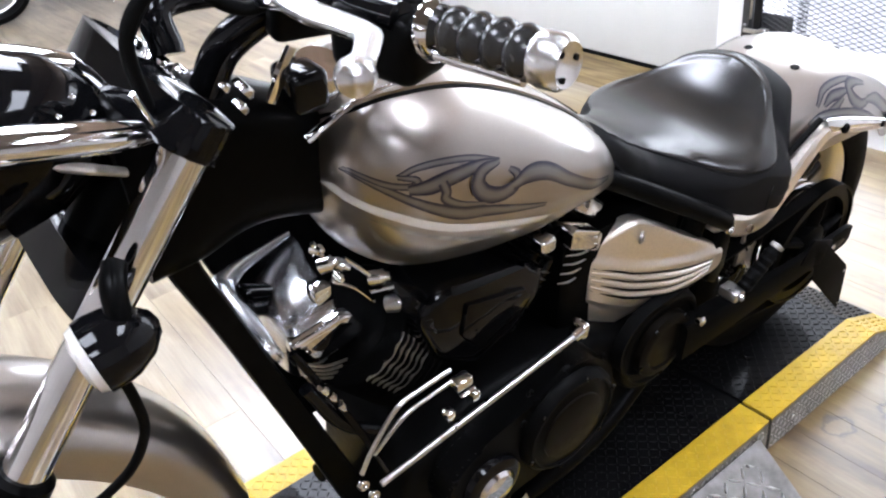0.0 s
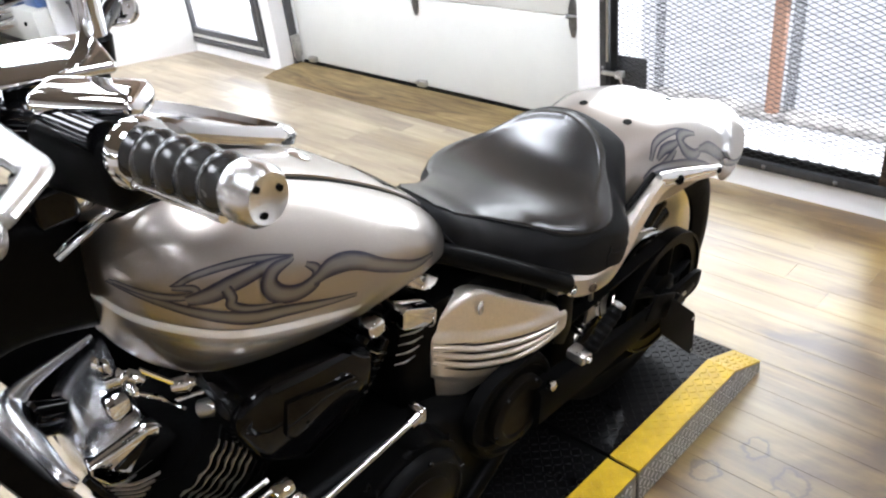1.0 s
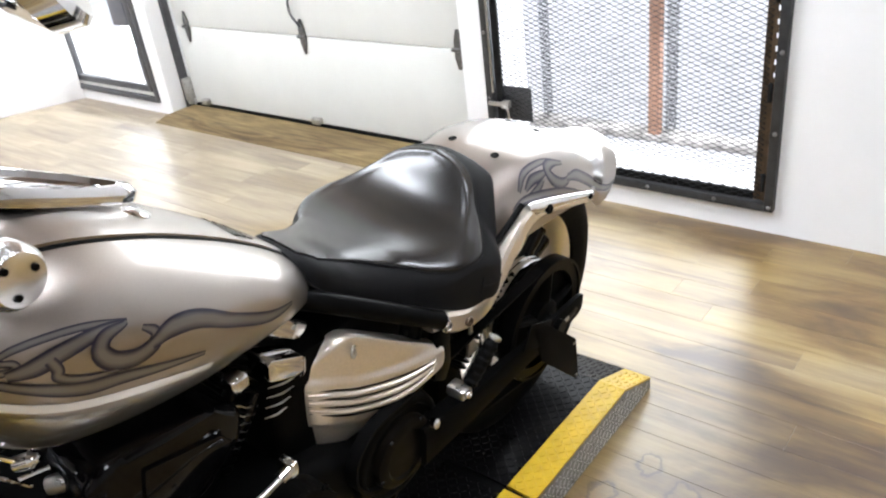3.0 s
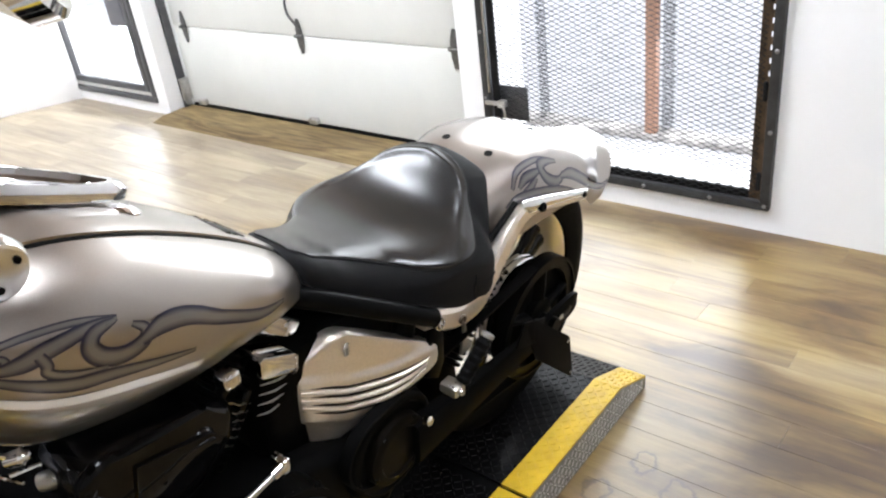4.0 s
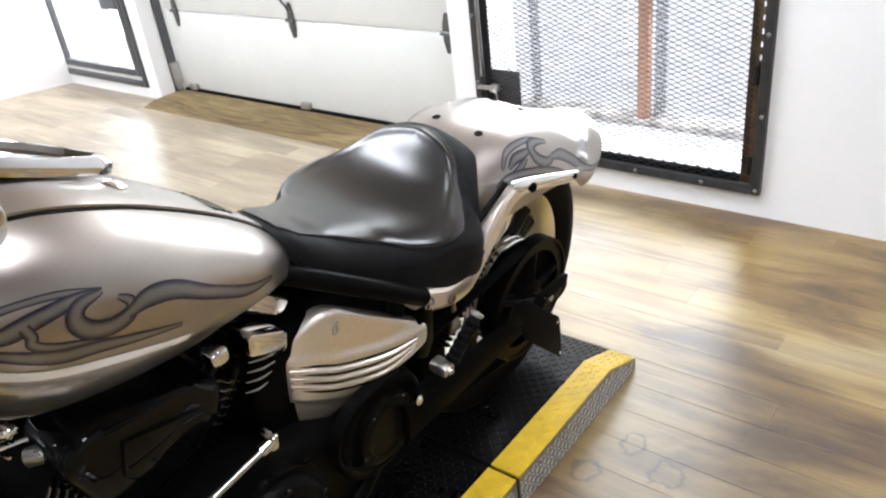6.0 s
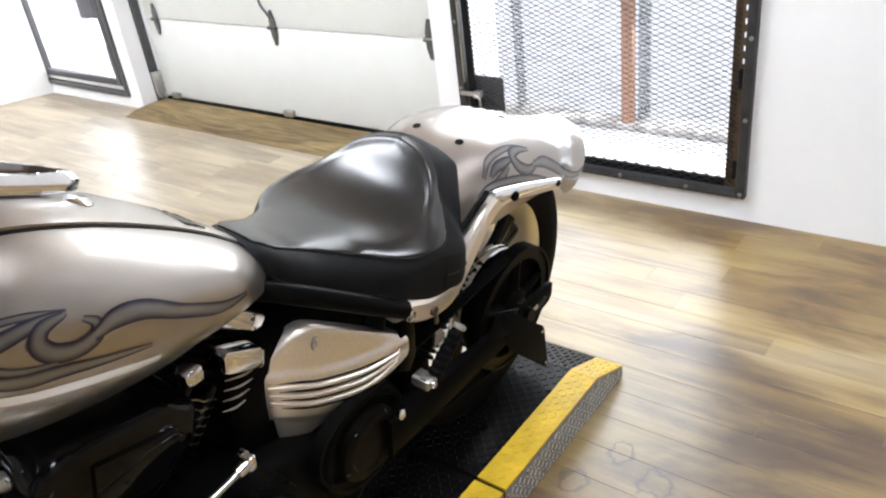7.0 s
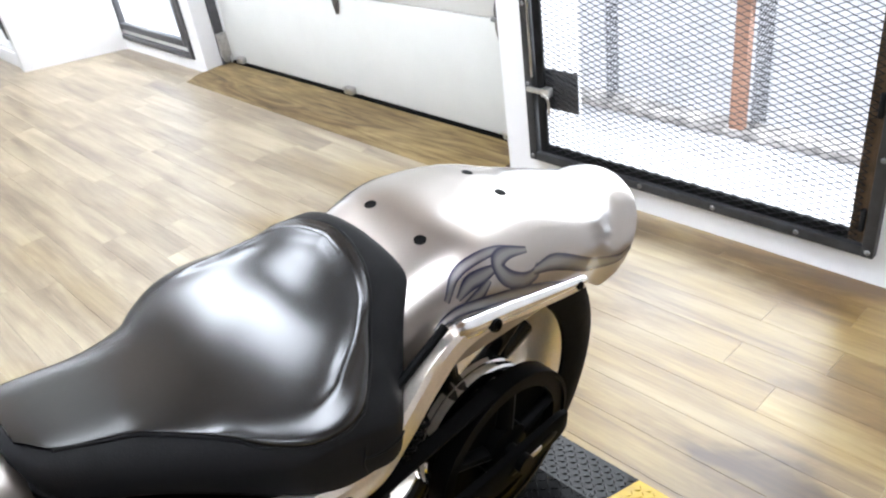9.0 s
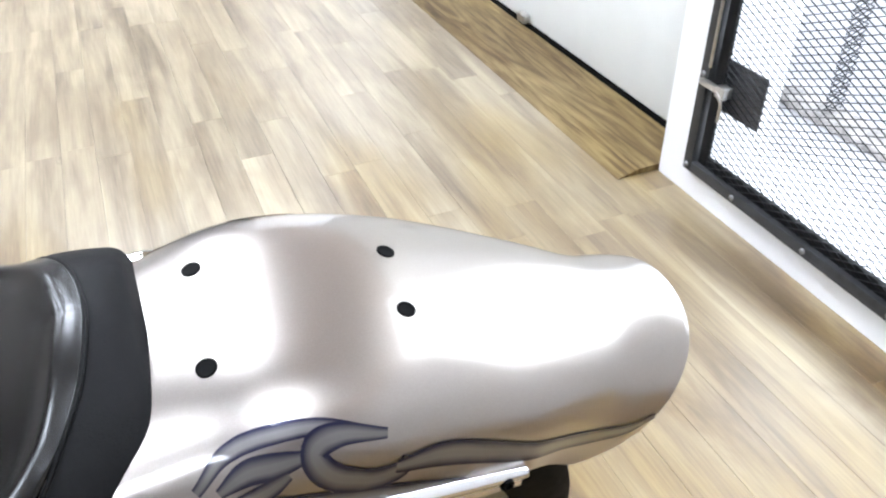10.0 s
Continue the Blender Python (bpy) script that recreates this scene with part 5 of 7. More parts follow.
add_lathe(bm, [(0.011, 0.0), (0.011, 0.003), (0.0085, 0.004), (0.0085, 0.002), (0.007, 0.002), (0.0, 0.003)], (0.885, -0.1065, 0.557), (0.38, -0.92, 0.05), 20)
add_box(bm, (0.8845, -0.1115, 0.551), (0.8875, -0.108, 0.563))
part("lock", bm, STEEL, side_cover, "small round key lock")
bolt((1.018, -0.158, 0.482), (0.38, -0.92, 0), 0.007, side_cover)

# black inner guard ahead of the rear wheel
bm = bmesh.new()
add_prism(bm, [(1.02, 0.22), (1.09, 0.22), (1.10, 0.40), (1.17, 0.55), (1.16, 0.58), (1.04, 0.56)], 0.14, pose(0, 0.07, 0, 90, 0, 0), 0.01, 2)
part("inner_guard", bm, MATTE, bike, "matte black inner guard ahead of the rear wheel")

# dark exhaust on the far side
for k in range(2):
    bm = bmesh.new()
    add_tube(bm, [(0.52, 0.16, 0.30), (0.70, 0.21, 0.20), (0.95, 0.235, 0.17 + 0.10 * k), (1.30, 0.245, 0.19 + 0.11 * k), (1.66, 0.25, 0.22 + 0.12 * k)], [0.024, 0.028, 0.046, 0.050, 0.046], 20)
    part("exhaust_pipe", bm, GLOSS, bike, "dark exhaust pipe on the far side")

# frame
bm = bmesh.new()
for s in (-1, 1):
    add_tube(bm, [(0.80, s * 0.055, 0.690), (0.86, s * 0.080, 0.655), (0.93, s * 0.118, 0.615), (1.00, s * 0.148, 0.572), (1.04, s * 0.156, 0.545)], 0.0165, 14)
    add_tube(bm, [(1.01, s * 0.12, 0.55), (1.00, s * 0.105, 0.42), (0.99, s * 0.095, 0.29)], 0.020, 12)
part("rear_frame", bm, BLACK, bike, "black rear frame tube")
bm = bmesh.new()
add_box(bm, (0.74, -0.075, 0.36), (1.04, 0.075, 0.585), 0.02, None, 2)
part("battery_box", bm, BLACK, bike, "black battery box under the seat")
bm = bmesh.new()
rings = []
for row in spread([(0.185, 0.92, 0.030, 0.030), (0.200, 0.80, 0.024, 0.018), (0.230, 0.70, 0.023, 0.016), (0.259, 0.60, 0.023, 0.016), (0.289, 0.50, 0.023, 0.017), (0.318, 0.40, 0.024, 0.018), (0.347, 0.30, 0.026, 0.020), (0.376, 0.20, 0.03, 0.022)], 24):
    x, z, w, t = row
    rings.append([Vector((x + t * a, w * c, z + t * 0.35 * a)) for a, c in ((-1, -0.8), (-0.8, -1), (0.8, -1), (1, -0.8), (1, 0.8), (0.8, 1), (-0.8, 1), (-1, 0.8))])
add_rings(bm, rings)
part("down_frame", bm, BLACK, bike, "black front frame casting")
bm = bmesh.new()
rings = []
for row in spread([(0.165, 0.040, 0.99, 0.79), (0.22, 0.052, 1.00, 0.80), (0.29, 0.050, 0.985, 0.815), (0.38, 0.048, 0.94, 0.79), (0.50, 0.048, 0.91, 0.74), (0.70, 0.04, 0.81, 0.68)], 24):
    x, w, zt, zb = row
    rings.append(oval(x, w, (zt - zb) / 2, (zt - zb) / 2, (zt + zb) / 2, 3.5, 3.5, 28))
add_rings(bm, rings)
part("head_frame", bm, BLACK, bike, "black steering-head frame panel")
for s in (-1, 1):
    bm = bmesh.new()
    add_tube(bm, [(0.36, s * 0.11, 0.16), (0.55, s * 0.13, 0.13), (0.80, s * 0.13, 0.14), (0.99, s * 0.12, 0.26)], 0.018, 12)
    part("lower_rail", bm, BLACK, bike, "black lower frame rail")

# ---- engine ----
CRANK = Vector((0.56, 0, 0.37))


def cylinder_part(tilt, name, label, chrome, aside, whole=True):
    """A finned air-cooled cylinder with its head and rocker cover; tilt in degrees towards the rear."""
    m = Matrix.Translation(CRANK + Vector((0, aside, 0))) @ pose(0, 0, 0, 0, tilt, 0)
    bm = bmesh.new()
    add_lathe(bm, [(0.062, 0.10), (0.062, 0.236)], (0, 0, 0), (0, 0, 1), 32)
    bmesh.ops.transform(bm, matrix=m, verts=bm.verts)
    cyl = part(name, bm, CASE, bike, label)
    for k in range(9):
        bm = bmesh.new()
        z = 0.125 + 0.0135 * k
        add_lathe(bm, [(0.064, z - 0.0025), (0.090, z - 0.0018), (0.092, z), (0.090, z + 0.0018), (0.064, z + 0.0025)], (0, 0, 0), (0, 0, 1), 40)
        bmesh.ops.transform(bm, matrix=m, verts=bm.verts)
        part("fin", bm, BLACK, cyl)
        bm = bmesh.new()
        rings = []
        for j in range(15):
            a = radians(-90 + 27 * (j / 7 - 1))
            wave = 0.0011 * math.sin(j * 1.35)
            rings.append([Vector((r * math.cos(a), r * math.sin(a), z + wave + dz)) for r, dz in ((0.0890, -0.0011), (0.0928, -0.0008), (0.0928, 0.0008), (0.0890, 0.0011))])
        add_rings(bm, rings)
        bmesh.ops.transform(bm, matrix=m, verts=bm.verts)
        part("fin_edge", bm, FIN if k > 2 else BLACK, cyl, "bare metal fin edge")
    if not whole:
        return cyl, m
    bm = bmesh.new()
    add_box(bm, (-0.045, -0.075, 0.245), (0.075, 0.075, 0.335), 0.02, m, 3)
    head = part("cylinder_head", bm, CASE, cyl, "black cylinder head")
    for k in range(5):
        z = 0.255 + 0.0155 * k
        bm = bmesh.new()
        add_box(bm, (-0.045 - 0.006 * k, -0.088, z - 0.002), (0.086, 0.088, z + 0.002), 0.0015, m, 1)
        part("head_fin", bm, BLACK, cyl)
        bm = bmesh.new()
        add_box(bm, (-0.040 - 0.008 * k, -0.0895, z - 0.0012), (0.087, -0.0875, z + 0.0012), 0.0004, m, 1)
        part("fin_edge", bm, BLACK, cyl, "dull fin edge")
    bm = bmesh.new()
    rings = []
    for z, f in ((0.335, 1.0), (0.350, 1.02), (0.380, 0.99), (0.405, 0.93), (0.424, 0.84), (0.438, 0.72), (0.448, 0.57), (0.455, 0.40), (0.459, 0.22), (0.460, 0.06)):
        ring = []
        for k in range(32):
            t = 2 * math.pi * k / 32
            c, s = math.cos(t), math.sin(t)
            ring.append(m @ Vector((0.074 * f * math.copysign(abs(c) ** 0.55, c), 0.082 * f * math.copysign(abs(s) ** 0.55, s), z)))
        rings.append(ring)
    add_rings(bm, rings)
    part("rocker_cover", bm, chrome, cyl, "polished chrome rocker cover")
    bm = bmesh.new()
    add_box(bm, (-0.07, -0.092, 0.338), (0.066, -0.078, 0.372), 0.006, m, 3)
    part("cover_flange", bm, CHROME, cyl, "chrome rocker flange")
    for x, z in ((-0.058, 0.352), (0.05, 0.352), (0.0, 0.405)):
        p = m @ Vector((x, -0.086 if z < 0.4 else -0.075, z))
        bolt(p, m.to_3x3() @ Vector((0, -1, 0.2)), 0.008, cyl)
    bm = bmesh.new()
    for x in (-0.03, 0.03):
        bm = bmesh.new()
        add_tube(bm, [m @ Vector((x, -0.075, 0.16)), m @ Vector((x * 0.8, -0.080, 0.26))], 0.011, 12)
        part("pushrod_tube", bm, GLOSS, cyl, "black pushrod tube")
    return cyl, m


front_cyl, FM = cylinder_part(-38, "front_cylinder", "black finned front cylinder with a chrome rocker cover", CHROME, 0.02, False)
# front head: a broad chrome cover with a slotted flange towards the camera side and a band round its front
bm = bmesh.new()
add_prism(bm, [(0.306, 0.566), (0.418, 0.556), (0.440, 0.500), (0.395, 0.470), (0.330, 0.505)], 0.17, pose(0, 0.166, 0, 90, 0, 0), 0.006, 2)
part("cylinder_head", bm, CASE, front_cyl, "black cylinder head")
COVER_PLAN = [(0.410, 0.198), (0.427, 0.188), (0.412, 0.122), (0.405, 0.078), (0.399, 0.035), (0.391, 0.004), (0.338, -0.006), (0.312, -0.002), (0.304, 0.030), (0.304, 0.060), (0.313, 0.106), (0.331, 0.145), (0.372, 0.184)]
plan = glide([(x, y, 0.0) for x, y in COVER_PLAN + COVER_PLAN[:1]], 4)[:-1]
bm = bmesh.new()
rings = []
for z, f in ((0.540, 1.0), (0.580, 1.0), (0.592, 0.985), (0.603, 0.94), (0.612, 0.86), (0.620, 0.72), (0.626, 0.50), (0.629, 0.26), (0.630, 0.03)):
    rings.append([Vector((0.362 + (p.x - 0.362) * f, 0.088 + (p.y - 0.088) * f, z + 0.10 * (p.x - 0.362) * f)) for p in plan])
add_rings(bm, rings)
front_cover = part("rocker_cover", bm, SATINCHROME, front_cyl, "polished chrome rocker cover")
bm = bmesh.new()
add_prism(bm, [(0.309, 0.601), (0.388, 0.609), (0.402, 0.604), (0.421, 0.573), (0.420, 0.560), (0.340, 0.547), (0.322, 0.557), (0.307, 0.585)], 0.024, pose(0, 0.012, 0, 90, 0, 0), 0.005, 3)
part("cover_flange", bm, CHROME, front_cyl, "chrome rocker flange with a dark slot")
bm = bmesh.new()
add_prism(bm, [(0.334, 0.580), (0.384, 0.600), (0.399, 0.591), (0.347, 0.569)], 0.004, pose(0, -0.0105, 0, 90, 0, 0), 0.001, 1)
part("flange_window", bm, GLOSS, front_cyl, "dark slot in the rocker flange")
bm = bmesh.new()
add_tube(bm, [(0.404, 0.160, 0.640), (0.343, 0.142, 0.642), (0.300, 0.130, 0.639), (0.275, 0.112, 0.630), (0.272, 0.060, 0.620), (0.279, 0.005, 0.606), (0.292, -0.010, 0.590)], [0.005, 0.008, 0.013, 0.021, 0.021, 0.015, 0.007], 18, 7)
part("front_band", bm, SATINCHROME, front_cyl, "chrome band round the front of the head")
bm = bmesh.new()
add_lathe(bm, [(0.024, 0.0), (0.024, 0.040), (0.019, 0.044), (0.017, 0.020), (0.0, 0.020)], (0.322, 0.092, 0.606), (-0.75, -0.15, 0.45), 24)
part("exhaust_port", bm, GLOSS, front_cyl, "black port behind the chrome band")
for p, r in (((0.350, 0.052, 0.612), 0.009), ((0.327, 0.090, 0.611), 0.007), ((0.336, 0.118, 0.611), 0.007), ((0.322, 0.020, 0.607), 0.007)):
    bolt(p, (-0.15, -0.1, 1), r, front_cyl)
for k in range(4):
    bm = bmesh.new()
    dz = 0.0088 * k
    add_tube(bm, [(0.317 + 0.001 * k, -0.004, 0.558 - dz), (0.352 + 0.002 * k, -0.012, 0.537 - dz), (0.405 + 0.002 * k, -0.012, 0.529 - dz), (0.430 + 0.002 * k, -0.006, 0.535 - dz)], [0.0012, 0.0021, 0.0021, 0.0012], 8, 6)
    part("head_fin", bm, FIN, front_cyl, "bright edge of a cylinder head fin")
rear_cyl, RM = cylinder_part(40, "rear_cylinder", "black finned rear cylinder", GLOSS, 0.035)

# black sheet added on the engine's far side so that the gaps stay dark
bm = bmesh.new()
add_prism(bm, [(0.20, 0.90), (0.66, 0.78), (0.72, 0.60), (0.70, 0.18), (0.40, 0.18), (0.33, 0.48)], 0.03, pose(0, 0.245, 0, 90, 0, 0), 0.008)
part("engine_backing", bm, MATTE, bike, "black backing sheet added behind the engine to keep its gaps dark")
# crankcase
bm = bmesh.new()
add_prism(bm, [(0.38, 0.22), (0.42, 0.16), (0.86, 0.15), (1.0, 0.20), (1.02, 0.32), (0.92, 0.35), (0.80, 0.40), (0.66, 0.43), (0.50, 0.43), (0.40, 0.36)], 0.25, pose(0, 0.125, 0, 90, 0, 0), 0.025, 3)
crank = part("crankcase", bm, CASE, bike, "black wrinkle-finish crankcase")
# primary cover with its round clutch cover
bm = bmesh.new()
loop = []
for k in range(20):
    t = math.radians(95 + 180 * k / 19)
    loop.append((0.515 + 0.082 * math.cos(t), 0.315 + 0.082 * math.sin(t)))
for k in range(24):
    t = math.radians(-80 + 170 * k / 23)
    loop.append((0.665 + 0.112 * math.cos(t), 0.345 + 0.112 * math.sin(t)))
add_prism(bm, loop, 0.050, pose(0, -0.125, 0, 90, 0, 0), 0.012, 3)
primary = part("primary_cover", bm, CASE, bike, "black primary cover")
bm = bmesh.new()
add_lathe(bm, [(0.098, 0.0), (0.096, 0.012), (0.088, 0.020), (0.084, 0.020), (0.082, 0.017), (0.074, 0.017), (0.066, 0.021), (0.0, 0.023)], (0.668, -0.174, 0.345), (0, -1, 0), 48)
disc = part("clutch_cover", bm, CASE, primary, "round black clutch cover")
bm = bmesh.new()
add_lathe(bm, [(0.062, 0.019), (0.061, 0.024), (0.055, 0.026), (0.0, 0.027)], (0.664, -0.174, 0.348), (0, -1, 0), 40)
part("cover_disc", bm, BRONZE, disc, "bronze-tinted disc in the clutch cover")
for k in range(6):
    t = 2 * math.pi * k / 6 + 0.3
    bolt((0.668 + 0.090 * math.cos(t), -0.192, 0.345 + 0.090 * math.sin(t)), (0, -1, 0), 0.005, primary, GLOSS)
bm = bmesh.new()
add_lathe(bm, [(0.055, 0.0), (0.052, 0.012), (0.044, 0.016), (0.036, 0.016), (0.034, 0.012)], (0.512, -0.174, 0.312), (0, -1, 0), 36)
part("cap_ring", bm, GLOSS, primary, "black ring round the timing cap")
bm = bmesh.new()
add_lathe(bm, [(0.033, 0.0), (0.033, 0.014), (0.028, 0.020), (0.012, 0.022), (0.0, 0.022)], (0.512, -0.176, 0.312), (0, -1, 0), 30)
part("timing_cap", bm, CHROME, primary, "polished chrome timing cap")
for x, z in ((0.445, 0.365), (0.47, 0.245), (0.575, 0.40), (0.60, 0.43), (0.55, 0.235), (0.585, 0.46), (0.74, 0.435)):
    bolt((x, -0.174, z), (0, -1, 0), 0.006, primary, CASE)
# output cover behind it
bm = bmesh.new()
add_lathe(bm, [(0.108, 0.0), (0.105, 0.014), (0.098, 0.020), (0.090, 0.021), (0.086, 0.016)], (0.945, -0.122, 0.312), (0, -1, 0), 44)
outp = part("output_cover", bm, CASE, bike, "black output pulley cover")
bm = bmesh.new()
add_lathe(bm, [(0.070, 0.0), (0.068, 0.014), (0.060, 0.019), (0.050, 0.019), (0.046, 0.015), (0.0, 0.016)], (0.945, -0.138, 0.312), (0, -1, 0), 40)
part("inner_cover", bm, BRONZE, outp, "round dark inner cover")
for k in range(5):
    t = 2 * math.pi * k / 5 + 0.9
    bolt((0.945 + 0.064 * math.cos(t), -0.153, 0.312 + 0.064 * math.sin(t)), (0, -1, 0), 0.005, outp, GLOSS)
# bright fin edges of the rear head below its chrome cover
for (xa, za), (xb, zb) in (((0.736, 0.581), (0.791, 0.567)), ((0.731, 0.566), (0.781, 0.552)), ((0.726, 0.550), (0.773, 0.538)), ((0.722, 0.533), (0.763, 0.524))):
    bm = bmesh.new()
    add_tube(bm, [(xa, -0.085, za), ((xa + xb) / 2, -0.087, (za + zb) / 2 - 0.002), (xb, -0.085, zb)], [0.0008, 0.0017, 0.0008], 8, 5)
    part("head_fin_edge", bm, FIN, rear_cyl, "bright edge of a head fin")
# air box
bm = bmesh.new()
add_prism(bm, [(0.455, 0.60), (0.475, 0.638), (0.51, 0.652), (0.64, 0.615), (0.69, 0.592), (0.682, 0.535), (0.62, 0.485), (0.55, 0.465), (0.48, 0.52)], 0.115, pose(0, 0.02, 0, 90, 0, 0), 0.022, 4)
air = part("air_box", bm, GLOSS, bike, "black air box cover")
bm = bmesh.new()
add_prism(bm, [(0.52, 0.555), (0.53, 0.610), (0.64, 0.580), (0.655, 0.555), (0.61, 0.515), (0.55, 0.515)], 0.010, pose(0, -0.092, 0, 90, 0, 0), 0.005, 2)
part("air_box_panel", bm, GLOSS, air, "raised panel of the air box")
# intake and breather bits between the cylinders and under the tank
bm = bmesh.new()
add_prism(bm, [(0.732, 0.598), (0.735, 0.628), (0.742, 0.634), (0.796, 0.606), (0.803, 0.597), (0.800, 0.571), (0.792, 0.568)], 0.048, pose(0, -0.048, 0, 90, 0, 0), 0.005, 2)
part("rear_rocker_end", bm, CHROME, bike, "chrome end of the rear rocker cover")
bm = bmesh.new()
add_box(bm, (0.675, -0.095, 0.612), (0.705, -0.065, 0.640), 0.008, None, 3)
part("breather_block", bm, CHROME, bike, "small chrome breather block")
bm = bmesh.new()
add_tube(bm, [(0.385, 0.0, 0.665), (0.41, -0.01, 0.645), (0.435, -0.015, 0.61)], 0.0028, 8)
part("choke_rod", bm, CHROME, bike, "thin chrome choke rod")
bm = bmesh.new()
add_box(bm, (0.352, -0.01, 0.640), (0.380, 0.02, 0.668), 0.006, None, 2)
part("choke_linkage", bm, CHROME, bike, "chrome linkage above the front cylinder")
bm = bmesh.new()
add_lathe(bm, [(0.012, 0.0), (0.013, 0.016), (0.009, 0.024), (0.005, 0.034)], (0.452, -0.02, 0.600), (0.5, -0.5, 0.2), 16)
part("hose_clamp", bm, STEEL, bike, "bright hose clamp")

# bright fittings between the front rocker cover and the tank
for x, y, z, r, dirn in ((0.366, -0.03, 0.722, 0.010, (0.6, -0.5, 0.3)), (0.355, -0.03, 0.750, 0.007, (0.2, -0.8, 0.3)), (0.384, -0.03, 0.712, 0.008, (0.5, -0.5, -0.3)), (0.378, -0.032, 0.696, 0.006, (0, -1, 0)), (0.436, -0.03, 0.664, 0.011, (0.6, -0.6, 0.2))):
    bm = bmesh.new()
    add_lathe(bm, [(0.7 * r, -1.2 * r), (r, -r), (r, 0.6 * r), (0.6 * r, r), (0.5 * r, 1.6 * r), (0.0, 1.7 * r)], (x, y, z), dirn, 14)
    part("hose_fitting", bm, CHROME, bike, "small chrome hose fitting")
for a_, c_ in (((0.422, -0.03, 0.645), (0.455, -0.035, 0.640)), ((0.392, -0.025, 0.715), (0.425, -0.028, 0.672)), ((0.350, -0.03, 0.762), (0.362, -0.03, 0.735))):
    bm = bmesh.new()
    add_tube(bm, [a_, c_], 0.0032, 8)
    part("link_rod", bm, CHROME, bike, "thin chrome link rod")
# levers, rods, hoses on the left of the engine
bm = bmesh.new()
add_tube(bm, [(0.672, -0.172, 0.517), (0.322, -0.182, 0.481)], 0.0045, 10)
part("shift_rod", bm, STEEL, bike, "bright steel shift rod")
bm = bmesh.new()
add_lathe(bm, [(0.009, 0.0), (0.009, 0.022)], (0.668, -0.172, 0.517), (0.9, 0.05, 0.10), 12)
add_box(bm, (0.684, -0.178, 0.504), (0.698, -0.150, 0.530), 0.004, None, 2)
part("shift_joint", bm, CHROME, bike, "chrome shift rod joint")
for k, line in enumerate(([(0.453, -0.16, 0.584), (0.405, -0.16, 0.580), (0.368, -0.16, 0.572), (0.328, -0.16, 0.525), (0.308, -0.16, 0.490)], [(0.455, -0.16, 0.561), (0.415, -0.16, 0.557), (0.378, -0.16, 0.549), (0.329, -0.16, 0.512)])):
    bm = bmesh.new()
    add_tube(bm, line, 0.0032 - 0.0004 * k, 8)
    part("clutch_line", bm, STEEL, bike, "thin bright clutch line")
for lo, hi in (((0.455, -0.172, 0.545), (0.482, -0.152, 0.562)), ((0.482, -0.172, 0.508), (0.496, -0.156, 0.524)), ((0.438, -0.172, 0.498), (0.452, -0.156, 0.516)), ((0.463, -0.170, 0.528), (0.490, -0.160, 0.534))):
    bm = bmesh.new()
    add_box(bm, lo, hi, 0.004, None, 2)
    part("line_clip", bm, CHROME, bike, "small chrome line clip")
bm = bmesh.new()
add_tube(bm, [(0.300, -0.03, 0.61), (0.320, -0.045, 0.555), (0.345, -0.06, 0.49), (0.365, -0.08, 0.43), (0.385, -0.09, 0.36)], 0.006, 10)
part("oil_line", bm, GLOSS, bike, "black oil line beside the frame")
bm = bmesh.new()
add_tube(bm, [(0.30, -0.05, 0.56), (0.34, -0.06, 0.47), (0.40, -0.07, 0.42)], 0.010, 10)
part("oil_line", bm, GLOSS, bike, "black oil line beside the frame")
for x, z in ((0.318, 0.560), (0.328, 0.540), (0.340, 0.512)):
    bm = bmesh.new()
    add_lathe(bm, [(0.006, -0.008), (0.0075, 0.0), (0.006, 0.008)], (x, -0.066, z), (0.4, 0, -0.9), 12)
    part("line_fitting", bm, CHROME, bike, "small chrome line fitting")
for x, z in ((0.33, 0.40), (0.345, 0.365)):
    bolt((x, -0.115, z), (0, -1, 0.2), 0.009, bike, CHROME, "frame_bolt")
# foot peg, its bracket, side stand
bm = bmesh.new()
add_prism(bm, [(1.025, 0.53), (1.06, 0.522), (1.062, 0.44), (1.045, 0.41), (1.015, 0.43)], 0.012, pose(0, -0.150, 0, 90, 0, 0), 0.004)
part("peg_plate", bm, BLACK, bike, "black foot peg plate")
bm = bmesh.new()
add_box(bm, (1.008, -0.226, 0.424), (1.036, -0.19, 0.444), 0.005, None, 2)
pegb = part("peg_bracket", bm, STEEL, bike, "bare aluminium peg clevis")
bolt((1.022, -0.226, 0.434), (0, -1, 0.2), 0.007, pegb)
bm = bmesh.new()
prof = [(0.010, 0.0)]
for k in range(6):
    prof += [(0.0125, 0.004 + 0.0135 * k), (0.0135, 0.008 + 0.0135 * k), (0.0112, 0.0125 + 0.0135 * k)]
add_lathe(bm, prof + [(0.009, 0.088)], (1.035, -0.218, 0.440), (0.66, -0.10, 0.74), 20)
peg = part("foot_peg", bm, RUBBER, bike, "ribbed black rubber foot peg folded up")
bm = bmesh.new()
add_lathe(bm, [(0.009, 0.086), (0.0115, 0.088), (0.0115, 0.094), (0.0, 0.096)], (1.035, -0.218, 0.440), (0.66, -0.10, 0.74), 20)
part("end_cap", bm, STEEL, peg, "bright end cap")
bm = bmesh.new()
add_lathe(bm, [(0.009, 0.0), (0.009, 0.010), (0.005, 0.013)], (0.984, -0.18, 0.371), (0.1, -1, 0.2), 14)
part("pivot_bolt", bm, CHROME, bike, "chrome pivot bolt")
bm = bmesh.new()
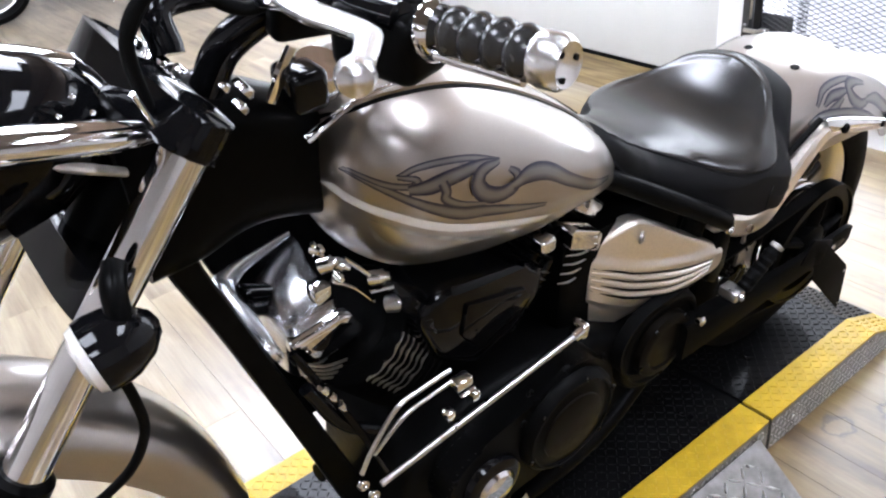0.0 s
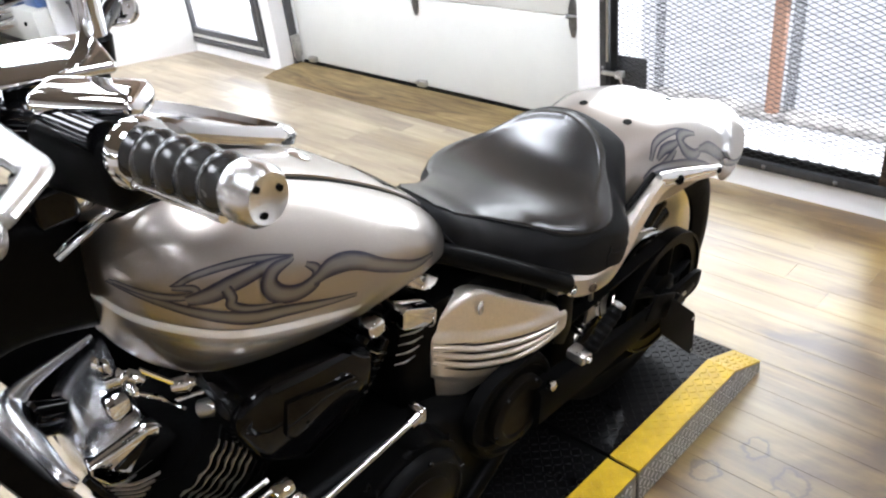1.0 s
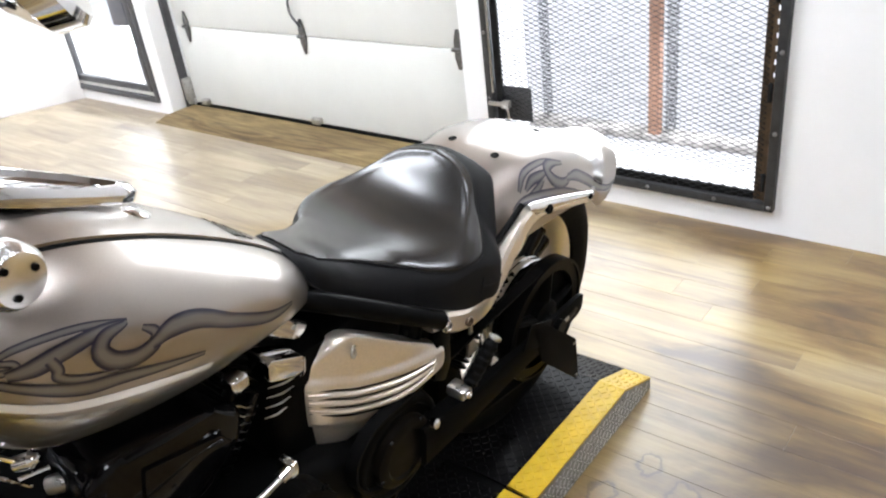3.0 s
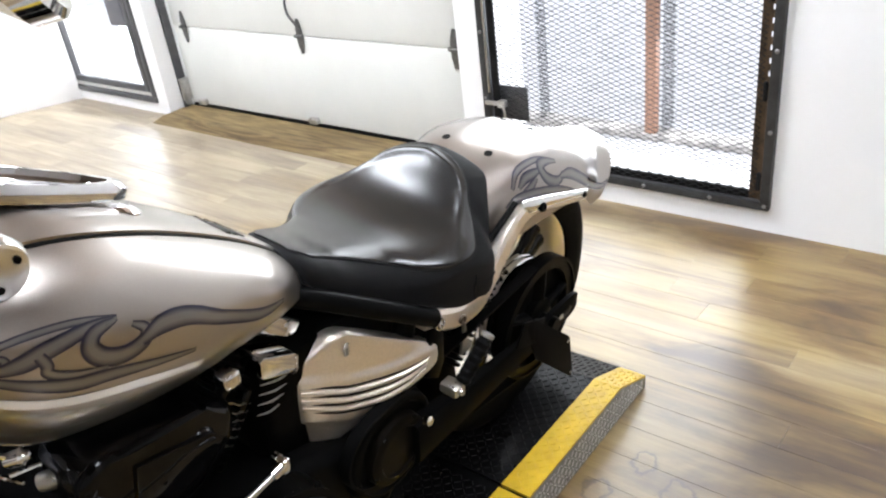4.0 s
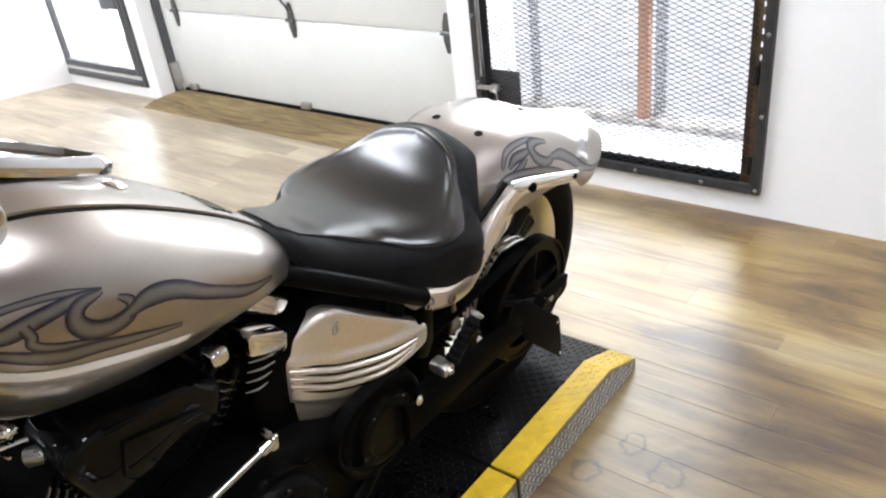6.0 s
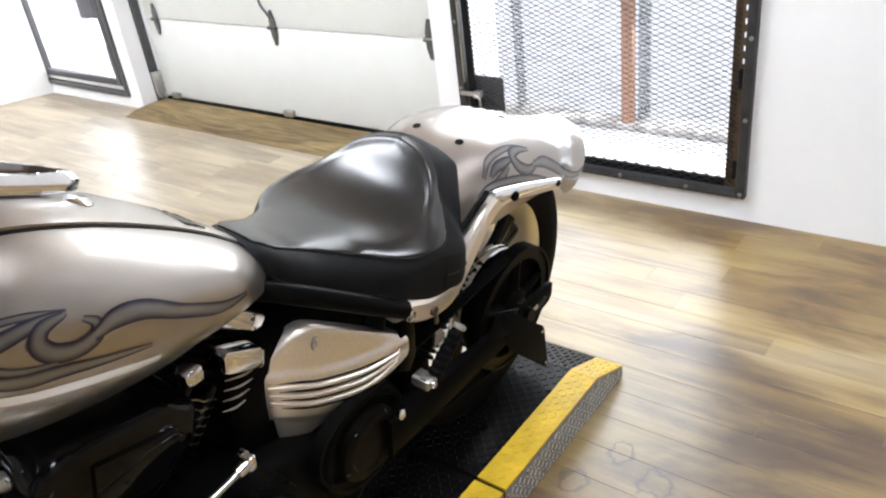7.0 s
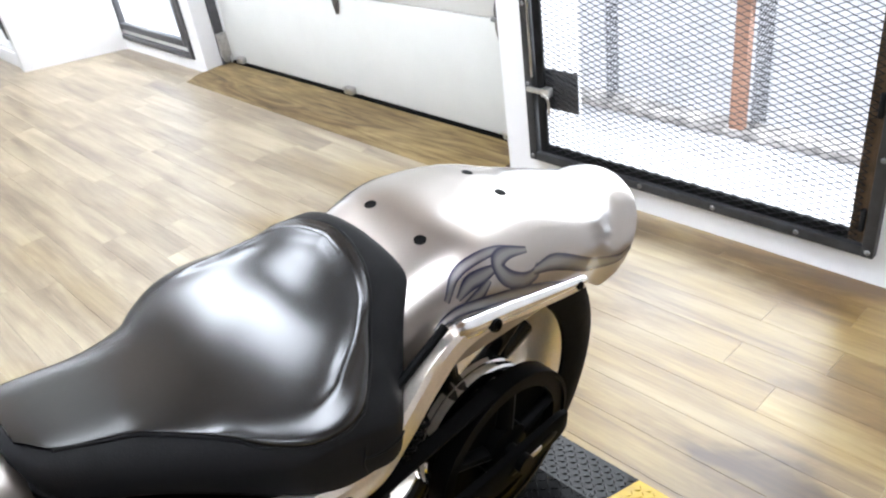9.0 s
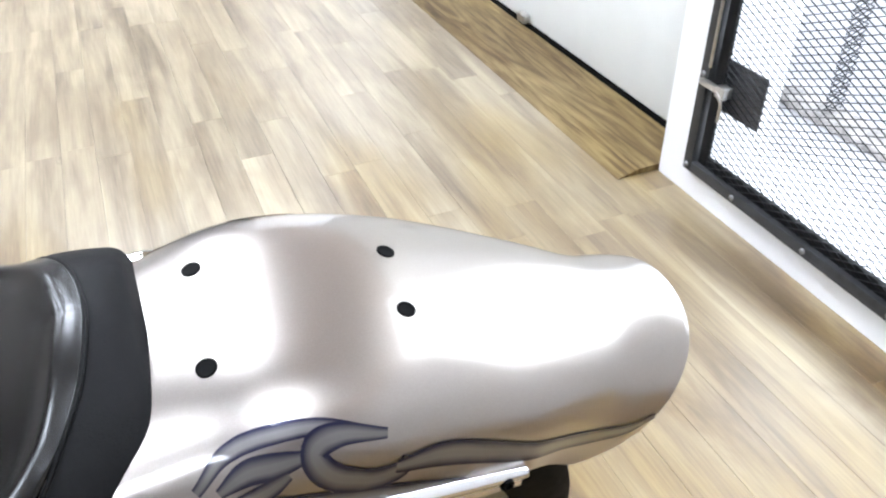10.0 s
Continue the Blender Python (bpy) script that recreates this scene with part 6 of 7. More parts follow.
add_tube(bm, [(0.60, -0.15, 0.17), (0.615, -0.20, 0.10), (0.63, -0.255, 0.012)], [0.015, 0.012, 0.011], 12)
add_lathe(bm, [(0.028, 0.0), (0.028, 0.008)], (0.63, -0.258, 0.036), (0, 0.12, -1), 16)
part("side_stand", bm, CHROME, bike, "chrome side stand")

# ---- front end ----
FDIR = Vector((-0.645, 0, -0.764)).normalized()
FTOP = Vector((0.242, 0, 1.028))
AXF, AZF = -0.315, 0.312
for s in (-1, 1):
    o = FTOP + Vector((0, s * 0.118, 0))
    bm = bmesh.new()
    add_lathe(bm, [(0.0215, 0.03), (0.0215, 0.46)], o, FDIR, 28)
    leg = part("fork_leg", bm, CHROME, bike, "chrome front fork tube")
    bm = bmesh.new()
    add_lathe(bm, [(0.024, 0.395), (0.030, 0.40), (0.031, 0.42), (0.029, 0.60), (0.030, 0.80), (0.026, 0.86), (0.02, 0.87)], o, FDIR, 26)
    part("slider", bm, BLACK, leg, "black fork slider")
bm = bmesh.new()
side, upv = Vector((0, 1, 0)), -FDIR
fwd = side.cross(upv)
cm = Matrix((( fwd.x, side.x, upv.x, 0), (fwd.y, side.y, upv.y, 0), (fwd.z, side.z, upv.z, 0), (0, 0, 0, 1)))


def clamp(dist, thick, reach, name, mat, label, deep=0.058):
    bm = bmesh.new()
    m = Matrix.Translation(FTOP + FDIR * dist) @ cm
    out = []
    for k in range(40):
        t = 2 * math.pi * k / 40
        c, s_ = math.cos(t), math.sin(t)
        out.append((deep * math.copysign(abs(c) ** 0.8, c), (0.118 + reach) * math.copysign(abs(s_) ** 0.5, s_)))
    add_prism(bm, out, thick, m @ Matrix.Translation((0, 0, -thick / 2)), 0.006, 2)
    return part(name, bm, mat, bike, label)


top_clamp = clamp(0.038, 0.040, 0.030, "top_clamp", GLOSS, "black upper fork clamp with chrome bolts", 0.034)
for place, r in (((0.250, 0.105, 0.992), 0.012), ((0.253, 0.070, 0.992), 0.009), ((0.256, 0.045, 0.992), 0.009), ((0.259, 0.015, 0.992), 0.010), ((0.263, -0.030, 0.999), 0.011), ((0.268, -0.062, 1.004), 0.010), ((0.276, -0.090, 1.008), 0.012), ((0.262, -0.112, 1.004), 0.009)):
    bolt(Vector(place), upv + Vector((0.5, -0.1, 0)), r, top_clamp)
clamp(0.215, 0.045, 0.014, "lower_clamp", GLOSS, "black lower fork clamp", 0.026)
bm = bmesh.new()
add_lathe(bm, [(0.032, 0.07), (0.034, 0.24)], FTOP + Vector((0.03, 0, 0)), FDIR, 24)
part("steering_head", bm, BLACK, bike, "black steering head")
# headlight bucket and its chrome band
bm = bmesh.new()
add_lathe(bm, [(0.0, -0.112), (0.03, -0.106), (0.058, -0.080), (0.076, -0.04), (0.081, 0.01), (0.080, 0.05), (0.078, 0.06)], (0.065, 0, 0.985), (-1, 0, -0.12), 36)
head = part("headlight", bm, GLOSS, bike, "gloss black headlight with a chrome rim")
bm = bmesh.new()
add_ring(bm, [(0.078, 0.052), (0.092, 0.050), (0.094, 0.062), (0.086, 0.070), (0.078, 0.066)], (0.065, 0, 0.985), (-1, 0, -0.12), 40)
part("rim", bm, CHROME, head, "chrome headlight rim")
bm = bmesh.new()
add_lathe(bm, [(0.079, 0.060), (0.065, 0.074), (0.03, 0.083), (0.0, 0.085)], (0.065, 0, 0.985), (-1, 0, -0.12), 36)
part("lens", bm, LENS, head, "clear headlight lens")
for s in (-1, 1):
    bm = bmesh.new()
    add_tube(bm, [(0.205, s * 0.082, 0.990), (0.165, s * 0.092, 1.004), (0.11, s * 0.100, 1.022), (0.04, s * 0.100, 1.040)], [0.010, 0.018, 0.021, 0.021], 14, 6, 0.7)
    part("headlight_bracket", bm, CHROME, bike, "chrome headlight bracket")
    bm = bmesh.new()
    add_tube(bm, [(0.165, s * 0.06, 0.952), (0.12, s * 0.066, 0.978), (0.07, s * 0.07, 1.008)], [0.007, 0.008, 0.005], 10, 6, 0.6)
    part("lower_trim", bm, SATIN, bike, "pale trim strip under the headlight")
# tiny chrome studs stand in for the lamps' specular dots on the bucket
for x, y, z in ((0.142, -0.062, 1.035), (0.152, -0.070, 1.020), (0.125, -0.075, 1.028), (0.135, -0.082, 1.012)):
    bolt((x, y, z), (0.5, -0.5, 0.7), 0.0026, head)
# turn signals
for s in (-1, 1):
    bm = bmesh.new()
    add_lathe(bm, [(0.033, 0.0), (0.034, 0.010), (0.032, 0.026), (0.024, 0.044), (0.011, 0.057), (0.0, 0.060)], (0.070, s * 0.182, 0.872), (0.97, 0, 0.15), 28)
    sig = part("turn_signal", bm, GLOSS, bike, "black bullet turn signal with a clear lens")
    bm = bmesh.new()
    add_lathe(bm, [(0.032, 0.002), (0.029, -0.007), (0.018, -0.011), (0.0, -0.012)], (0.070, s * 0.182, 0.872), (0.97, 0, 0.15), 28)
    part("lens", bm, LENS, sig, "clear turn signal lens")
    bm = bmesh.new()
    add_tube(bm, [(0.10, s * 0.185, 0.895), (0.105, s * 0.172, 0.92), (0.115, s * 0.15, 0.925)], 0.011, 10)
    part("stalk", bm, BLACK, sig)
bm = bmesh.new()
add_tube(bm, [(0.085, -0.180, 0.85), (0.090, -0.178, 0.80), (0.088, -0.172, 0.755), (0.065, -0.160, 0.705), (0.02, -0.145, 0.665)], 0.005, 10)
part("brake_line", bm, RUBBER, bike, "black brake line")
# front fender and wheel
bm = bmesh.new()
outer, inner = [], []
for k in range(40):
    a = radians(7 + 135 * k / 39)
    for store, dr in ((outer, 0.0), (inner, -0.005)):
        row = []
        for j in range(25):
            t = math.pi * j / 24
            c, s_ = math.cos(t), math.sin(t)
            r = 0.395 + (0.062 + dr) * abs(s_) ** 0.75
            row.append(Vector((-0.255 + r * math.cos(a), (0.085 + dr) * math.copysign(abs(c) ** 0.75, c), 0.365 + r * math.sin(a))))
        store.append(row)
add_rings(bm, [o + i_[::-1] for o, i_ in zip(outer, inner)])
part("front_fender", bm, PAINT, bike, "silver front fender")
fw = part("front_wheel", add_ring(bmesh.new(), [(0.232, -0.05), (0.242, -0.055), (0.235, -0.045), (0.21, -0.03), (0.205, 0.0), (0.21, 0.03), (0.235, 0.045), (0.242, 0.055), (0.232, 0.05), (0.198, 0.0)], (AXF, 0, AZF), (0, 1, 0), 56), SATIN, bike, "champagne silver cast front wheel")
part("tyre", add_ring(bmesh.new(), [(0.230, -0.05), (0.262, -0.062), (0.290, -0.058), (0.306, -0.035), (0.312, 0.0), (0.306, 0.035), (0.290, 0.058), (0.262, 0.062), (0.230, 0.05), (0.228, 0.0)], (AXF, 0, AZF), (0, 1, 0), 64), RUBBER, fw, "black front tyre")
bm = bmesh.new()
add_lathe(bm, [(0.03, -0.11), (0.04, -0.05), (0.04, 0.05), (0.03, 0.11)], (AXF, 0, AZF), (0, 1, 0), 24)
part("hub", bm, SATIN, fw)
for k in range(5):
    t = 2 * math.pi * k / 5 + 0.3
    e = Vector((math.cos(t), 0, math.sin(t)))
    bm = bmesh.new()
    add_tube(bm, [Vector((AXF, 0, AZF)) + e * 0.035, Vector((AXF, 0, AZF)) + e * 0.12, Vector((AXF, 0, AZF)) + e * 0.21], [0.018, 0.013, 0.017], 10, 4, 1.5)
    part("spoke", bm, SATIN, fw)
for y in (-0.075, 0.075):
    bm = bmesh.new()
    add_ring(bm, [(0.07, y - 0.0025), (0.148, y - 0.0025), (0.148, y + 0.0025), (0.07, y + 0.0025)], (AXF, 0, AZF), (0, 1, 0), 44)
    part("brake_disc", bm, STEEL, fw, "steel front brake disc")

# handlebar with grips, lever, housings, mirror
GRIPM = varied(material("glossy_grip_rubber", (0.02, 0.019, 0.018), 0.22), 40, 0.3, 0.06)
for s in (-1, 1):
    g0, g1 = (Vector((0.345, -0.252, 1.106)), Vector((0.370, -0.388, 1.112))) if s < 0 else (Vector((0.560, 0.205, 1.037)), Vector((0.627, 0.322, 0.987)))
    move = Matrix.Translation((0, 0, 0)) if s < 0 else Matrix.Translation((0.335, 0.052, -0.070)) @ pose(0, 0, 0, 0, 0, -36) @ Matrix.Translation((-0.25, 0, 0))
    bm = bmesh.new()
    add_tube(bm, [(0.262, s * 0.045, 1.00), (0.280, s * 0.070, 1.045), move @ Vector((0.315, s * 0.115, 1.082)), move @ Vector((0.335, s * 0.18, 1.10)), g0], [0.017, 0.017, 0.015, 0.0125, 0.0125], 16)
    bar = part("handlebar", bm, GLOSS, bike, "black handlebar half with a chrome-ended grip")
    d = (g1 - g0).normalized()
    g0 = g0 + d * 0.042
    bm = bmesh.new()
    prof = [(0.013, 0.0)]
    for k in range(4):
        z = 0.004 + 0.0195 * k
        prof += [(0.0150, z), (0.0185, z + 0.0035), (0.0198, z + 0.0085), (0.0187, z + 0.0140), (0.0155, z + 0.0175), (0.0145, z + 0.0190)]
    prof += [(0.0140, 0.084)]
    add_lathe(bm, prof, g0, d, 28)
    part("grip", bm, GRIPM, bar, "black banded rubber grip")
    low = Vector((-0.013, 0.0, -0.013))
    bm = bmesh.new()
    add_tube(bm, [g0 + low + d * 0.006, g0 + low + d * 0.045, g0 + low + d * 0.083], 0.0045, 10, 3)
    part("grip_strip", bm, CHROME, bar, "narrow chrome strip along the grip")
    bm = bmesh.new()
    add_lathe(bm, [(0.018, -0.012), (0.0235, -0.010), (0.0245, -0.004), (0.022, 0.002), (0.015, 0.003)], g0, d, 28)
    part("grip_collar", bm, CHROME, bar, "chrome grip collar")
    bm = bmesh.new()
    add_lathe(bm, [(0.015, 0.082), (0.0185, 0.084), (0.0195, 0.088), (0.0190, 0.101), (0.0155, 0.106), (0.012, 0.104), (0.0, 0.103)], g0, d, 28)
    endp = part("bar_end", bm, POLISH, bar, "bright bar end with drilled holes")
    for k in range(3):
        u_ = d.orthogonal().normalized()
        w_ = d.cross(u_)
        a_ = 2.1 * k + 0.4
        bm = bmesh.new()
        add_lathe(bm, [(0.0022, 0.1025), (0.0022, 0.1052)], g0 + 0.0105 * (math.cos(a_) * u_ + math.sin(a_) * w_), d, 10)
        part("drill_hole", bm, BLACK, bar, "dark drilled hole")
    if s > 0:
        continue
    # switch housing with a chrome cover and button
    hm = move @ Matrix.Translation((0.356, s * 0.228, 1.078)) @ pose(0, 0, 0, 0, 0, s * 74)
    bm = bmesh.new()
    add_box(bm, (-0.052, -0.028, -0.026), (0.034, 0.028, 0.030), 0.012, hm, 3)
    house = part("switch_housing", bm, BLACK, bar, "black handlebar switch housing")
    bm = bmesh.new()
    add_box(bm, (-0.040, -0.020, -0.010), (0.040, 0.020, 0.012), 0.009, move @ Matrix.Translation((0.362, s * 0.203, 1.112)) @ pose(0, 0, 0, 0, 0, s * 52), 3)
    part("housing_cover", bm, CHROME, house, "rounded chrome cover on the switch housing")
    bm = bmesh.new()
    add_lathe(bm, [(0.0, -0.008), (0.009, -0.007), (0.010, 0.008), (0.006, 0.012), (0.0, 0.012)], move @ Vector((0.352, s * 0.176, 1.100)), (-0.4, s * 0.8, 0.2), 16)
    part("horn_button", bm, CHROME, house, "small chrome push button")
    # master cylinder with its lid, plug and lever
    mm = move @ Matrix.Translation((0.356, s * 0.122, 1.092)) @ pose(0, 0, 0, -s * 14, 4, s * 6)
    bm = bmesh.new()
    add_box(bm, (-0.056, -0.024, -0.036), (0.048, 0.024, 0.024), 0.010, mm, 3)
    master = part("master_cylinder", bm, BLACK, bar, "black lever reservoir with a chrome lid")
    bm = bmesh.new()
    add_box(bm, (-0.060, -0.026, 0.024), (0.050, 0.026, 0.034), 0.0045, mm, 3)
    part("lid", bm, CHROME, master, "chrome reservoir lid")
    bm = bmesh.new()
    add_lathe(bm, [(0.0135, 0.0), (0.0135, 0.005), (0.0105, 0.006), (0.0100, 0.003), (0.0, 0.003)], move @ Vector((0.345, s * 0.146, 1.104)), (-0.15, s * 1.0, 0.1), 22)
    part("sight_plug", bm, RUBBER, master, "round dark sight plug")
    bm = bmesh.new()
    add_box(bm, (-0.019, -0.017, -0.014), (0.019, 0.017, 0.012), 0.007, move @ Matrix.Translation((0.300, s * 0.150, 1.112)) @ pose(0, 0, 0, 0, 0, s * 65), 3)
    part("lever_pivot", bm, CHROME, master, "chrome lever pivot block")
    bm = bmesh.new()
    line = [(0.297, s * 0.155, 1.112), (0.292, s * 0.190, 1.112), (0.291, s * 0.225, 1.114), (0.291, s * 0.268, 1.119), (0.290, s * 0.287, 1.121), (0.284, s * 0.302, 1.124), (0.268, s * 0.324, 1.128), (0.250, s * 0.347, 1.132)]
    add_tube(bm, [move @ Vector(q) for q in line], [0.012, 0.0125, 0.0125, 0.011, 0.0105, 0.010, 0.009, 0.0085], 14, 6, 0.62)
    lever = part("lever", bm, POLISH, bar, "polished hand lever with a ball end")
    bm = bmesh.new()
    add_lathe(bm, [(0.004, -0.013), (0.0105, -0.009), (0.0128, 0.0), (0.0105, 0.009), (0.004, 0.013)], move @ Vector((0.236, s * 0.362, 1.134)), (-0.5, s * 0.8, 0.2), 18)
    part("ball_end", bm, POLISH, lever)
    bm = bmesh.new()
    add_lathe(bm, [(0.013, -0.012), (0.014, 0.010), (0.009, 0.014)], move @ Vector((0.409, s * 0.112, 1.112)), (0.02, s * 0.1, 1), 16)
    part("mirror_clamp", bm, BLACK, bar, "black mirror stem nut")
    bm = bmesh.new()
    add_tube(bm, [move @ Vector(q) for q in ((0.409, s * 0.113, 1.12), (0.412, s * 0.115, 1.18), (0.414, s * 0.15, 1.235), (0.418, s * 0.27, 1.27), (0.418, s * 0.36, 1.272))], [0.011, 0.010, 0.008, 0.007, 0.006], 12)
    mirror = part("mirror", bm, CHROME, bar, "chrome mirror on a curved stem")
    bm = bmesh.new()
    add_lathe(bm, [(0.0, -0.020), (0.030, -0.017), (0.052, -0.006), (0.057, 0.006), (0.054, 0.010), (0.0, 0.010)], (0, 0, 0), (0, 0, 1), 36)
    bmesh.ops.transform(bm, matrix=move @ Matrix.Translation((0.417, s * 0.40, 1.270)) @ pose(0, 0, 0, 0, 62, s * 25) @ Matrix.Diagonal((0.66, 1.25, 1, 1)), verts=bm.verts)
    part("mirror_shell", bm, CHROME, mirror, "chrome oval mirror shell")
for name, line, r, mat in (
    ("control_cable", [(0.303, -0.118, 1.090), (0.285, -0.112, 1.088), (0.265, -0.11, 1.098), (0.240, -0.11, 1.122), (0.208, -0.11, 1.118), (0.186, -0.105, 1.085), (0.190, -0.095, 1.03), (0.205, -0.08, 0.97)], 0.0062, RUBBER),
    ("clutch_cable", [(0.315, -0.06, 1.10), (0.280, 0.00, 1.09), (0.245, 0.03, 1.06), (0.215, 0.04, 1.00), (0.21, 0.04, 0.93)], 0.005, RUBBER),
    ("brake_hose", [(0.205, -0.098, 0.985), (0.192, -0.106, 1.005), (0.178, -0.110, 1.045)], 0.0025, CHROME),
):
    bm = bmesh.new()
    add_tube(bm, line, r, 10)
    part(name, bm, mat, bike, "thin chrome fitting beside the fork" if mat is CHROME else "black cable looping from the handlebar")
# ignition lock and instrument in front of the tank
bm = bmesh.new()
add_lathe(bm, [(0.0, 0.0), (0.024, 0.002), (0.030, 0.012), (0.030, 0.03), (0.026, 0.036), (0.0, 0.037)], (0.372, -0.045, 0.960), (0.15, -0.35, 0.95), 28)
part("ignition_lock", bm, CHROME, bike, "chrome ignition lock in front of the tank")
bm = bmesh.new()
add_tube(bm, [(0.346, -0.060, 1.020), (0.332, -0.062, 1.0), (0.314, -0.062, 0.972)], [0.004, 0.005, 0.004], 8, 4, 1.6)
part("bracket_strip", bm, CHROME, bike, "narrow chrome bracket strip")
bm = bmesh.new()
add_box(bm, (0.330, -0.085, 0.955), (0.372, -0.03, 1.0), 0.010, None, 3)
part("lock_housing", bm, GLOSS, bike, "black housing of the ignition lock")
bm = bmesh.new()
add_tube(bm, [(0.336, -0.085, 0.932), (0.360, -0.088, 0.944), (0.405, -0.084, 0.956), (0.47, -0.083, 0.957)], [0.0065, 0.006, 0.0045, 0.002], 10, 6, 0.7)
part("tank_trim", bm, CHROME, tank, "chrome trim at the front edge of the tank")
bm = bmesh.new()
add_box(bm, (-0.012, -0.006, 0.0), (0.012, 0.006, 0.008), 0.002, Matrix.Translation((0.580, 0.240, 1.040)), 2)
part("kill_switch", bm, RED, bike, "red engine stop switch on the handlebar")

# ---- floor planks, laid along the street wall ----
PW = 0.098
plank_meshes = {}


def plank_mesh(length):
    key = round(length, 2)
    if key not in plank_meshes:
        x, y, g, h = PW / 2, length / 2, 0.0006, 0.004
        v = [(-x + 0.0003, -y + 0.0003, -h), (x - 0.0003, -y + 0.0003, -h), (x - 0.0003, y - 0.0003, -h), (-x + 0.0003, y - 0.0003, -h)]
        v += [(-x + 0.0003, -y + 0.0003, -0.0003), (x - 0.0003, -y + 0.0003, -0.0003), (x - 0.0003, y - 0.0003, -0.0003), (-x + 0.0003, y - 0.0003, -0.0003)]
        v += [(-x + g, -y + g, 0), (x - g, -y + g, 0), (x - g, y - g, 0), (-x + g, y - g, 0)]
        f = [(8, 9, 10, 11), (0, 1, 5, 4), (1, 2, 6, 5), (2, 3, 7, 6), (3, 0, 4, 7), (4, 5, 9, 8), (5, 6, 10, 9), (6, 7, 11, 10), (7, 4, 8, 11)]
        me = bpy.data.meshes.new("plank")
        me.from_pydata(v, [], f)
        me.materials.append(PLANK)
        plank_meshes[key] = me
    return plank_meshes[key]


rng = random.Random(7)
verts, faces = [], []
row = 0
x = WALLX - PW / 2
while x > -4.0:
    y = -4.0 - rng.random() * 0.9
    while y < 9.0:
        length = rng.choice((0.62, 0.78, 0.94, 1.1))
        lo, hi = max(y, -4.0), min(y + length, 9.0)
        if hi - lo > 0.05:
            if x > -0.3 and hi > -0.9 and lo < 6.3:
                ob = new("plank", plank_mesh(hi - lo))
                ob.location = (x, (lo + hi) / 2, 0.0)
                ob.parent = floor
            else:
                n = len(verts)
                g = 0.0006
                verts += [(x - PW / 2 + g, lo + g, 0), (x + PW / 2 - g, lo + g, 0), (x + PW / 2 - g, hi - g, 0), (x - PW / 2 + g, hi - g, 0)]
                verts += [(x - PW / 2, lo, -0.004), (x + PW / 2, lo, -0.004), (x + PW / 2, hi, -0.004), (x - PW / 2, hi, -0.004)]
                faces += [(n, n + 1, n + 2, n + 3), (n, n + 4, n + 5, n + 1), (n + 1, n + 5, n + 6, n + 2), (n + 2, n + 6, n + 7, n + 3), (n + 3, n + 7, n + 4, n)]
        y += length
    x -= PW
    row += 1
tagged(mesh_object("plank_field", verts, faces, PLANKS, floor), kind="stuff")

# ---- a second motorcycle and its exhaust by the display bench ----
other = thing("motorcycle", pose(1.62, 6.75, 0.002), "dark motorcycle with chrome pipes parked by the display bench", "motorcycle")
for x in (-0.75, 0.78):
    fr = part("wheel", add_ring(bmesh.new(), [(0.215, -0.04), (0.232, -0.05), (0.235, 0.0), (0.232, 0.05), (0.215, 0.04), (0.20, 0.0)], (x, 0, 0.32), (0, 1, 0), 48), STEEL, other, "steel spoked wheel")
    part("tyre", add_ring(bmesh.new(), [(0.228, -0.05), (0.27, -0.065), (0.30, -0.055), (0.318, 0.0), (0.30, 0.055), (0.27, 0.065), (0.228, 0.05)], (x, 0, 0.32), (0, 1, 0), 48), RUBBER, fr, "black tyre")
    bm = bmesh.new()
    add_lathe(bm, [(0.03, -0.09), (0.045, -0.04), (0.045, 0.04), (0.03, 0.09)], (x, 0, 0.32), (0, 1, 0), 20)
    part("hub", bm, STEEL, fr)
    for k in range(12):
        t = 2 * math.pi * k / 12
        e = Vector((math.cos(t), 0, math.sin(t)))
        bm = bmesh.new()
        add_tube(bm, [Vector((x, 0.02 * (-1) ** k, 0.32)) + e * 0.04, Vector((x, 0, 0.32)) + e * 0.215], 0.0028, 6)
        part("spoke", bm, STEEL, fr)
    bm = bmesh.new()
    rows_o, rows_i = [], []
    for k in range(24):
        a = radians(20 + 130 * k / 23)
        for store, dr in ((rows_o, 0.0), (rows_i, -0.006)):
            store.append([Vector((x + (0.335 + dr + 0.03 * math.sin(math.pi * j / 10)) * math.cos(a), (0.075 + dr) * math.cos(math.pi * j / 10), 0.32 + (0.335 + dr + 0.03 * math.sin(math.pi * j / 10)) * math.sin(a))) for j in range(11)])
    add_rings(bm, [o + i_[::-1] for o, i_ in zip(rows_o, rows_i)])
    part("fender", bm, GLOSS, other, "gloss black fender")
for k in range(2):
    bm = bmesh.new()
    add_tube(bm, [(-0.15, -0.13, 0.48 - 0.05 * k), (-0.02, -0.20, 0.34), (0.15, -0.22, 0.30 - 0.10 * k), (0.5, -0.22, 0.30 - 0.10 * k), (1.05, -0.22, 0.31 - 0.10 * k)], [0.022, 0.022, 0.03, 0.042, 0.045], 16)
    part("exhaust_pipe", bm, CHROME, other, "chrome exhaust pipe")
bm = bmesh.new()
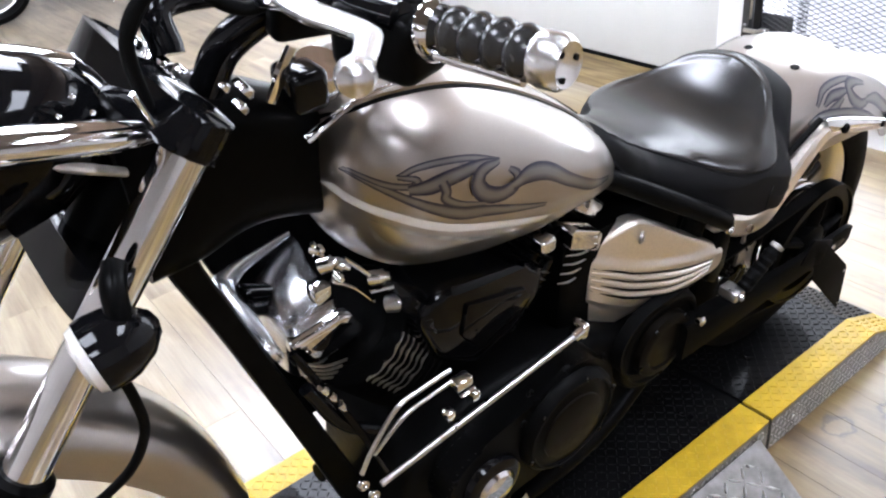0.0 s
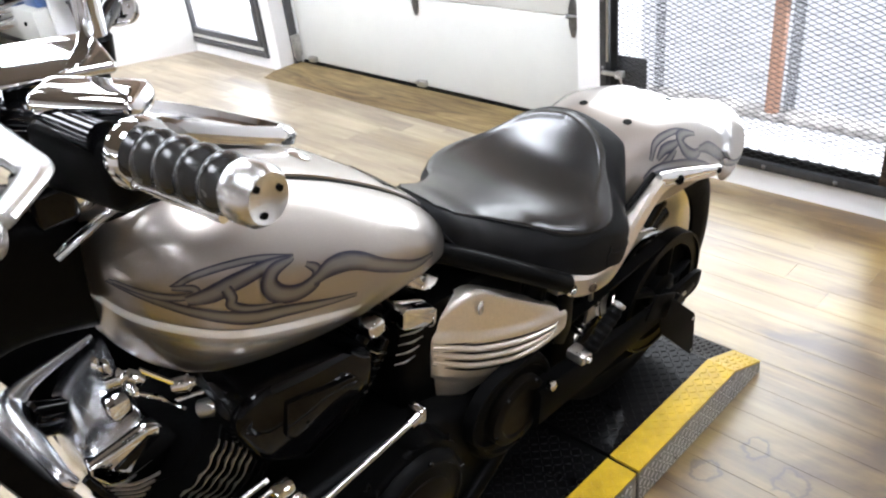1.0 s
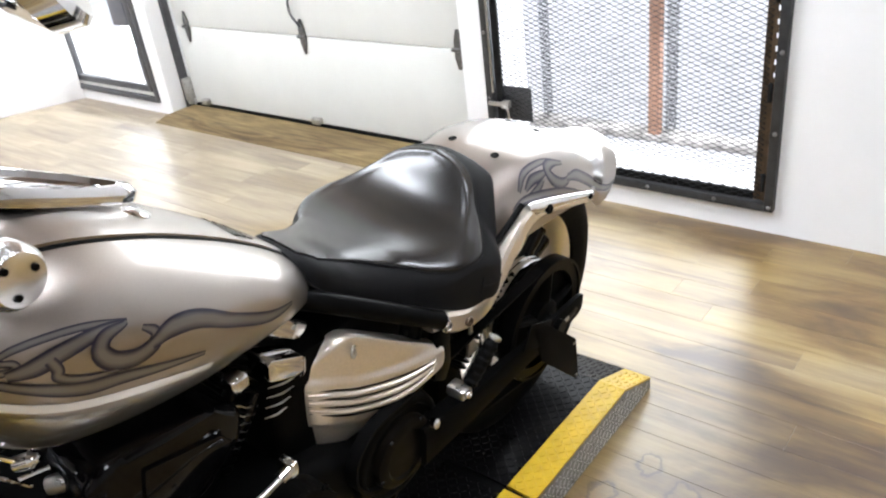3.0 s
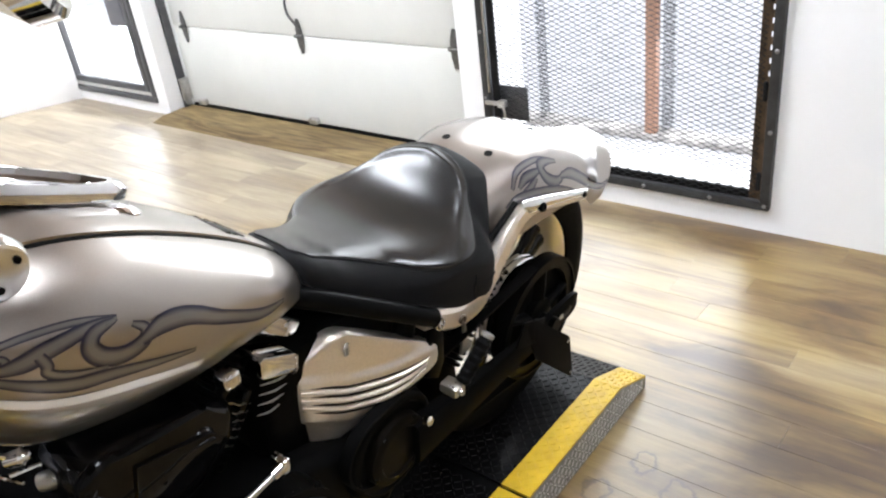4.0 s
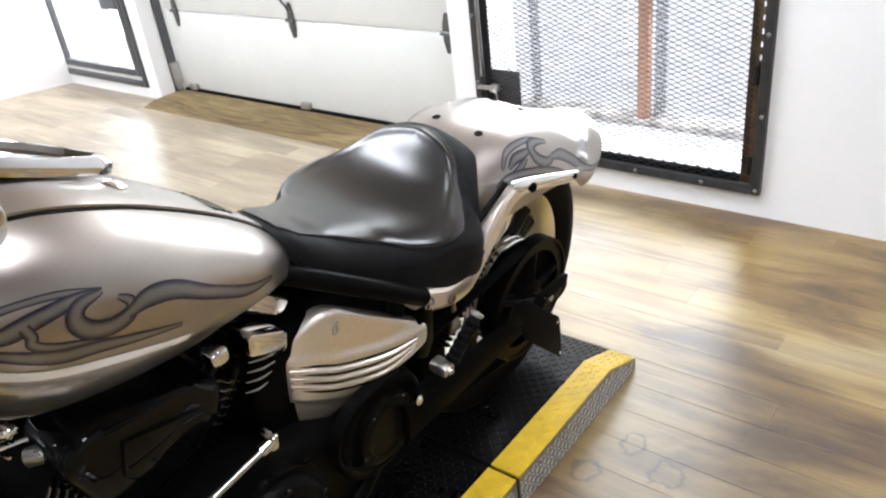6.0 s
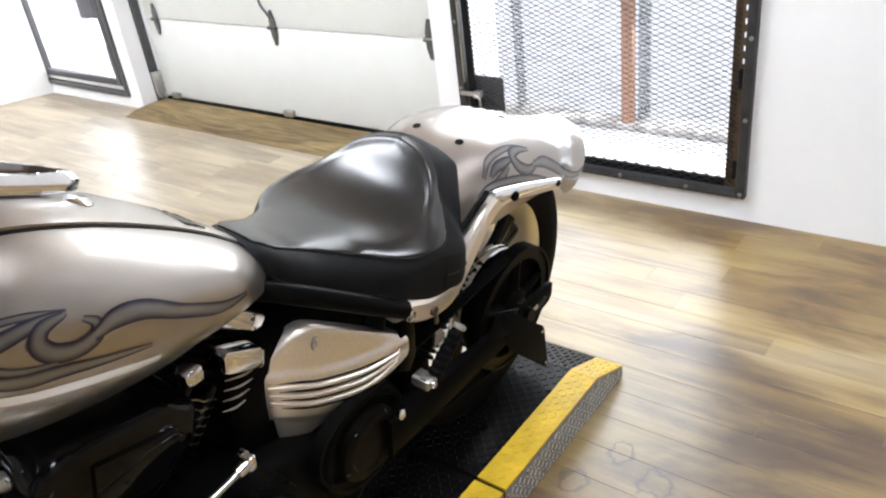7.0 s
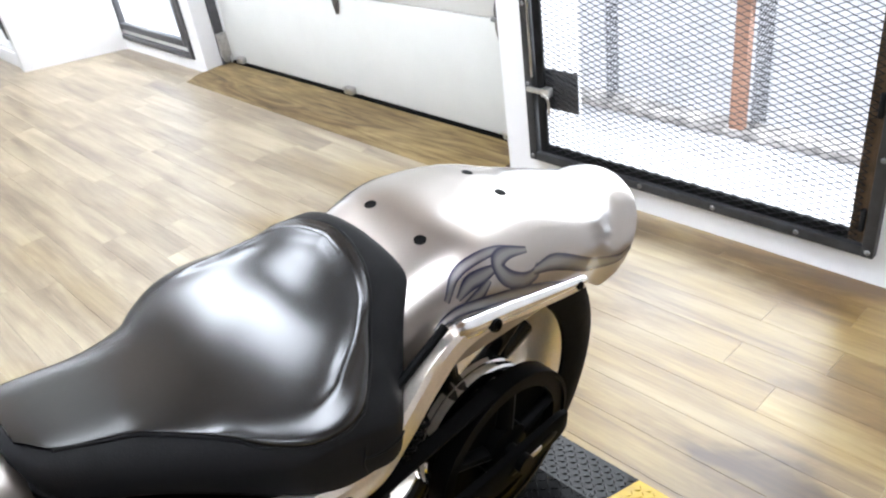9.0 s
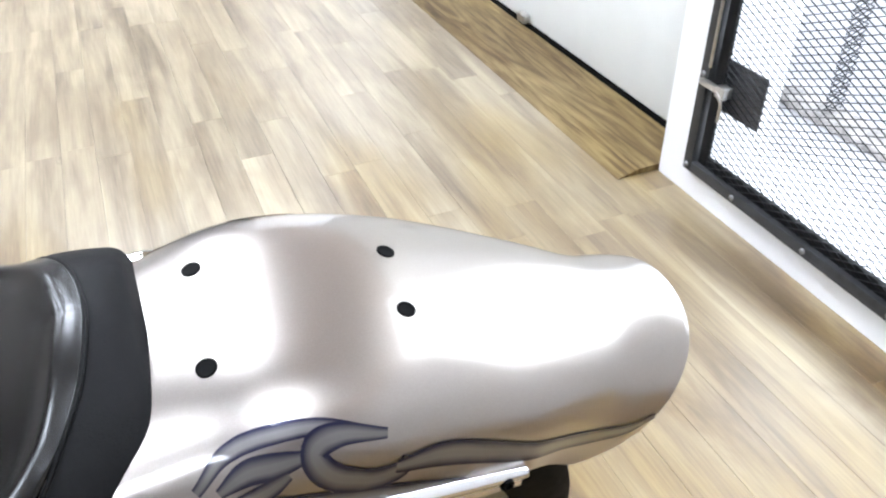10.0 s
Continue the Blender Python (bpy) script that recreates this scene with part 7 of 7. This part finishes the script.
add_prism(bm, [(-0.35, 0.20), (0.35, 0.20), (0.40, 0.36), (0.18, 0.62), (-0.16, 0.66), (-0.34, 0.42)], 0.22, pose(0, 0.11, 0, 90, 0, 0), 0.03, 3)
part("engine", bm, STEEL, other, "bright finned engine block")
bm = bmesh.new()
add_rings(bm, [oval(x, w, u, d, z, 2.4, 2.2, 32) for x, w, u, d, z in ((-0.42, 0.02, 0.02, 0.02, 0.80), (-0.36, 0.10, 0.07, 0.07, 0.80), (-0.22, 0.14, 0.10, 0.08, 0.79), (0.0, 0.13, 0.08, 0.07, 0.76), (0.14, 0.06, 0.03, 0.04, 0.74))])
part("fuel_tank", bm, GLOSS, other, "gloss black fuel tank")
bm = bmesh.new()
add_rings(bm, [oval(x, w, u, d, z, 2.6, 2.6, 32) for x, w, u, d, z in ((0.12, 0.05, 0.02, 0.03, 0.72), (0.25, 0.12, 0.03, 0.05, 0.70), (0.45, 0.15, 0.04, 0.05, 0.70), (0.62, 0.12, 0.07, 0.05, 0.74), (0.70, 0.05, 0.05, 0.03, 0.76))])
part("seat", bm, VINYL, other, "black seat")
for s_ in (-1, 1):
    bm = bmesh.new()
    add_tube(bm, [(-0.74, s_ * 0.09, 0.32), (-0.45, s_ * 0.10, 0.92)], 0.022, 14)
    part("fork_leg", bm, CHROME, other, "chrome fork leg")
bm = bmesh.new()
add_tube(bm, [(-0.20, -0.36, 1.05), (-0.36, -0.28, 1.08), (-0.44, -0.08, 1.00), (-0.44, 0.08, 1.00), (-0.36, 0.28, 1.08), (-0.20, 0.36, 1.05)], 0.013, 12)
part("handlebar", bm, CHROME, other, "chrome handlebar")
bm = bmesh.new()
add_lathe(bm, [(0.0, -0.10), (0.06, -0.07), (0.085, 0.0), (0.082, 0.05), (0.0, 0.06)], (-0.52, 0, 0.86), (-1, 0, -0.1), 28)
part("headlight", bm, CHROME, other, "chrome headlight")
bm = bmesh.new()
add_tube(bm, [(0.0, -0.12, 0.22), (0.03, -0.22, 0.01)], 0.013, 10)
part("side_stand", bm, CHROME, other)
